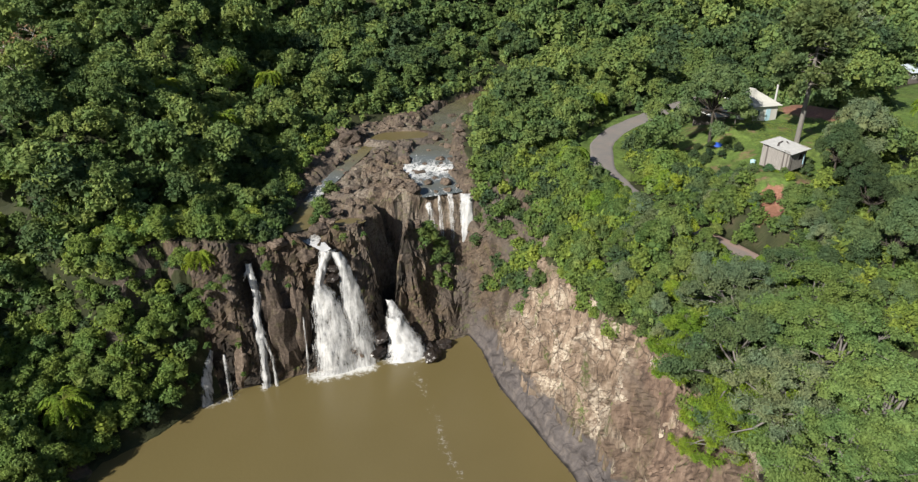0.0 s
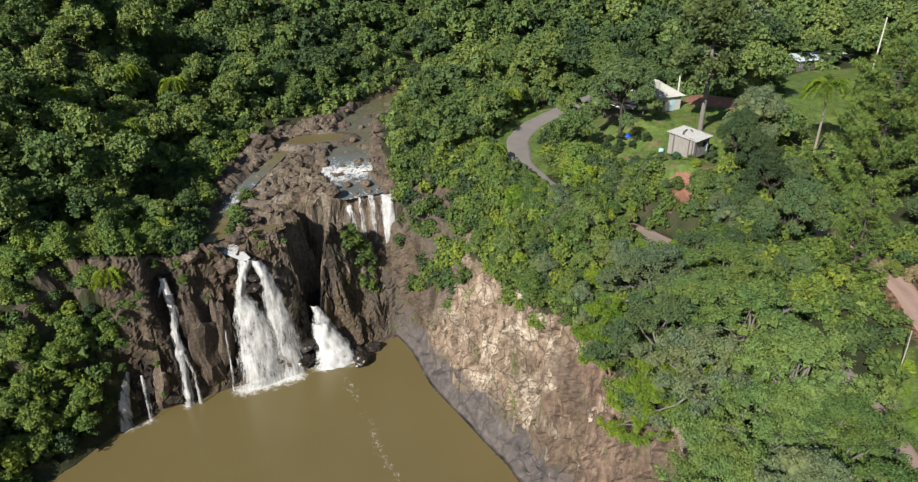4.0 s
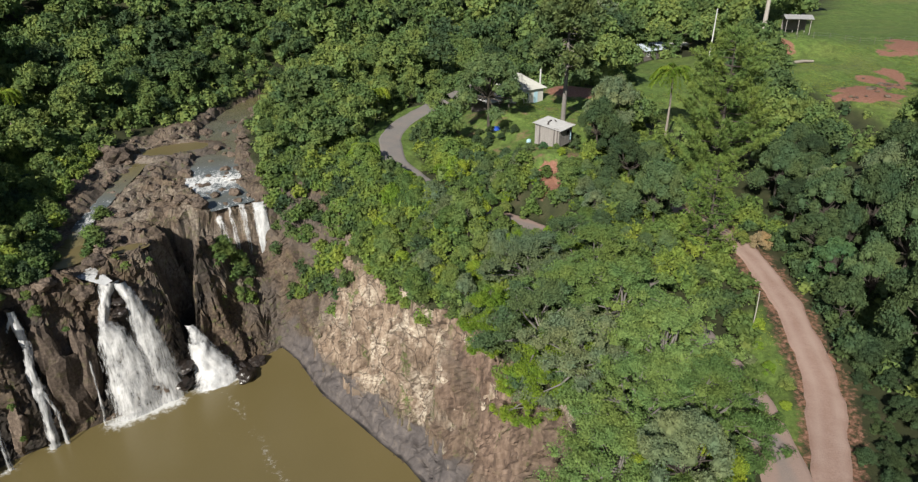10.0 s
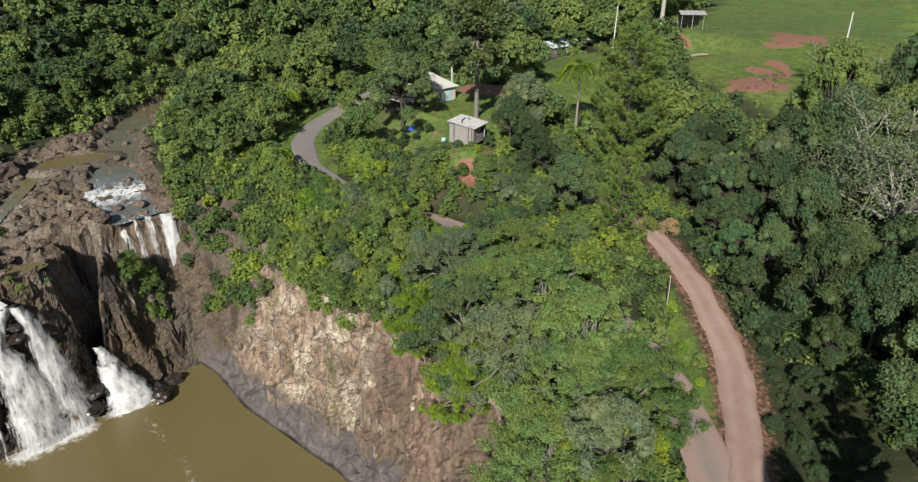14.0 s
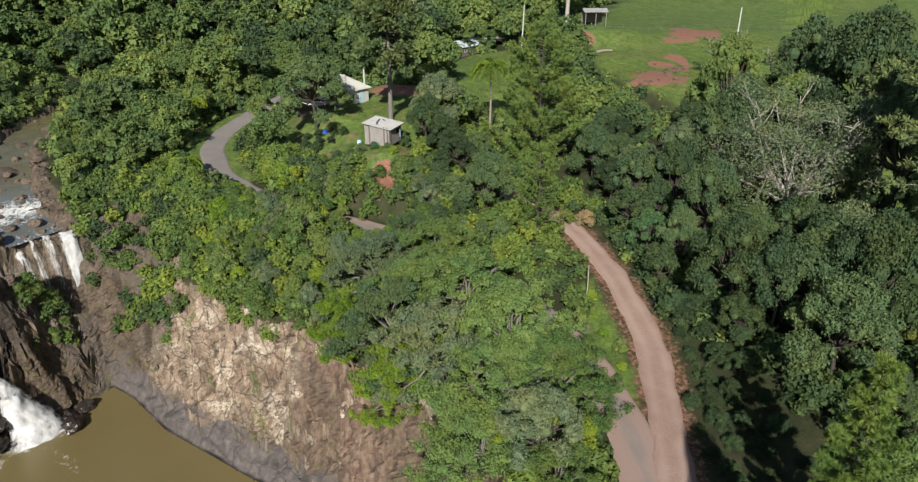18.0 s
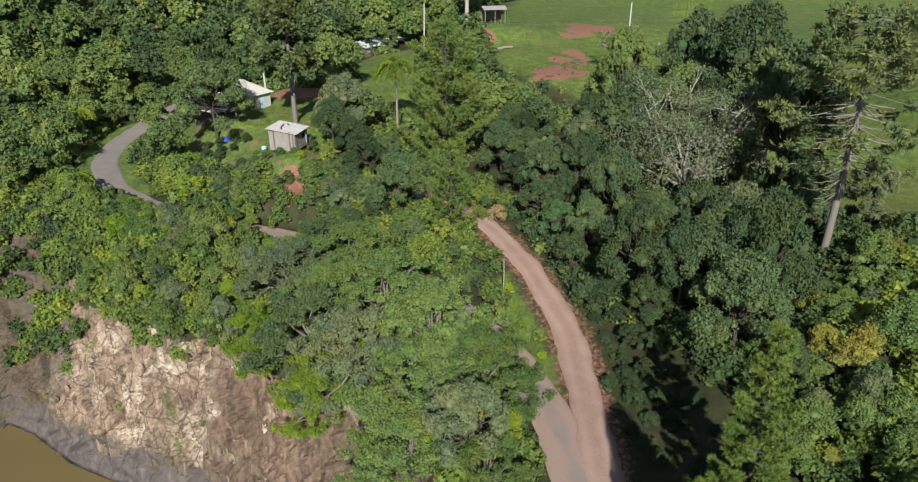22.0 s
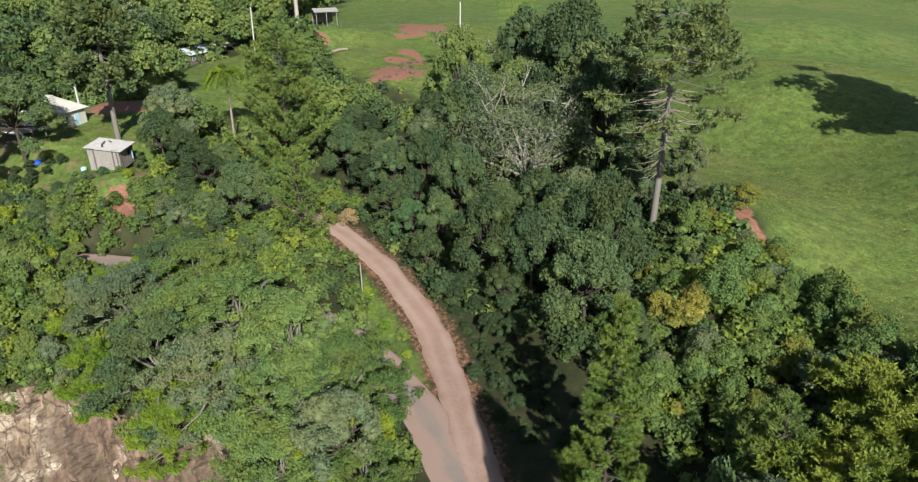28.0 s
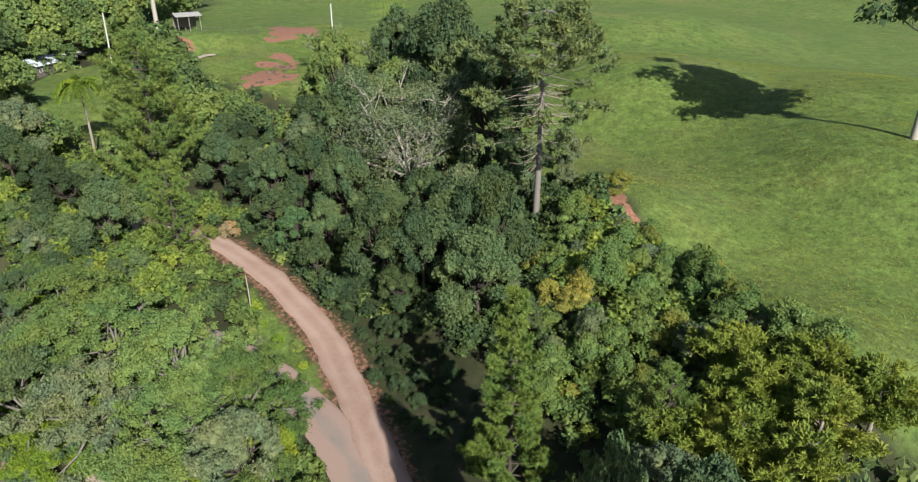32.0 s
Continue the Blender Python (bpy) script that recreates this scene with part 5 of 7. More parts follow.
def broad_tree(seed, radius, height, n, size, bark, boughs=15):
    """A wide domed tree: crooked pale limbs that carry separate shallow cushions of fine leaves, with dark gaps between them."""
    rng = np.random.default_rng(seed)
    ob = empty("tree")
    fork = np.array([0.1, 0.0, height * 0.34])
    wood, lobes = [tube([(0, 0, -0.6), fork * (0.5, 0.5, 0.5), fork], [0.34, 0.27, 0.24], 8)], []
    for k in range(boughs + 8):
        a, f = 2.4 * k + rng.uniform(-0.35, 0.35), math.sqrt(min(1.0, (k + 0.45) / boughs))
        q = radius * f * rng.uniform(0.82, 0.96)
        low = rng.uniform(0.16, 0.30) if k >= boughs else 0.0
        if k < 4:
            a, q = 1.57 * k, radius * 0.17
        end = np.array([math.cos(a) * q, math.sin(a) * q, height * (1 - low - 0.50 * f**2.4 * rng.uniform(0.8, 1.2)) - rng.uniform(0.0, 0.7)])
        knee = fork * 0.55 + end * 0.45 + rng.normal(0, 0.45, 3) - (0, 0, 0.3)
        wood.append(tube([fork, knee, end], [0.16, 0.11, 0.04], 5))
        r = radius * rng.uniform(0.21, 0.30)
        for j in range(9):
            tip = end + np.array([rng.normal(0, 0.62) * r, rng.normal(0, 0.62) * r, rng.normal(0, 0.16) * r])
            wood.append(tube([knee * 0.35 + end * 0.65, (end + tip) / 2 + rng.normal(0, 0.15, 3) - (0, 0, 0.15), tip - (0, 0, 0.05)], [0.05, 0.03, 0.012], 3))
            lobes.append((*tip, r * rng.uniform(0.30, 0.52)))
    tv, tf = joined(wood)
    part("trunk", mesh("trunk", tv, tf, [bark], True), None, ob)
    L = np.array(lobes)
    pick = rng.choice(len(L), n, p=L[:, 3] ** 2 / (L[:, 3] ** 2).sum())
    d = unit(rng.normal(0, 1, (n, 3)))
    d[:, 2] = np.where(d[:, 2] < -0.2, -d[:, 2], d[:, 2])
    p = L[pick, :3] + d * (L[pick, 3] * rng.uniform(0.5, 1.3, n))[:, None] * (1.2, 1.2, 0.75)
    lv, lf = leaves(rng, p, d + (0, 0, 0.25), size, 1.5, 0.75)
    crown = part("crown", mesh("crown", *joined([core([(x, y, z - 0.25 * r, r) for x, y, z, r in lobes], 0.72, 1), (lv, lf)]), [LEAF["mid"]]), None, ob)
    crown.material_slots[0].link = "OBJECT"
    return ob


BROAD_KINDS = [broad_tree(400 + k, 5.8, 8.4, 30000, 0.13, BARK_MID) for k in range(3)]
NEAR_KINDS += BROAD_KINDS
FRESH |= set(BROAD_KINDS)
# the broad trees between the cliff and the lane
for _k, (_x, _y, _s, _l) in enumerate([(36.0, 44.8, 1.10, "sage"), (37.0, 54.2, 1.02, "sage"), (29.2, 49.0, 1.0, "grey"), (30.6, 39.0, 0.95, "sage"), (38.4, 62.6, 0.95, "mid"), (31.5, 66.5, 0.95, "grey"),
                       (28.5, 56.0, 0.95, "dark"), (25.2, 51.0, 0.62, "lime"), (33.0, 59.5, 0.85, "sage"), (38.4, 69.5, 0.6, "dark"), (33.5, 73.0, 0.55, "lime"), (25.0, 61.5, 0.7, "lime"), (35.3, 36.6, 0.8, "mid"), (26.6, 36.4, 0.85, "sage"),
                       (31.0, 32.5, 0.6, "lime"), (28.0, 28.5, 0.55, "mid"), (29.0, 51.5, 0.7, "lime")]):
    plant(BROAD_KINDS[_k % 3], _x, _y, _s, _l, {"sage": "broad spreading tree with a fine pale green canopy and grey limbs", "grey": "broad spreading tree with a thin grey-green canopy and pale limbs", "mid": "broad tree with a flat fresh green canopy", "lime": "low broad tree with a yellow-green canopy", "dark": "broad tree with a darker green layered canopy"}[_l], "broad trees above the cliff")
    RESERVED.append((_x, _y, 4.3 * _s))
near_wood()
far_wood()
undergrowth()
thicket()


# ---- single trees ----
def needles(rng, centres, out, size, n, wide=0.2):
    """Tufts of needles: n narrow blades round each centre."""
    c = np.repeat(centres, n, 0)
    d = unit(np.repeat(unit(out), n, 0) * 0.75 + rng.normal(0, 0.6, (len(c), 3)))
    s = size * rng.uniform(0.7, 1.25, (len(c), 1))
    w = unit(np.cross(d, rng.normal(0, 1, d.shape))) * s * wide * 0.5
    v = np.stack([c - w * 0.5, c + d * s * 0.5 - w, c + d * s, c + d * s * 0.5 + w], 1).reshape(-1, 3)
    return v, np.arange(len(v)).reshape(-1, 4)


def pine(height, radius, base, whorls, seed, leaf, tuft=0.5, per=16, first=0.22, thick=0.2, cone=False):
    """A pine: straight trunk, whorls of rising branches that end in upswept foxtails of needles."""
    rng = np.random.default_rng(seed)
    ob = empty("pine_tree")
    wood, centres, out = [tube([(0, 0, -0.5), (0.05, 0, height * 0.5), (0, 0.05, height)], [base, base * 0.62, 0.03], 8)], [], []
    for k in range(whorls):
        f = first + (0.985 - first) * k / (whorls - 1)
        z = f * height
        reach = radius * ((1 - f) ** 0.9 * 1.05 + 0.10 if cone else min(1.0, 1.55 * (1 - f) ** 0.75 + 0.12)) * rng.uniform(0.7, 1.15)
        arms = rng.integers(4, 6)
        for a in range(arms):
            w = 2 * math.pi * (a + rng.uniform(-0.3, 0.3)) / arms + k
            q = reach * rng.uniform(0.75, 1.1)
            way = np.array([math.cos(w), math.sin(w), 0.0])
            pts = [np.array([0, 0, z]), way * q * 0.62 + (0, 0, z + q * 0.06), way * q + (0, 0, z + q * 0.50)]
            wood.append(tube(pts, [0.05 + 0.015 * q, 0.04, 0.015], 4))
            ends = [pts]
            for _ in range(int(q > 1.6) + int(q > 2.8)):
                s0 = pts[0] * 0.35 + pts[1] * 0.65
                t0 = way * q * rng.uniform(0.7, 0.95) + np.array([-way[1], way[0], 0]) * q * rng.uniform(-0.45, 0.45) + (0, 0, z + q * rng.uniform(0.25, 0.5))
                ends.append([s0, (s0 + t0) / 2 - (0, 0, 0.1 * q), t0])
                wood.append(tube(ends[-1], [0.035, 0.025, 0.01], 3))
            for b in ends:
                for g in np.linspace(0.35, 1.0, max(3, int(np.linalg.norm(b[2] - b[0]) * 0.65 / (thick * 1.2)))):
                    p = b[0] * (1 - g) ** 2 + 2 * b[1] * g * (1 - g) + b[2] * g * g
                    centres.append(p + rng.normal(0, thick * 0.35, 3))
                    out.append(unit(b[2] - b[1]) + (0, 0, 0.4))
    centres.append(np.array([0, 0, height]))
    out.append(np.array([0, 0, 2.0]))
    tv, tf = joined(wood)
    part("trunk", mesh("trunk", tv, tf, [BARK_DARK], True), None, ob)
    v, f = needles(rng, np.array(centres), np.array(out), tuft, per, 0.10)
    part("crown", mesh("crown", v, f, [LEAF[leaf]]), None, ob)
    return ob


def araucaria(height, radius, clear, seed, dead=0, tuft=0.6, wide=0.26):
    """A parana pine: tall bare trunk, a candelabra of bare arms that end in dark tufts, dry grey arms below."""
    rng = np.random.default_rng(seed)
    ob = empty("araucaria_tree")
    wood, centres, out, sticks = [tube([(0, 0, -0.5), (0.15, 0, height * 0.4), (0.1, 0.1, height * 0.97)], [0.44, 0.34, 0.14], 10)], [], [], []
    whorls = 13
    for k in range(whorls):
        f = clear + (0.98 - clear) * k / (whorls - 1)
        z = f * height
        top = k / (whorls - 1)
        reach = radius * (0.72 + 0.28 * math.sin(math.pi * min(1, 0.15 + 0.55 * top))) * (1 - 0.42 * max(0, top - 0.55) / 0.45)
        arms = 9 if top > 0.5 else 5
        for a in range(arms):
            w = 2 * math.pi * (a + rng.uniform(-0.35, 0.35)) / arms + 0.6 * k
            q = reach * rng.uniform(0.72, 1.08)
            way = np.array([math.cos(w), math.sin(w), 0.0])
            side = np.array([-way[1], way[0], 0.0])
            sag = -0.26 if top < 0.45 else 0.06
            pts = [np.array([0, 0, z]), way * q * 0.55 + (0, 0, z - 0.10 * q), way * q + (0, 0, z + (sag + 0.12) * q)]
            (sticks if top < 0.45 else wood).append(tube(pts, [0.07, 0.045, 0.02], 4))
            for g in ((0.60, 0.72, 0.84, 0.94, 1.03) if top > 0.62 else (0.74, 0.84, 0.92, 1.0, 1.07) if top > 0.3 else (0.86, 0.95, 1.03)):
                p = pts[0] * (1 - g) ** 2 + 2 * pts[1] * g * (1 - g) + pts[2] * g * g
                for _ in range(4):
                    centres.append(p + side * rng.normal(0, 0.24) + rng.normal(0, 0.2, 3))
                    out.append(way * 0.4 + (0, 0, 0.7) + rng.normal(0, 0.6, 3))
    for k in range(dead):
        w, z, q = rng.uniform(0, 2 * math.pi), height * rng.uniform(clear - 0.14, clear + 0.24), rng.uniform(0.8, 4.2)
        way = np.array([math.cos(w), math.sin(w), 0.0])
        sticks.append(tube([(0, 0, z), way * q * 0.6 + (0, 0, z - 0.16 * q), way * q + (0, 0, z - 0.14 * q)], [0.045, 0.03, 0.012], 4))
    tv, tf = joined(wood)
    part("trunk", mesh("trunk", tv, tf, [BARK_MID], True), None, ob)
    if sticks:
        sv, sf = joined(sticks)
        part("deadwood", mesh("deadwood", sv, sf, [BARK], True), None, ob, "bare grey dead arms")
    v, f = needles(rng, np.array(centres), np.array(out), tuft, 17, wide)
    part("crown", mesh("crown", v, f, [LEAF["tuft"]]), None, ob)
    return ob


def palm(trunk, seed, fronds=18, length=3.4, leaf="mid"):
    """A feather palm: slim ringed trunk, arching fronds of drooping leaflets."""
    rng = np.random.default_rng(seed)
    ob = empty("palm_tree")
    tv, tf = tube([(0, 0, -0.4), (0.12, 0, trunk * 0.5), (0, 0.06, trunk)], [0.24, 0.17, 0.15], 8)
    part("trunk", mesh("trunk", tv, tf, [BARK], True), None, ob)
    stems, vs = [], []
    for k in range(fronds):
        w = 2 * math.pi * k / fronds + rng.uniform(-0.15, 0.15)
        rise, q = rng.uniform(-0.25, 0.95), length * rng.uniform(0.8, 1.1)
        way = np.array([math.cos(w), math.sin(w), 0.0])
        side = np.array([-way[1], way[0], 0.0])
        g = np.linspace(0, 1, 15)[:, None]
        line = np.array([0, 0, trunk]) + way * q * g * (1 - 0.18 * g) + np.array([0, 0, 1.0]) * q * (rise * g - (0.55 + 0.55 * rise) * g * g)
        stems.append(tube(line[::3], [0.05, 0.04, 0.03, 0.02, 0.01], 4))
        for p in line[2:]:
            for s in (-1, 1):
                for _ in range(3):
                    tip = p + side * s * rng.uniform(0.45, 0.8) + way * 0.3 - (0, 0, rng.uniform(0.2, 0.75))
                    mid_ = (p + tip) / 2 + (0, 0, 0.10)
                    o = p + way * rng.uniform(-0.12, 0.12)
                    vs.append([o, mid_ + way * 0.10, tip, mid_ - way * 0.10])
    sv, sf = joined(stems)
    part("frond_stems", mesh("frond_stems", sv, sf, [LEAF["olive"]], True), None, ob)
    v = np.array(vs).reshape(-1, 3)
    part("fronds", mesh("fronds", v, np.arange(len(v)).reshape(-1, 4), [LEAF[leaf]]), None, ob)
    return ob


def spread_tree(height, radius, seed, leaf, n, size, boughs, name="tree", flat=0.35, thick=0.42, low=0.35):
    """A wide tree whose pale boughs show through an open crown."""
    rng = np.random.default_rng(seed)
    ob = empty(name)
    fork = np.array([0.2, 0.1, height * low])
    wood, lobes = [tube([(0, 0, -0.6), fork * (0.6, 0.6, 0.5), fork], [thick * 1.3, thick, thick * 0.85], 8)], []
    for k in range(boughs):
        w = 2 * math.pi * (k + rng.uniform(-0.3, 0.3)) / boughs
        q, rise = radius * rng.uniform(0.45, 0.85), rng.uniform(0.25, 1.0)
        end = np.array([math.cos(w) * q, math.sin(w) * q, fork[2] + (height - fork[2]) * rise * (1 - flat * (q / radius) ** 2)])
        knee = fork * 0.5 + end * 0.5 + rng.normal(0, 0.4, 3)
        wood.append(tube([fork, knee, end], [thick * 0.5, thick * 0.3, thick * 0.10], 6))
        for j in range(6):
            a = knee * (1 - j / 6) + end * (j / 6)
            tip = a + unit(rng.normal(0, 1, 3) * (1, 1, 0.5) + (0, 0, 0.55)) * radius * rng.uniform(0.16, 0.34)
            wood.append(tube([a, (a + tip) / 2 + rng.normal(0, 0.12, 3), tip], [thick * 0.16, thick * 0.10, 0.02], 4))
            for _ in range(3):
                t2 = tip + rng.normal(0, 0.5, 3) + (0, 0, 0.4)
                wood.append(tube([(a + tip) / 2, tip * 0.5 + t2 * 0.5, t2], [0.045, 0.03, 0.012], 3))
            lobes.append((*tip, radius * rng.uniform(0.10, 0.19)))
    tv, tf = joined(wood)
    part("trunk", mesh("trunk", tv, tf, [BARK_GREY], True), None, ob)
    if n:
        p, d = crown_points(rng, lobes, n)
        lv, lf = leaves(rng, p, d + (0, 0, 0.5), size)
        part("crown", mesh("crown", lv, lf, [LEAF[leaf]]), None, ob)
    return ob


def stand(ob, x, y, label, category="tree", turn=0.0, scale=1.0, sink=0.15, group="", z=None):
    ob.matrix_basis = Matrix.LocRotScale((x, y, (level(x, y) if z is None else z) - sink), Euler((0, 0, radians(turn))), (scale,) * 3)
    return tagged(ob, label, category, group)


stand(pine(17.0, 3.6, 0.17, 15, 1, "pine", 0.46, 130, 0.04, 0.17, True), 38.0, 12.7, "young pine with light green upswept needle tufts beside the shaded track")
stand(pine(22.0, 7.2, 0.34, 19, 2, "needle", 0.70, 44, 0.06, 0.34), 68.0, 79.5, "tall broad pine with yellow-green needles above the track")
stand(pine(13.0, 4.0, 0.24, 11, 3, "pine", 0.5, 22, 0.15, 0.26), 53.2, 61.5, "pine with layered olive-green boughs beside the dirt road")
stand(pine(9.0, 2.6, 0.16, 10, 4, "pine", 0.42, 22, 0.12, 0.22), 42.5, 2.0, "small pine with soft green needles among the bushes")
stand(araucaria(25.5, 7.4, 0.46, 5, 70, 0.56, 0.22), 70.8, 21.7, "tall parana pine with dead lower branches and dark tufted crown")
stand(araucaria(21.0, 5.6, 0.46, 6, 4, 0.9, 0.5), 54.3, 104.0, "parana pine with a dark crown and straight trunk behind the shed")
stand(araucaria(19.0, 4.6, 0.5, 7, 0, 0.8, 0.45), 90.0, 38.0, "parana pine with dark tufted crown at the meadow's edge")
for _k, (_x, _y, _h) in enumerate([(69.3, 94.6, 11.8), (27.5, 134, 6.0), (19.5, 109.5, 3.6), (-49, 142, 9.5), (-41, 144, 9.0), (-38.5, 88.5, 4.5), (-53, 72, 7.0), (-57, 129, 8), (-45, 125, 8)]):
    stand(palm(_h, 40 + _k, 24, 4.9 if _k == 0 else (3.6 if _h > 6 else 3.0), "lime"), _x, _y,
          "tall feather palm with slim pale trunk on the lawn" if _k == 0 else "feather palm with arching green fronds in the wood", turn=37 * _k, group="palms")
stand(spread_tree(19.5, 11.5, 61, "grey", 21000, 0.16, 18, thick=0.5, low=0.24), 74.5, 40.5, "great spreading tree with bare grey boughs showing through a thin crown")
YARD_TREE = tree_kind(90, 40, 7.4, 13.2, 18000, 0.2, BARK_DARK, 0.0, 0.26)
for _c in YARD_TREE.children:
    if _c.name.startswith("crown"):
        _c.material_slots[0].material = LEAF["dark"]
stand(YARD_TREE, 43.0, 111.0, "wide dark green shade tree standing in the yard")
stand(spread_tree(9.5, 5.2, 63, "mid", 900, 0.3, 8, thick=0.15, low=0.4, flat=0.2), 121, 86, "thin umbrella-shaped tree on the pasture")
stand(spread_tree(8.5, 4.6, 64, "mid", 800, 0.3, 8, thick=0.13, low=0.4, flat=0.2), 128, 78, "thin umbrella-shaped tree on the pasture")
stand(spread_tree(13.5, 6.0, 65, "dry", 900, 0.3, 10, thick=0.2, low=0.3), -73, 112, "half-bare tree with pale limbs and yellowing leaves")
stand(spread_tree(24, 7.0, 66, "dark", 4200, 0.45, 10, thick=0.5, low=0.5), 121, 133, "tall gum tree with thick pale trunk behind the hut")
stand(spread_tree(20, 6.0, 67, "grey", 3200, 0.45, 9, thick=0.3, low=0.25), 97, 164, "grey-green gum tree with pale branches")
for _x, _y, _s in [(-5.6, 107.4, 1.15), (-3.4, 108.3, 0.95), (-6.8, 106.0, 0.8), (-4.2, 105.4, 0.6), (-2.4, 107.2, 0.6), (-6.4, 103.6, 0.32), (-27.9, 94.6, 0.34), (-19.9, 98.6, 0.36), (-34.7, 89.4, 0.28), (-34.4, 88.2, 0.24), (-25.9, 94.6, 0.24)]:
    plant(MID_KINDS[int(-_x * 3) % 6], _x, _y, _s, "mid", "dense green bush on the rock between the falls", "bushes on the rock", squash=0.85, sink=0.5, keep=True)
# the lone tree of the meadow, which throws the long shadow
LONE = (102.0, -19.8)
stand(spread_tree(31.0, 10.5, 68, "dark", 9500, 0.6, 24, thick=0.42, low=0.40, flat=0.12), LONE[0], LONE[1], "lone tall tree with a dark crown standing on the meadow")
for _x, _y, _s, _l, _t in [(95, 45, 1.75, "dark", "tall dark green tree at the meadow's edge"), (84, 33, 1.7, "dark", "tall dark green tree at the meadow's edge"), (101, 56, 1.5, "dark", "tall dark green tree at the meadow's edge"),
                           (90, 62, 1.2, "mid", "round green tree at the meadow's edge"), (78, 26, 1.2, "dark", "tall dark green tree at the meadow's edge"),
                           (92, 52, 1.6, "mid", "tall green tree at the meadow's edge"), (65.5, 45, 0.95, "dark", "dark green tree shading the dirt road"), (60, 33, 0.95, "dark", "dark green tree shading the dirt road"),
                           (66, 29, 0.85, "grey", "grey-green tree among the wood"), (56, 25, 0.9, "deep", "very dark green tree shading the dirt road"), (52.0, 16.5, 0.75, "dark", "dark leafy tree beside the young pine")]:
    plant(NEAR_KINDS[int(_x + _y) % 5], _x, _y, _s * 0.92, _l, _t, "", squash=1.25)
plant(NEAR_KINDS[2], 62.0, 50.4, 0.62, "blue", "dense blue-green bushy tree beside the dirt road", "", keep=True)
for _x, _y, _s, _q in [(86.5, 35.5, 1.25, 1.55), (91.0, 40.0, 1.35, 1.55), (83.0, 29.5, 1.05, 1.5), (96.0, 37.0, 1.3, 1.5), (88.0, 47.0, 1.2, 1.4)]:
    plant(NEAR_KINDS[int(_x) % 5], _x, _y, _s, "dark", "tall dark green tree at the meadow's edge", "", squash=_q, keep=True)
for _x, _y, _s in [(36.0, 117.5, 0.85), (33.0, 111.5, 0.6), (39, 124, 0.9)]:
    plant(MID_KINDS[int(_x) % 6], _x, _y, _s, "lime", "small round yellow-green tree beside the road bend", "", keep=True)
for _x, _y, _s, _l in [(36.3, 104.5, 0.5, "mid"), (37.6, 101.5, 0.62, "dark"), (38.9, 98.2, 0.5, "mid"), (39.8, 95.0, 0.66, "dark"), (40.6, 91.8, 0.62, "dark"), (38.4, 92.6, 0.6, "mid"), (37.2, 96.5, 0.55, "mid"), (35.2, 100.0, 0.6, "mid"),
                       (34.6, 106.5, 0.42, "lime"), (38.6, 88.2, 0.55, "mid"), (38.8, 85.6, 0.36, "mid"), (45.8, 85.6, 0.6, "mid"), (46.4, 88.6, 0.35, "lime"), (38.2, 83.4, 0.36, "lime"), (45.4, 80.2, 0.7, "mid"),
                       (44.8, 100.2, 0.26, "sage"), (43.2, 97.6, 0.28, "sage"), (42.4, 93.6, 0.25, "sage"), (45.6, 91.0, 0.22, "lime"), (41.6, 101.6, 0.25, "sage")]:
    plant(MID_KINDS[int(_x * 5 + _y) % 8], _x, _y, _s, _l, {"dark": "dense dark green shrub below the yard", "sage": "low grey-green garden shrub in the yard"}.get(_l, "fresh green shrub on the slope below the yard"), "shrubs below the yard", squash=0.85, sink=0.4)
for _x, _y, _s, _l in [(61.3, 61, 0.7, "dry"), (59.5, 62.5, 0.6, "olive"), (50.2, 47.8, 0.34, "lime"), (49.2, 49.8, 0.4, "lime"), (48.0, 45.2, 0.36, "lime"), (46.6, 42.0, 0.38, "lime"), (46.4, 39.4, 0.42, "mid"), (48.2, 47.0, 0.5, "olive"), (44.4, 37.2, 0.35, "lime"), (42.6, 36.0, 0.3, "mid"),
                       (46.0, 44.0, 0.42, "grey"), (56.0, 12.0, 0.8, "olive"), (61.0, 9.0, 0.7, "sage"), (52.0, 4.0, 0.7, "olive"), (57, 2, 0.6, "sage"), (63.5, 3.5, 0.6, "sage"), (48, 9.5, 0.75, "sage"), (46.5, 14.0, 0.7, "olive"),
                       (53, 14.5, 0.85, "sage"), (65, 13, 0.7, "sage"), (48.5, -1.5, 0.7, "lime"), (67.5, 7.0, 0.55, "red"), (60.0, 16.5, 0.85, "sage"), (47.5, 5.0, 0.5, "olive"), (53.5, -3.5, 0.6, "grey"), (58.5, -1.0, 0.5, "dry")]:
    plant(MID_KINDS[int(_x * 3 + _y) % 6], _x, _y, _s, _l, {"dry": "yellowing bush", "red": "bush with reddish-brown leaves"}.get(_l, "dense leafy bush") + (" at the roadside" if _y > 30 else " at the foot of the meadow"), "bushes", squash=0.9, sink=0.5)


# low trees added only for the shade they throw on the fork
for _x, _y, _s in [(33.6, 12.4, 0.36), (35.0, 9.0, 0.45)]:
    plant(NEAR_KINDS[1], _x, _y, _s, "dark", "dark green roadside tree shading the fork", "", keep=True)
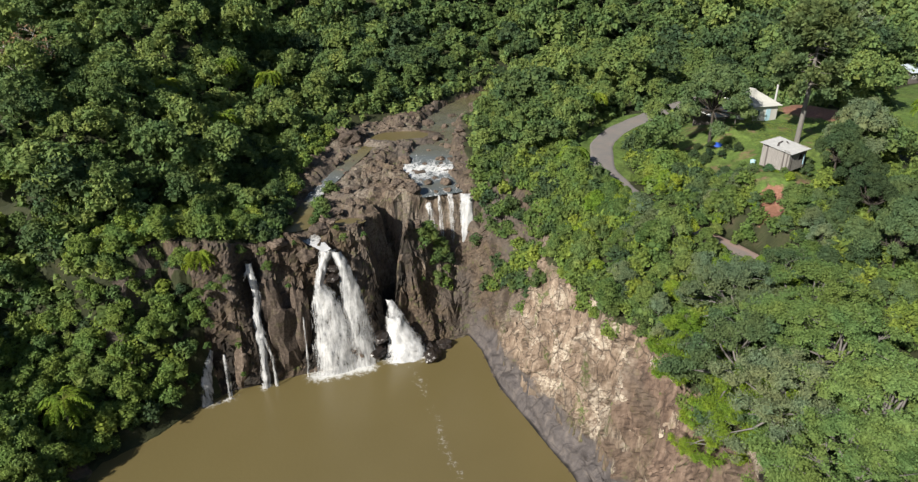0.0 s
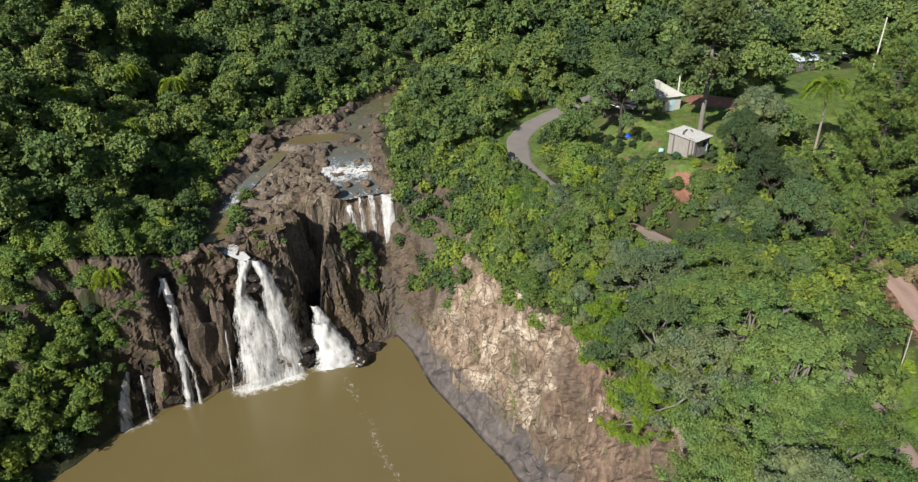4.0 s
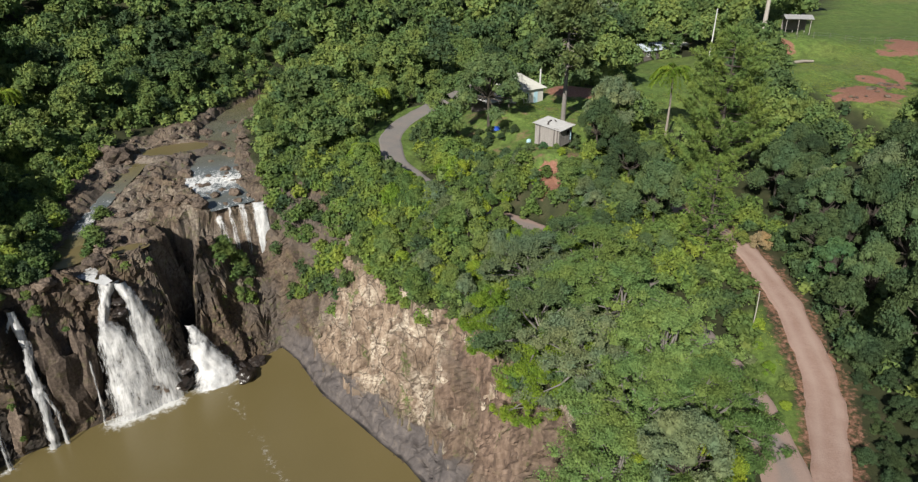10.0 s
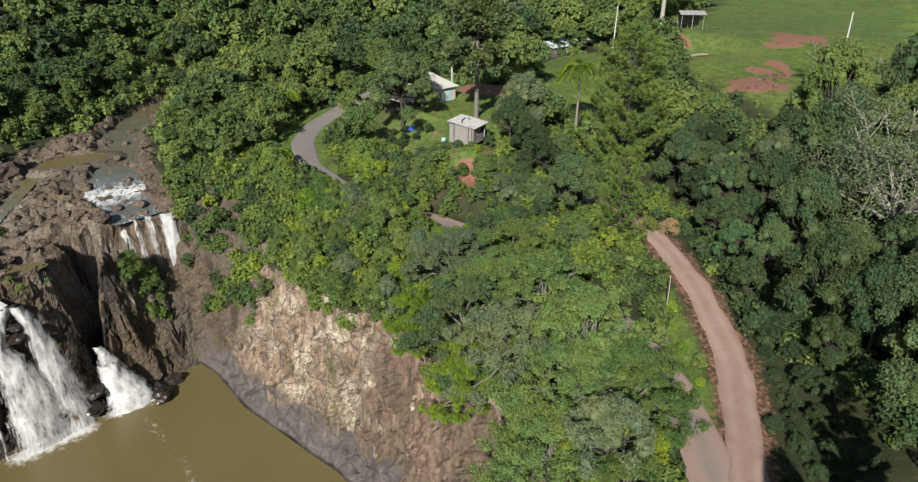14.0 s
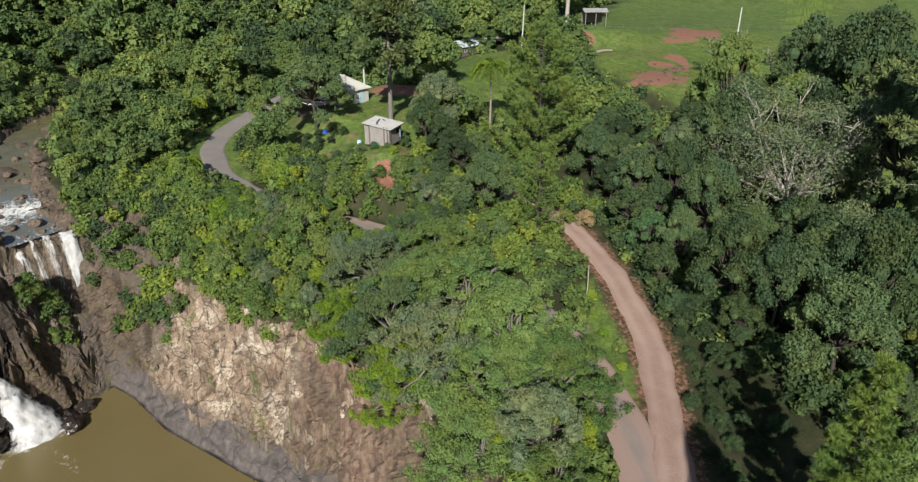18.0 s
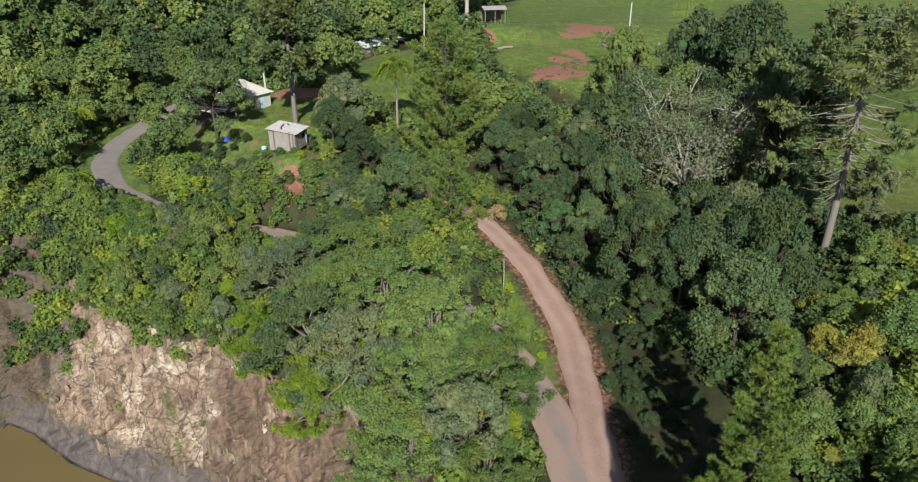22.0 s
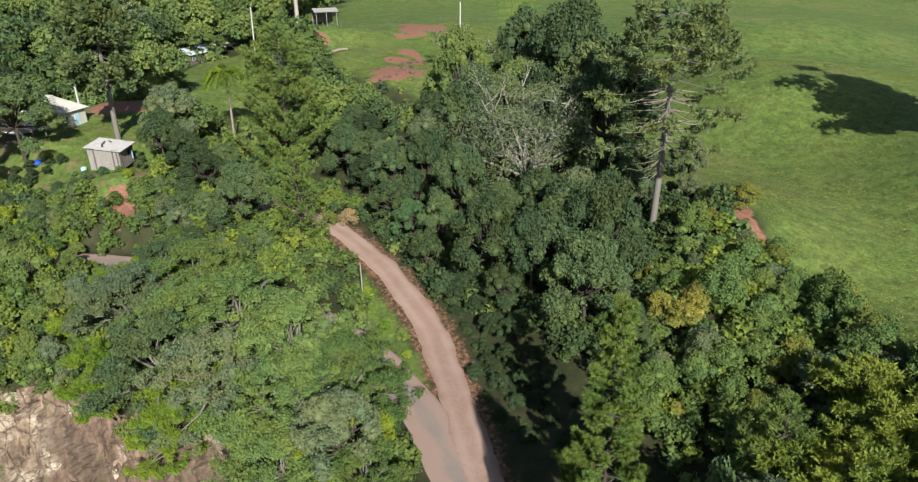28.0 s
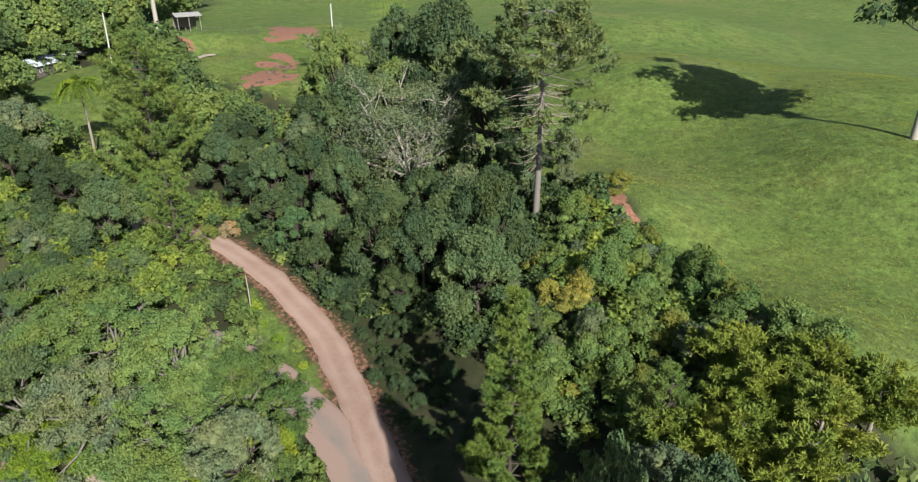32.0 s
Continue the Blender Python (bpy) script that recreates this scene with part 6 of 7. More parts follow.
# unseen tall trees by the lane, under the eye, added to shade the fork
for _x, _y, _h, _s in [(24.2, 5.1, 14.6, 0.62), (22.0, 2.8, 17.0, 0.64), (26.4, 7.4, 11.6, 0.60), (15.6, -4.4, 29.0, 0.66), (18.2, -1.4, 22.5, 0.66), (30.5, -1.6, 11.0, 0.72), (29.0, -5.0, 13.0, 0.75), (34.0, 1.6, 5.2, 0.6)]:
    plant(NEAR_KINDS[int(_x) % 5], _x, _y, _s, "dark", "tall slender broadleaf tree shading the road fork", "shade trees of the fork", squash=_h / (8.6 * _s), keep=True)
for _x, _y, _s, _l in [(70.0, 36.0, 0.72, "dark"), (69.0, 43.5, 0.7, "grey"), (73.0, 34.0, 0.6, "mid"), (67.0, 40.0, 0.62, "dark")]:
    plant(NEAR_KINDS[int(_x) % 5], _x, _y, _s, _l, "bushy tree standing under the great spreading tree", "", keep=True)
# added dark bushes stand in for the black shade beside the fork
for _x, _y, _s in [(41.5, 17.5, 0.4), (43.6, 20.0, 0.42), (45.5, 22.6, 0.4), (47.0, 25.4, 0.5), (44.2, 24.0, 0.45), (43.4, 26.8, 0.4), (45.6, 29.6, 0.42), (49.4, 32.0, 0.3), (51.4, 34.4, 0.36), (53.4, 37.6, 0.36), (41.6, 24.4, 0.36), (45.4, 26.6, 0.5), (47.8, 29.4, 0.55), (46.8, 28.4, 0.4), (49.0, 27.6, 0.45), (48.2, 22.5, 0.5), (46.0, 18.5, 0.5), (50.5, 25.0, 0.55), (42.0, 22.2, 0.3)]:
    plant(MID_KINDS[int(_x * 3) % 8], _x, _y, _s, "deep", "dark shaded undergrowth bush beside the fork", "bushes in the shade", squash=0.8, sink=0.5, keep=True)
for _x, _y, _s, _l in [(40.6, 95.6, 0.5, "dark"), (42.4, 92.0, 0.5, "dark"), (39.2, 99.0, 0.45, "mid"), (44.6, 91.4, 0.4, "blue"), (37.4, 103.0, 0.5, "mid"), (43.6, 94.6, 0.34, "dark"), (46.8, 91.2, 0.36, "mid"), (41.4, 98.4, 0.34, "sage"), (50.6, 92.4, 0.5, "dark"), (52.0, 95.6, 0.6, "dark"), (44.2, 99.6, 0.3, "sage"), (46.4, 97.4, 0.26, "sage")]:
    plant(MID_KINDS[int(_x * 5) % 8], _x, _y, _s, _l, "dense rounded shrub along the lower edge of the yard", "shrubs of the yard", squash=0.9, sink=0.3, keep=True)
# dark shrubs added where there is only shade below the yard tree
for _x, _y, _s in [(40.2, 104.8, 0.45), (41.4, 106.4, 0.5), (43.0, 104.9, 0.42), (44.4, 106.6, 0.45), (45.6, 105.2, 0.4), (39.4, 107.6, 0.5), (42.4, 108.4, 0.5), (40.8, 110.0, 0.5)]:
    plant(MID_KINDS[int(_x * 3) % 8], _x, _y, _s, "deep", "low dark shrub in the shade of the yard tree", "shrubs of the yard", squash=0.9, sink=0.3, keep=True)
for _x, _y, _s, _l in [(35.4, 84.0, 0.5, "mid"), (36.8, 86.4, 0.5, "lime"), (34.2, 86.8, 0.5, "mid"), (36.6, 89.4, 0.55, "mid"), (37.4, 81.8, 0.35, "mid"), (33.4, 90.0, 0.5, "lime"), (35.0, 92.4, 0.5, "mid"), (23.2, 99.0, 0.75, "mid"), (23.9, 96.0, 0.75, "lime"), (24.9, 93.2, 0.7, "mid"), (22.6, 101.8, 0.6, "mid"), (34.6, 79.2, 0.4, "lime"), (29.6, 84.2, 0.8, "mid"), (31.0, 82.0, 0.8, "lime"), (32.6, 80.0, 0.7, "mid"), (28.4, 86.6, 0.85, "mid"), (28.0, 89.5, 0.6, "lime"), (26.2, 90.8, 0.8, "mid"), (38.2, 75.2, 0.5, "lime"), (39.4, 73.0, 0.55, "mid"), (36.2, 74.8, 0.5, "mid"),
                       (41.6, 75.0, 0.45, "olive"), (42.8, 72.0, 0.5, "mid"), (24.4, 91.5, 1.0, "mid"), (25.8, 88.6, 0.95, "lime"), (22.8, 94.5, 0.9, "mid"), (40.8, 79.6, 0.26, "lime"), (43.4, 78.4, 0.34, "lime"), (39.4, 82.8, 0.3, "sage"), (44.4, 81.0, 0.3, "mid"), (40.2, 84.8, 0.28, "lime"), (44.8, 83.4, 0.4, "mid")]:
    plant(MID_KINDS[int(_x * 7) % 8], _x, _y, _s, _l, "leafy green shrub hiding the lane", "shrubs beside the lane", squash=1.1, keep=True)


# small dark trees added to fill the fork's black shade
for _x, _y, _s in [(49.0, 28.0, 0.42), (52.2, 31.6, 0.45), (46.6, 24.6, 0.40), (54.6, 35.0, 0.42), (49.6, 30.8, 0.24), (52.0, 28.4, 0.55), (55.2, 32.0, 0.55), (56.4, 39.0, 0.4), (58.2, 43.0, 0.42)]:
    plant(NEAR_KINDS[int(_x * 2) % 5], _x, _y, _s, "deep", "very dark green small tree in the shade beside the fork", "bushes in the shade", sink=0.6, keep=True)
# row of bushes along the track, shade painted into their leaf colour
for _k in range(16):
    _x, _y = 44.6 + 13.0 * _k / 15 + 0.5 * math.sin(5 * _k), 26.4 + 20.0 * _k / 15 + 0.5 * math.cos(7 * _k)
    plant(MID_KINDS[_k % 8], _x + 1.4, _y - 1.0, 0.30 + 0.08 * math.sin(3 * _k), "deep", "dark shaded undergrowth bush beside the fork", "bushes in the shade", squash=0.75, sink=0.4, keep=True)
# more scattered bushes with the same painted shade
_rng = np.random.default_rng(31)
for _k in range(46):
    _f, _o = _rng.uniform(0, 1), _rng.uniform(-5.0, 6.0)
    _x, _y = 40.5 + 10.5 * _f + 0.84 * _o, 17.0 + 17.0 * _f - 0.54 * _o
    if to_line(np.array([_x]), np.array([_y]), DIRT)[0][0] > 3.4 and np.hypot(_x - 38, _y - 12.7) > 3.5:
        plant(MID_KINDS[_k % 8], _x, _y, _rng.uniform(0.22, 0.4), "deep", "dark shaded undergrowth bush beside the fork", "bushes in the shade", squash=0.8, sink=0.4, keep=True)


def feather_tree(height, radius, seed):
    """A tree of long feathery sprays that all droop outwards."""
    rng = np.random.default_rng(seed)
    ob = empty("cypress_tree")
    wood, centres, out = [tube([(0, 0, -0.5), (0, 0, height * 0.5), (0.1, 0, height)], [0.2, 0.13, 0.02], 7)], [], []
    for k in range(46):
        f = rng.uniform(0.25, 1.0)
        z, w = f * height, rng.uniform(0, 2 * math.pi)
        q = radius * (1.15 - f) * rng.uniform(0.7, 1.15) + 0.5
        way = np.array([math.cos(w), math.sin(w), 0.0])
        pts = [np.array([0, 0, z]), way * q * 0.5 + (0, 0, z + 0.30 * q), way * q + (0, 0, z + 0.42 * q)]
        wood.append(tube(pts, [0.04, 0.03, 0.01], 4))
        for g in np.linspace(0.25, 1.05, max(4, int(q / 0.13))):
            p = pts[0] * (1 - g) ** 2 + 2 * pts[1] * g * (1 - g) + pts[2] * g * g
            for _ in range(3):
                centres.append(p + rng.normal(0, 0.16, 3))
                out.append(way * 1.2 + (0, 0, 0.7))
    tv, tf = joined(wood)
    part("trunk", mesh("trunk", tv, tf, [BARK], True), None, ob)
    v, f = needles(rng, np.array(centres), np.array(out), 0.40, 9)
    part("crown", mesh("crown", v, f, [LEAF["spray"]]), None, ob)
    return ob


for _k, (_x, _y, _h) in enumerate([(43.0, 0.2, 5.5), (41.0, -3.0, 7.0), (45.0, -3.8, 5.5), (43.5, -8.0, 6.5), (47.5, -7.5, 5.0), (48.5, -2.0, 4.5), (46.5, -11.5, 6.0), (39.0, -7.0, 7.5)]):
    stand(feather_tree(_h, 3.6, 80 + _k), _x, _y, "cypress with feathery yellow-green sprays", group="cypresses")


# ---- roads ----
def road_material(name, a, b, c, rut):
    m = Nodes(name, 0.9, 0.25)
    at = m.place()
    fine, wide = m.noise(5, 5, 0.7, at), m.noise(0.5, 4, 0.6, at)
    col = m.mix(m.ramp(wide, (0.35, 0.0), (0.65, 1.0)), a, b)
    col = m.mix(m.ramp(fine, (0.45, 0.0), (0.7, 0.6)), col, c)
    col = m.mix(m.ramp(m.attr("rut"), (0.0, 0.0), (1.0, 0.85)), col, rut)
    m.color(col)
    m.bump(fine, 0.05, 0.7)
    return m.m


ASPHALT = road_material("worn_asphalt", (0.17, 0.165, 0.16), (0.21, 0.19, 0.175), (0.25, 0.215, 0.19), (0.315, 0.222, 0.185))
RED_EARTH = road_material("red_earth_track", (0.275, 0.180, 0.145), (0.325, 0.228, 0.188), (0.225, 0.142, 0.112), (0.37, 0.275, 0.232))


def road(name, line, half, mat, label, lift, ruts, ragged=0.35):
    """A road surface with ragged edges on a slight camber."""
    pts = np.array(line, float)
    s = np.linspace(0, len(pts) - 1, 12 * (len(pts) - 1))
    c = np.stack([np.interp(s, np.arange(len(pts)), pts[:, k]) for k in range(3)], -1)
    for _ in range(6):
        c[1:-1] = (c[:-2] + c[1:-1] + c[2:]) / 3
    t = unit(np.gradient(c[:, :2], axis=0))
    side = np.stack([-t[:, 1], t[:, 0]], -1)
    w = np.linspace(-1, 1, 15)
    h1, h2 = (half + ragged * vnoise(c[:, 0], c[:, 1], 3, k, 3) for k in (101, 102))
    off = np.where(w[None] < 0, w[None] * h1[:, None], w[None] * h2[:, None])
    v = np.stack([c[:, :1] + side[:, :1] * off, c[:, 1:2] + side[:, 1:] * off, c[:, 2:] + 0 * off], -1)
    v[..., 2] = np.maximum(ground(v[..., 0], v[..., 1])[0], c[:, 2:]) + lift + 0.05 * (1 - w[None] ** 2) + 0.02 * vnoise(v[..., 0], v[..., 1], 1.2, 103)
    v[:, (0, -1), 2] -= 0.25
    r = ruts(np.abs(off), v[..., 0], v[..., 1])
    i = np.arange(v[..., 0].size).reshape(v.shape[:2])
    q = np.stack([i[:-1, :-1], i[:-1, 1:], i[1:, 1:], i[1:, :-1]], -1).reshape(-1, 4)
    return tagged(new(name, mesh(name, v.reshape(-1, 3), q, [mat], True, rut=r.ravel())), label, "road", kind="structure")


def dusty(off, x, y):
    fork = np.maximum(1 - sstep(6, 24, np.hypot(x - 40, y - 30)), 1 - sstep(5, 11, np.hypot(x - 37, y - 79.5)))
    return np.clip(sstep(0.2, 1.5, off + 0.8 * vnoise(x, y, 3, 104)) * fork * 1.5 + fork * 0.35 + 0.3 * vnoise(x, y, 2, 106, 3), 0, 1)


def wheel_tracks(off, x, y):
    return np.clip(0.8 - np.abs(off - 0.85) * 1.2 + 0.6 * vnoise(x, y, 3, 105, 3), 0, 1)


road("road_paved", PAVED, 2.3, ASPHALT, "worn grey asphalt lane winding through the wood", 0.06, dusty, 0.25)
road("road_dirt", DIRT, 1.75, RED_EARTH, "reddish earth track with pale wheel ruts", 0.10, wheel_tracks, 0.55)

# ---- buildings ----
PLANK = plain("weathered_planks", (0.10, 0.092, 0.085), (0.50, 0.47, 0.44), 2.6, 0.9, 0.2, bump=0.02, stretch=(3, 3, 0.3))
PLANK_DARK = plain("dark_planks", (0.09, 0.08, 0.075), (0.17, 0.15, 0.14), 2.0, 0.9, 0.2, bump=0.02, stretch=(3, 3, 0.3))
FIBRE = plain("grey_roof_sheet", (0.17, 0.17, 0.17), (0.50, 0.50, 0.49), 1.7, 0.8, 0.3, bump=0.01)
PALE_ROOF = plain("pale_roof_sheet", (0.36, 0.36, 0.33), (0.48, 0.48, 0.44), 0.8, 0.8, 0.3, bump=0.01)
BLUE_ROOF = plain("pale_blue_roof", (0.32, 0.37, 0.43), (0.44, 0.49, 0.54), 0.8, 0.5, 0.5, bump=0.01)
CREAM = plain("cream_wall", (0.46, 0.45, 0.41), (0.58, 0.57, 0.53), 0.8, 0.9, 0.2, bump=0.005)
SKY_BLUE = plain("light_blue_paint", (0.36, 0.56, 0.66), (0.46, 0.65, 0.74), 2.0, 0.6, 0.3)
WHITE = plain("white_paint", (0.52, 0.52, 0.51), (0.64, 0.64, 0.63), 1.5, 0.7, 0.3)
TARP_BLUE = plain("blue_tarpaulin", (0.02, 0.07, 0.42), (0.04, 0.12, 0.55), 2.0, 0.5, 0.4)
# near-black paint for the shade of an unlit inside
INTERIOR_SHADE = plain("interior_shade_paint", (0.02, 0.02, 0.02), (0.035, 0.033, 0.03), 2.0, 0.9, 0.1)
GLASS_DARK = plain("dark_window_glass", (0.03, 0.035, 0.04), (0.05, 0.055, 0.06), 2.0, 0.1, 0.6, bump=0)
CONCRETE = plain("pale_concrete", (0.42, 0.42, 0.41), (0.56, 0.56, 0.55), 1.2, 0.85, 0.2, bump=0.01)
STEEL = plain("grey_steel", (0.30, 0.31, 0.32), (0.42, 0.43, 0.44), 2.0, 0.4, 0.5, 0.8)


def roof_sheet(bm, a, b, c, d, waves, thick=0.06):
    """A corrugated sheet over four corners: a, b along the eaves, d, c along the ridge."""
    a, b, c, d = (Vector(p) for p in (a, b, c, d))
    nor = (b - a).cross(d - a).normalized()
    n = waves * 4
    rows = []
    for low in (0, -thick):
        for f in (0.0, 1.0):
            row = []
            for k in range(n + 1):
                u = k / n
                p = (a * (1 - u) + b * u) * (1 - f) + (d * (1 - u) + c * u) * f
                row.append(bm.verts.new(p + nor * (low + 0.035 * math.sin(k * math.pi / 2))))
            rows.append(row)
    for k in range(n):
        bm.faces.new((rows[0][k], rows[0][k + 1], rows[1][k + 1], rows[1][k]))
        bm.faces.new((rows[2][k], rows[3][k], rows[3][k + 1], rows[2][k + 1]))
        bm.faces.new((rows[0][k], rows[2][k], rows[2][k + 1], rows[0][k + 1]))
        bm.faces.new((rows[1][k], rows[1][k + 1], rows[3][k + 1], rows[3][k]))
    return bm


def plank_shed():
    """The weathered shed: plank walls, one sloping sheet roof, patched with loose boards."""
    ob = empty("shed", (48.0, 94.8, 35.7), 36)
    w, d, h1, h2 = 4.5, 4.3, 2.1, 2.8
    bm = bmesh.new()
    # solid box whose dark colour stands in for the shaded inside
    box(bm, (-w / 2 + 0.1, -d / 2 + 0.1, -0.6), (w / 2 - 0.1, d / 2 - 0.1, h1 - 0.1))
    part("inner_wall", bm, INTERIOR_SHADE, ob)
    rng = np.random.default_rng(3)
    n = 0
    for axis in range(4):
        span = w if axis % 2 == 0 else d
        k = -span / 2
        while k < span / 2 - 0.05:
            bw = min(rng.uniform(0.18, 0.26), span / 2 - k)
            bm = bmesh.new()
            top = h1 - rng.uniform(0.0, 0.12) + (0.6 if axis == 2 else (0.3 if axis % 2 else 0))
            lo, hi = (k + 0.008, -0.02, -0.7), (k + bw - 0.008, 0.02, top)
            box(bm, lo, hi)
            m = (pose(0, -d / 2, 0), pose(w / 2, 0, 0, rz=90), pose(0, d / 2, 0, rz=180), pose(-w / 2, 0, 0, rz=270))[axis]
            bmesh.ops.transform(bm, matrix=m @ pose(0, 0, 0, rz=rng.uniform(-0.6, 0.6)), verts=bm.verts)
            part("plank", bm, PLANK if rng.uniform() < 0.92 else PLANK_DARK, ob)
            k += bw
            n += 1
    bm = bmesh.new()
    box(bm, (0.3, -d / 2 - 0.05, 0.7), (1.2, -d / 2 + 0.02, 1.5))
    part("window", bm, INTERIOR_SHADE, ob, "dark panel standing in for an unglazed window opening")
    bm = bmesh.new()
    roof_sheet(bm, (-w / 2 - 0.35, -d / 2 - 0.45, h1), (w / 2 + 0.35, -d / 2 - 0.45, h1), (w / 2 + 0.35, d / 2 + 0.35, h2), (-w / 2 - 0.35, d / 2 + 0.35, h2), 30)
    part("roof", bm, FIBRE, ob, "pale grey corrugated roof")
    for x, y, a, l in ((-0.9, 0.6, 25, 1.8), (0.3, 0.9, 14, 1.4), (1.2, 0.4, 40, 1.0)):
        bm = bmesh.new()
        z = h1 + (h2 - h1) * (y + d / 2) / d + 0.06
        box(bm, (-l / 2, -0.12, 0), (l / 2, 0.12, 0.06), pose(x, y, z, rx=8, rz=a))
        part("loose_board", bm, PLANK_DARK, ob)
    bm = bmesh.new()
    box(bm, (1.55, -d / 2 - 0.12, -0.2), (1.8, -d / 2 - 0.05, 1.3))
    part("shutter", bm, SKY_BLUE, ob, "faded light blue shutter")
    return tagged(ob, "weathered grey plank shed with corrugated roof above a red cut", "shed")


plank_shed()


def gable(bm, w, d, eave, ridge, over=0.4, waves=36):
    """Two corrugated slopes; the ridge runs along x."""
    roof_sheet(bm, (-w / 2 - over, -d / 2 - over, eave), (w / 2 + over, -d / 2 - over, eave), (w / 2 + over, 0, ridge), (-w / 2 - over, 0, ridge), waves)
    roof_sheet(bm, (w / 2 + over, d / 2 + over, eave), (-w / 2 - over, d / 2 + over, eave), (-w / 2 - over, 0, ridge), (w / 2 + over, 0, ridge), waves)
    return bm


def window(parent, m, w, h, frame_mat=None):
    bm = bmesh.new()
    for lo, hi in (((-w / 2, 0, 0), (-w / 2 + 0.07, 0.09, h)), ((w / 2 - 0.07, 0, 0), (w / 2, 0.09, h)), ((-w / 2 + 0.07, 0, 0), (w / 2 - 0.07, 0.09, 0.07)), ((-w / 2 + 0.07, 0, h - 0.07), (w / 2 - 0.07, 0.09, h)), ((-0.025, 0.01, 0.07), (0.025, 0.08, h - 0.07))):
        box(bm, lo, hi, m)
    fr = part("window", bm, frame_mat or WHITE, parent)
    bm = bmesh.new()
    box(bm, (-w / 2 + 0.06, 0.03, 0.06), (w / 2 - 0.06, 0.045, h - 0.06), m)
    part("pane", bm, GLASS_DARK, fr, "dark window pane")


def farm_house():
    """The pale house in the yard: a hipped sheet roof, and a lower porch on its side."""
    ob = empty("house", (52.9, 120.0, 36.2), 17)
    w, d, h = 6.2, 6.6, 2.75
    bm = bmesh.new()
    box(bm, (-w / 2, -d / 2, -0.7), (w / 2, d / 2, h))
    part("wall", bm, CREAM, ob, "cream plastered wall")
    e, o, top = h - 0.15, 0.55, h + 2.2
    a, b_, c, d_ = (-w / 2 - o, -d / 2 - o, e), (w / 2 + o, -d / 2 - o, e), (w / 2 + o, d / 2 + o, e), (-w / 2 - o, d / 2 + o, e)
    r1, r2 = (0, -0.5, top), (0, 0.9, top)
    bm = bmesh.new()
    for q in ((a, b_, r1, r1), (b_, c, r2, r1), (c, d_, r2, r2), (d_, a, r1, r2)):
        roof_sheet(bm, *q, 26)
    part("roof", bm, PALE_ROOF, ob, "pale greyish hipped sheet roof")
    v, f = tube([(0, -0.6, top + 0.03), (0, 1.0, top + 0.03)], [0.11, 0.11], 6)
    part("ridge_cap", mesh("ridge_cap", v, f, [PALE_ROOF], True), None, ob)
    window(ob, pose(-1.2, -d / 2 - 0.07, 0.9), 1.1, 1.1, SKY_BLUE)
    bm = bmesh.new()
    box(bm, (0.7, -d / 2 - 0.06, -0.1), (1.65, -d / 2 + 0.02, 2.0))
    door = part("door", bm, SKY_BLUE, ob, "light blue boarded door")
    bm = bmesh.new()
    box(bm, (0.78, -d / 2 - 0.12, 0.9), (0.86, -d / 2 - 0.06, 1.02))
    part("handle", bm, STEEL, door)
    window(ob, pose(w / 2 + 0.07, -1.0, 0.9, rz=90), 1.1, 1.1, SKY_BLUE)
    bm = bmesh.new()
    box(bm, (-w / 2 - 0.6, -d / 2 - 1.5, -0.7), (w / 2 + 0.4, -d / 2, -0.12))
    part("terrace", bm, CREAM, ob)
    bm = bmesh.new()
    roof_sheet(bm, (-w / 2 - 8.6, -d / 2 - 1.6, 1.75), (-w / 2 - 3.4, -d / 2 - 1.6, 1.75), (-w / 2 - 3.4, 0.6, 2.3), (-w / 2 - 8.6, 0.6, 2.3), 20)
    part("porch_roof", bm, WHITE, ob, "white porch roof")
    for x in (-w / 2 - 8.4, -w / 2 - 5.9, -w / 2 - 3.6):
        bm = bmesh.new()
        box(bm, (x, -d / 2 - 1.45, -1.0), (x + 0.14, -d / 2 - 1.31, 1.8))
        part("post", bm, PLANK_DARK, ob)
    bm = bmesh.new()
    box(bm, (-w / 2 - 8.4, 0.2, -1.0), (-w / 2, 0.4, 2.15))
    part("porch_wall", bm, PLANK_DARK, ob)
    return tagged(ob, "small cream house with pale hipped roof and side porch", "house")


farm_house()


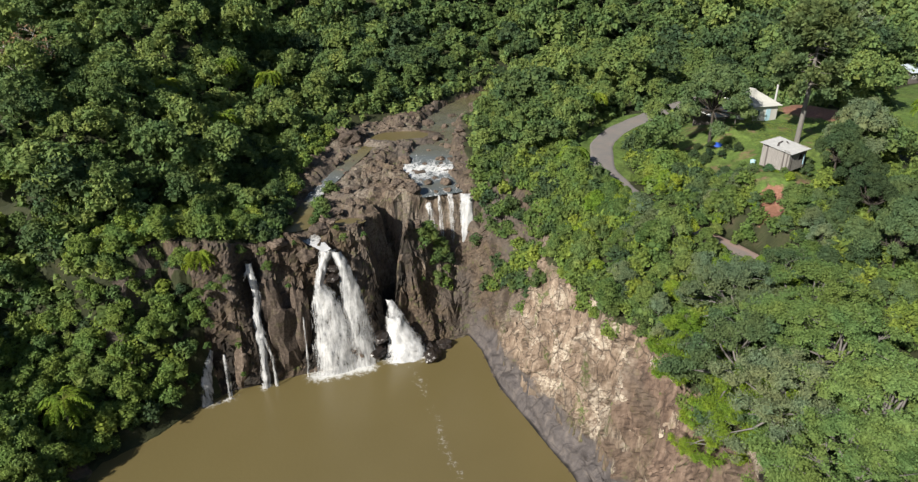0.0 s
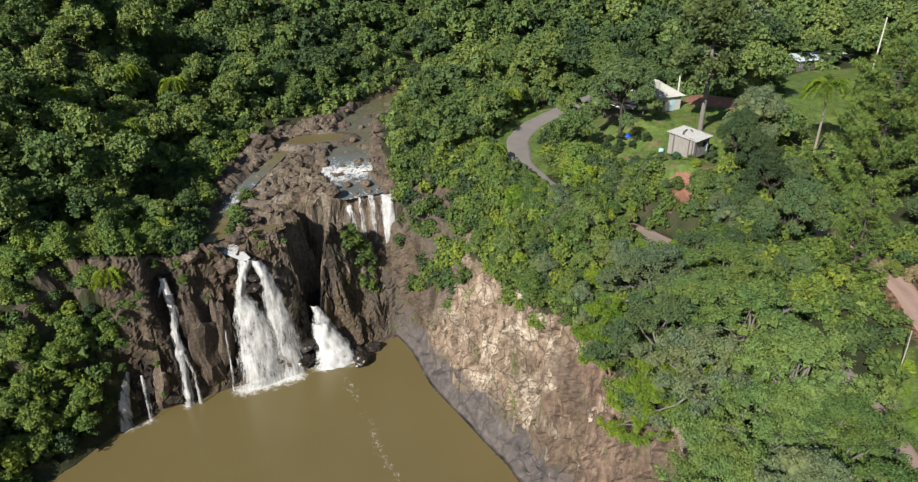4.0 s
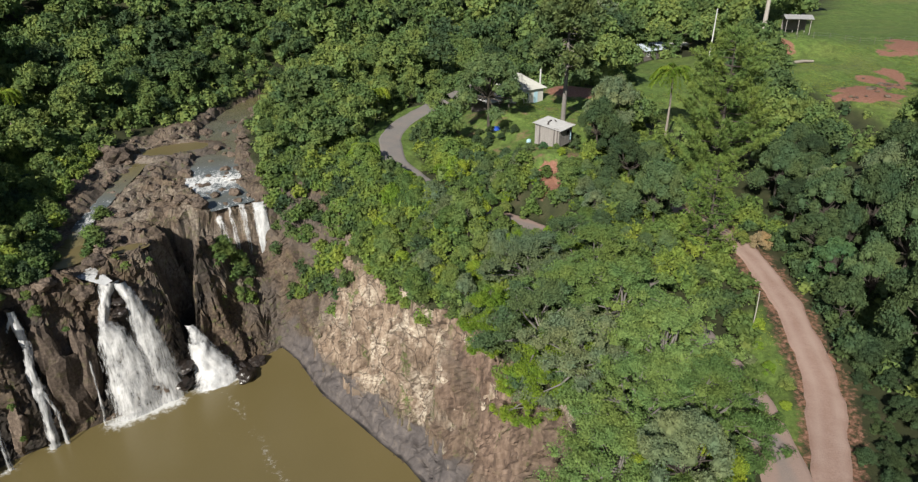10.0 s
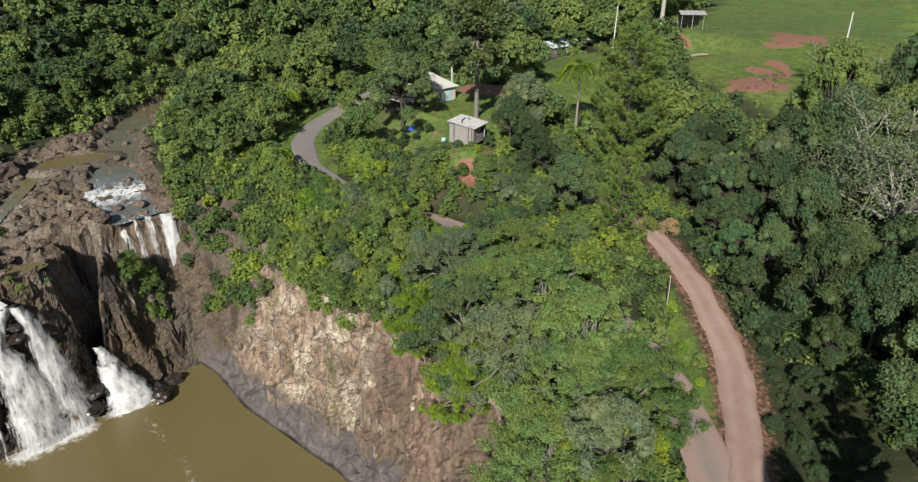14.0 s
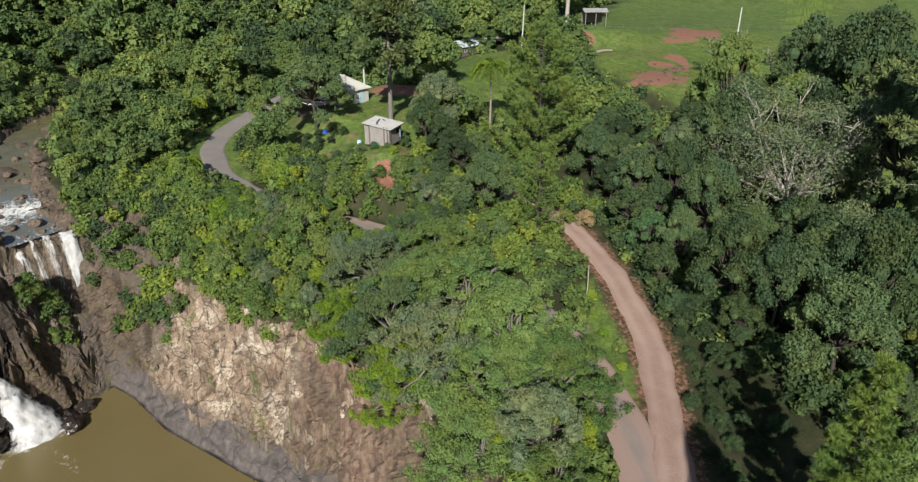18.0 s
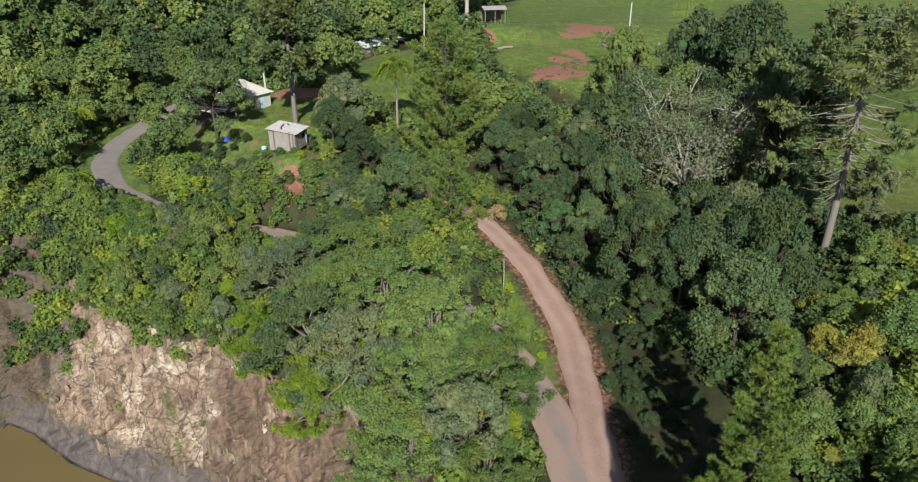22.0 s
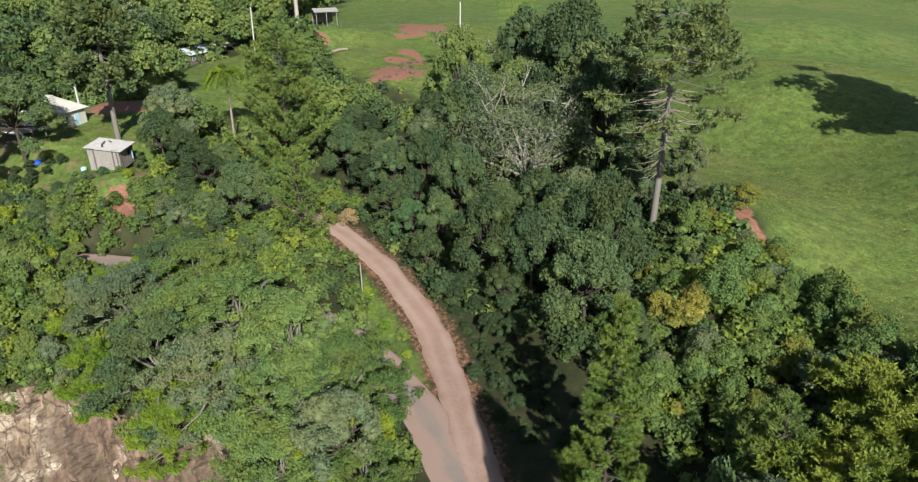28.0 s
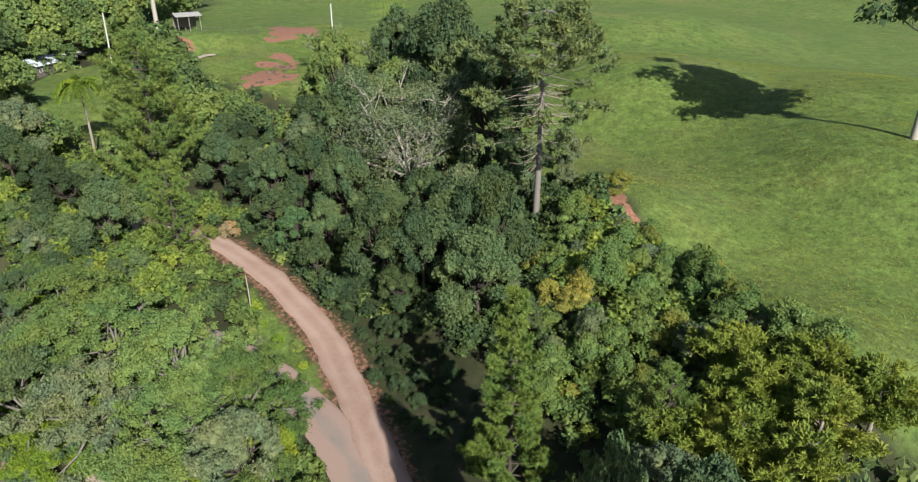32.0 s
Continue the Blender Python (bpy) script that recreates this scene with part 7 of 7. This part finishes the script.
def low_house():
    """The long low house on the lawn, with a pale blue roof and two lean-to roofs."""
    ob = empty("house", (105.5, 156.0, 35.9), 14)
    w, d, h = 9.0, 6.0, 2.5
    bm = bmesh.new()
    box(bm, (-w / 2, -d / 2, -0.8), (w / 2, d / 2, h))
    part("wall", bm, PLANK_DARK, ob, "dark timber wall")
    bm = gable(bmesh.new(), w, d, h - 0.1, h + 1.25, 0.6)
    part("roof", bm, BLUE_ROOF, ob, "pale blue metal roof")
    bm = bmesh.new()
    box(bm, (-3.2, -1.9, h + 0.62), (-0.2, -0.5, h + 0.68), pose(0, 0, 0) @ pose(0, 0, 0, rx=0))
    bmesh.ops.rotate(bm, verts=bm.verts, cent=(0, -1.2, h + 0.65), matrix=Matrix.Rotation(radians(20), 3, "X"))
    part("solar_panel", bm, GLASS_DARK, ob, "dark solar panel")
    for x0, x1, y, z in ((w / 2 + 0.2, w / 2 + 6.5, 0.5, 2.3), (w / 2 + 6.8, w / 2 + 12, 2.5, 2.1)):
        bm = bmesh.new()
        roof_sheet(bm, (x0, y - 2.4, z), (x1, y - 2.4, z), (x1, y + 2.4, z + 0.7), (x0, y + 2.4, z + 0.7), 24)
        part("lean_to_roof", bm, PALE_ROOF, ob, "cream lean-to roof")
        for x in (x0 + 0.2, x1 - 0.3):
            bm = bmesh.new()
            box(bm, (x, y - 2.2, -0.9), (x + 0.14, y - 2.06, z))
            part("post", bm, PLANK, ob)
        bm = bmesh.new()
        box(bm, (x0 + 0.1, y + 1.6, -0.9), (x1 - 0.1, y + 1.75, z + 0.5))
        part("back_wall", bm, CREAM, ob)
    window(ob, pose(-1.5, -d / 2 - 0.06, 1.0), 1.2, 1.0)
    window(ob, pose(-3.4, -d / 2 - 0.06, 0.9), 0.9, 1.2)
    return tagged(ob, "long low timber house with pale blue roof on the lawn", "house")


low_house()


def open_hut():
    """An open shelter on posts at the edge of the pasture."""
    ob = empty("hut", (126.4, 128.8, 45.8), -30)
    bm = gable(bmesh.new(), 5.4, 4.4, 2.3, 3.0, 0.4, 24)
    part("roof", bm, FIBRE, ob, "pale grey-blue sheet roof")
    for x in (-2.6, 0, 2.6):
        for y in (-2.1, 2.1):
            v, f = tube([(x, y, -1.2), (x, y, 2.35)], [0.09, 0.08], 7)
            part("post", mesh("post", v, f, [PLANK], True), None, ob)
    bm = bmesh.new()
    box(bm, (-2.6, 1.9, -0.6), (2.6, 2.0, 1.9))
    part("back_boarding", bm, PLANK_DARK, ob)
    return tagged(ob, "open wooden shelter with pale roof at the pasture's edge", "hut")


open_hut()


def utility_pole(x, y, height, label, turn=0.0, lean=0.0, arm=True):
    ob = empty("utility_pole", (x, y, level(x, y) - 0.5))
    ob.matrix_basis = pose(x, y, level(x, y) - 0.5, 0, lean, turn)
    v, f = tube([(0, 0, 0), (0, 0, height + 0.5)], [0.20, 0.13], 10)
    part("pole", mesh("pole", v, f, [CONCRETE], True), None, ob, "pale concrete pole")
    if arm:
        bm = bmesh.new()
        box(bm, (-0.9, -0.06, height - 0.35), (0.9, 0.06, height - 0.23))
        part("crossarm", bm, PLANK_DARK, ob)
        for k in (-0.8, 0.0, 0.8):
            v, f = tube([(k, 0, height - 0.23), (k, 0, height - 0.05)], [0.05, 0.035], 7)
            part("insulator", mesh("insulator", v, f, [WHITE], True), None, ob)
        bm = bmesh.new()
        box(bm, (-0.22, 0.14, height - 2.2), (0.22, 0.42, height - 1.6), bevel=0.03)
        part("transformer_box", bm, STEEL, ob)
    return tagged(ob, label, "utility pole", "utility poles")


utility_pole(60.2, 126.4, 8.9, "pale concrete utility pole behind the house")
utility_pole(112.0, 139.6, 11.5, "tall pale concrete utility pole on the lawn", arm=False, lean=1.5)
utility_pole(131.0, 90.1, 13.0, "tall pale concrete utility pole on the pasture", arm=False)


def stake(x, y, h, label):
    v, f = tube([(0, 0, -0.3), (0.06, 0.02, h * 0.5), (0, 0.05, h)], [0.07, 0.06, 0.05], 7)
    ob = new("fence_post", mesh("fence_post", v, f, [BARK_GREY], True))
    ob.matrix_basis = pose(x, y, level(x, y))
    return tagged(ob, label, "post", "posts")


stake(50.0, 48.4, 4.2, "slim pale wooden post beside the dirt road")


def fence(points, gap, label):
    """Thin posts with two wires."""
    ob = empty("fence")
    pts = np.array(points, float)
    s = np.concatenate([[0], np.cumsum(np.hypot(*np.diff(pts, axis=0).T))])
    spots = [(np.interp(k, s, pts[:, 0]), np.interp(k, s, pts[:, 1])) for k in np.arange(0, s[-1], gap)]
    zs = [level(x, y) for x, y in spots]
    for (x, y), z in zip(spots, zs):
        v, f = tube([(x, y, z - 0.3), (x, y, z + 1.25)], [0.05, 0.045], 6)
        part("post", mesh("post", v, f, [PLANK_DARK], True), None, ob)
    for h in (0.6, 1.1):
        v, f = tube([(x, y, z + h) for (x, y), z in zip(spots, zs)], [0.012] * len(spots), 3)
        part("wire", mesh("wire", v, f, [STEEL], True), None, ob)
    return tagged(ob, label, "fence")


fence([(118, 124), (133, 121), (150, 119), (172, 116), (195, 112)], 4.0, "thin wooden post and wire fence across the pasture")


def log_pile(x, y):
    ob = empty("fallen_log", (x, y, level(x, y)))
    for k, (a, b, r) in enumerate((((-2.6, 0.2, 0.25), (2.4, -0.1, 0.35), 0.36), ((-1.8, 0.8, 0.2), (1.4, 0.7, 0.22), 0.2))):
        v, f = tube([a, (0, 0.4 - k * 0.2, 0.4), b], [r, r * 0.95, r * 0.7], 8)
        part("log" if k == 0 else "branch", mesh("log", v, f, [BARK], True), None, ob)
    return tagged(ob, "grey weathered fallen log on the pasture", "log")


log_pile(114.6, 112.6)
bm = bmesh.new()
bmesh.ops.create_icosphere(bm, subdivisions=2, radius=1.0)
for v in bm.verts:
    v.co = Vector((v.co.x * 1.5, v.co.y * 1.0, max(-0.2, v.co.z * 0.8))) * (1 + 0.18 * noise.noise(v.co * 2.3))
tarp = part("tarpaulin", bm, TARP_BLUE, None)
tarp.matrix_basis = pose(43.4, 108.8, level(43.4, 108.8) + 0.1) @ Matrix.Scale(0.75, 4)
tagged(tarp, "crumpled bright blue tarpaulin heaped in the yard", "tarpaulin")
bm = bmesh.new()
bmesh.ops.create_cone(bm, cap_ends=True, segments=20, radius1=0.36, radius2=0.4, depth=0.8, matrix=pose(0, 0, 0.4))
bmesh.ops.create_cone(bm, cap_ends=True, segments=20, radius1=0.43, radius2=0.12, depth=0.16, matrix=pose(0, 0, 0.88))
tank = part("water_tank", bm, SKY_BLUE, None)
tank.matrix_basis = pose(45.6, 99.0, level(45.6, 99.0))
tagged(tank, "small pale blue water drum beside the shed", "tank")


# ---- boulders ----
def boulder_mesh(seed, squash):
    bm = bmesh.new()
    bmesh.ops.create_icosphere(bm, subdivisions=3, radius=1.0)
    off = Vector((seed * 3.7, seed * 1.9, -seed * 2.3))
    for v in bm.verts:
        d = v.co.normalized()
        k = 1 + 0.38 * noise.noise(d * 1.1 + off) + 0.20 * noise.noise(d * 2.6 + off) + 0.08 * noise.noise(d * 6 + off)
        f = abs(noise.noise(d * 1.7 - off))
        v.co = d * (k - 0.25 * f) * 1.0
        v.co.z *= squash
    me = bpy.data.meshes.new("boulder")
    bm.to_mesh(me)
    bm.free()
    me.materials.append(BOULDER_MAT)
    return me


def boulder_material():
    m = Nodes("basalt_boulder", 0.85, 0.3)
    at = m.place()
    fine, mid = m.noise(2.6, 6, 0.7, at), m.noise(0.5, 4, 0.6, at)
    tone = m.n("ObjectInfo").outputs["Random"]
    a = m.ramp(fine, (0.28, (0.030, 0.023, 0.019)), (0.5, (0.075, 0.057, 0.045)), (0.75, (0.16, 0.125, 0.10)))
    b = m.ramp(fine, (0.28, (0.060, 0.046, 0.037)), (0.5, (0.14, 0.105, 0.080)), (0.75, (0.28, 0.225, 0.175)))
    col = m.mix(tone, a, b)
    col = m.mix(m.ramp(mid, (0.58, 0.0), (0.72, 0.6)), col, (0.10, 0.095, 0.045))
    m.color(col)
    m.bump(fine, 0.12, 0.9)
    return m.m


BOULDER_MAT = boulder_material()
WET_STONE = plain("wet_black_stone", (0.012, 0.010, 0.009), (0.045, 0.034, 0.028), 0.8, 0.35, 0.5, bump=0.06)
ROCKS = [boulder_mesh(k + 1, 0.62 + 0.08 * (k % 3)) for k in range(9)]


def boulder(x, y, r, label, group="boulders of the river bed", sink=0.3, z=None, mat=None):
    ob = new("boulder", ROCKS[int(RNG.integers(len(ROCKS)))])
    zz = level(x, y) if z is None else z
    ob.matrix_basis = Matrix.LocRotScale((x, y, zz + r * (0.55 - sink)), Euler((RNG.uniform(-0.3, 0.3), RNG.uniform(-0.3, 0.3), RNG.uniform(0, 6.3))), (r * RNG.uniform(0.8, 1.35), r * RNG.uniform(0.8, 1.2), r * RNG.uniform(0.8, 1.15)))
    if mat:
        ob.material_slots[0].link = "OBJECT"
        ob.material_slots[0].material = mat
    return tagged(ob, label, "boulder", group)


for _x, _y, _z, _r in [(-20.4, 94.9, 15.6, 1.25), (-20.3, 95.2, 17.2, 0.9), (-14.2, 95.4, 1.2, 1.9), (-13.6, 96.4, 3.4, 1.5)]:
    boulder(_x, _y, _r, "wet black rock parting the falling water", "boulders at the lip of the falls", z=_z, mat=WET_STONE)
for _x, _y, _z, _a, _b, _c, _n in [(-27.8, 91.4, 5.5, 2.7, 1.9, 8.0, 1), (-26.0, 92.8, 9.0, 1.8, 1.7, 8.5, 4), (-34.2, 87.8, 3.2, 1.9, 1.6, 4.6, 2), (-35.0, 89.2, 11.5, 1.7, 1.5, 4.2, 6), (-29.6, 91.6, 12.5, 1.6, 1.6, 5.2, 5)]:
    ob = new("rock_buttress", ROCKS[_n])
    ob.matrix_basis = Matrix.LocRotScale((_x, _y, _z), Euler((0.08, 0.05 * (_n - 4), 0.7 * _n)), (_a, _b, _c * 1.35))
    tagged(ob, "tall weathered basalt buttress standing between the falls", "rock", "buttresses of the falls")
for _x, _y, _z, _s in [(-34.0, 87.9, 8.4, 0.30), (-29.4, 92.6, 19.4, 0.42), (-30.4, 94.2, 21.2, 0.5), (-26.4, 92.2, 16.6, 0.26), (-33.6, 87.2, 3.6, 0.26), (-35.4, 89.8, 17.0, 0.4), (-18.4, 98.2, 22.0, 0.4), (-37.2, 89.6, 17.5, 0.6), (-36.4, 91.6, 20.6, 0.6), (-33.6, 93.2, 21.8, 0.55), (-31.6, 96.2, 22.6, 0.5), (-39.0, 88.6, 14.0, 0.6), (-40.4, 86.4, 9.0, 0.55), (-36.6, 86.6, 16.6, 0.45), (-35.6, 87.4, 18.8, 0.45), (-37.4, 86.2, 13.0, 0.42), (-34.4, 88.4, 19.6, 0.42), (-37.8, 85.8, 9.6, 0.36), (-38.4, 87.2, 17.6, 0.55), (-15.4, 99.4, 22.0, 0.3)]:
    ob = plant(MID_KINDS[int(-_x * 3) % 8], _x, _y - 1.5, _s, "mid", "dense green bush on the rock between the falls", "bushes on the rock", squash=0.8, keep=True)
    ob.matrix_basis = Matrix.Translation((0, 0, _z - 0.4 - ob.matrix_basis.translation.z)) @ ob.matrix_basis
for _x, _y, _r in [(-17.5, 95.2, 2.3), (-24.6, 95.4, 1.8), (-22.2, 98.5, 0.9), (-28.5, 94.0, 1.6)]:
    boulder(_x, _y, _r, "great rounded dark boulder at the lip of the fall", "boulders at the lip of the falls")
for _x, _y, _r in [(-4.4, 95.6, 1.7), (-5.6, 98.2, 1.5), (-2.6, 99.2, 1.2), (-9.0, 97.2, 1.1), (-7.4, 98.6, 1.3)]:
    boulder(_x, _y, _r, "wet black boulder standing in the pool", "boulders in the pool", z=0.0, mat=WET_STONE)
_rng = np.random.default_rng(12)
_xs, _ys = scatter(_rng, -36, 14, 92, 176, 2.0)
_g = ground(_xs, _ys)
_st, _ss = to_line(_xs, _ys, STREAM)[0], to_line(_xs, _ys, SIDE_STREAM)[0]
_ok = (_g[1] > 0.55) & inside(_xs, _ys, RIVERBED) & (pool_edge(_xs, _ys)[0] > 6) & (_st > 1.2) & (_ss > 1.0) & (to_line(_xs, _ys, CHASM)[0] > 2.5) & (_rng.uniform(0, 1, len(_xs)) < 0.55)
for _x, _y in zip(_xs[_ok], _ys[_ok]):
    if any(np.hypot((_x - c[0]) / c[3], (_y - c[1]) / c[4]) < 1.2 for c in STILL):
        continue
    boulder(_x, _y, float(_rng.gamma(1.6, 0.26)) + 0.22, "rough brown basalt boulder in the river bed")
for _x, _y, _r in [(-7.8, 121, 0.8), (-4.6, 119.5, 0.7), (-5.8, 117.4, 0.8), (-3.0, 117.8, 0.6), (-6.8, 124.5, 0.7), (-3.8, 126, 0.8), (-6.2, 130, 0.6), (-2.2, 115.4, 0.7), (-4.2, 114.4, 0.6), (-5.0, 136, 0.7), (-3.2, 145, 0.8), (-1.8, 153, 0.9), (3, 163, 0.9)]:
    boulder(_x, _y, _r, "wet dark boulder among the rapids", "boulders in the rapids", 0.15)
for _x, _y, _r in [(-22.5, 133.5, 2.6), (-24.5, 136, 1.8), (-20.5, 136.5, 1.6)]:
    boulder(_x, _y, _r, "pale split outcrop of layered rock beside the river", "outcrop")
for _k in range(26):
    _a, _q = _rng.uniform(0, 6.3), _rng.uniform(0, 5)
    _c = [(110, 92), (104, 88), (118, 96)][_k % 3]
    boulder(_c[0] + _q * math.cos(_a), _c[1] + _q * math.sin(_a), float(_rng.uniform(0.2, 0.55)), "reddish stone lying on bare red soil", "stones on the pasture")


# ---- meadow grass ----
def grass_tufts(name, count, lo, hi, size, seed, label):
    """Short tufts of grass blades over part of the meadow."""
    rng = np.random.default_rng(seed)
    x, y = rng.uniform(lo[0], hi[0], count), rng.uniform(lo[1], hi[1], count)
    keep = vnoise(x, y, 6, 111, 3) + rng.normal(0, 0.35, count) > -0.15
    x, y = x[keep], y[keep]
    z, rock, pale, red, grass = ground(x, y)
    ok = (grass > 0.7) & (red < 0.3)
    p = np.repeat(np.stack([x[ok], y[ok], z[ok]], -1), 3, 0)
    p[:, :2] += rng.normal(0, size * 0.3, (len(p), 2))
    s = size * rng.uniform(0.5, 1.4, (len(p), 1))
    w = unit(rng.normal(0, 1, (len(p), 3)) * (1, 1, 0))
    tip = p + (rng.normal(0, 0.45, (len(p), 3)) * (1, 1, 0) * 1.6 + (0, 0, 0.30)) * s
    v = np.stack([p - w * s * 0.28, p + w * s * 0.28, tip], 1).reshape(-1, 3)
    ob = new(name, mesh(name, v, np.arange(len(v)).reshape(-1, 3), [LEAF["turf"]], tint=np.repeat(np.clip(0.5 + 0.4 * vnoise(p[:, 0], p[:, 1], 12, 112, 3) + rng.normal(0, 0.2, len(p)), 0, 1), 3)))
    return tagged(ob, label, "grass", kind="stuff")


grass_tufts("meadow_grass", 210000, (48, -75), (165, 118), 0.22, 9, "uneven green pasture grass in tufts")
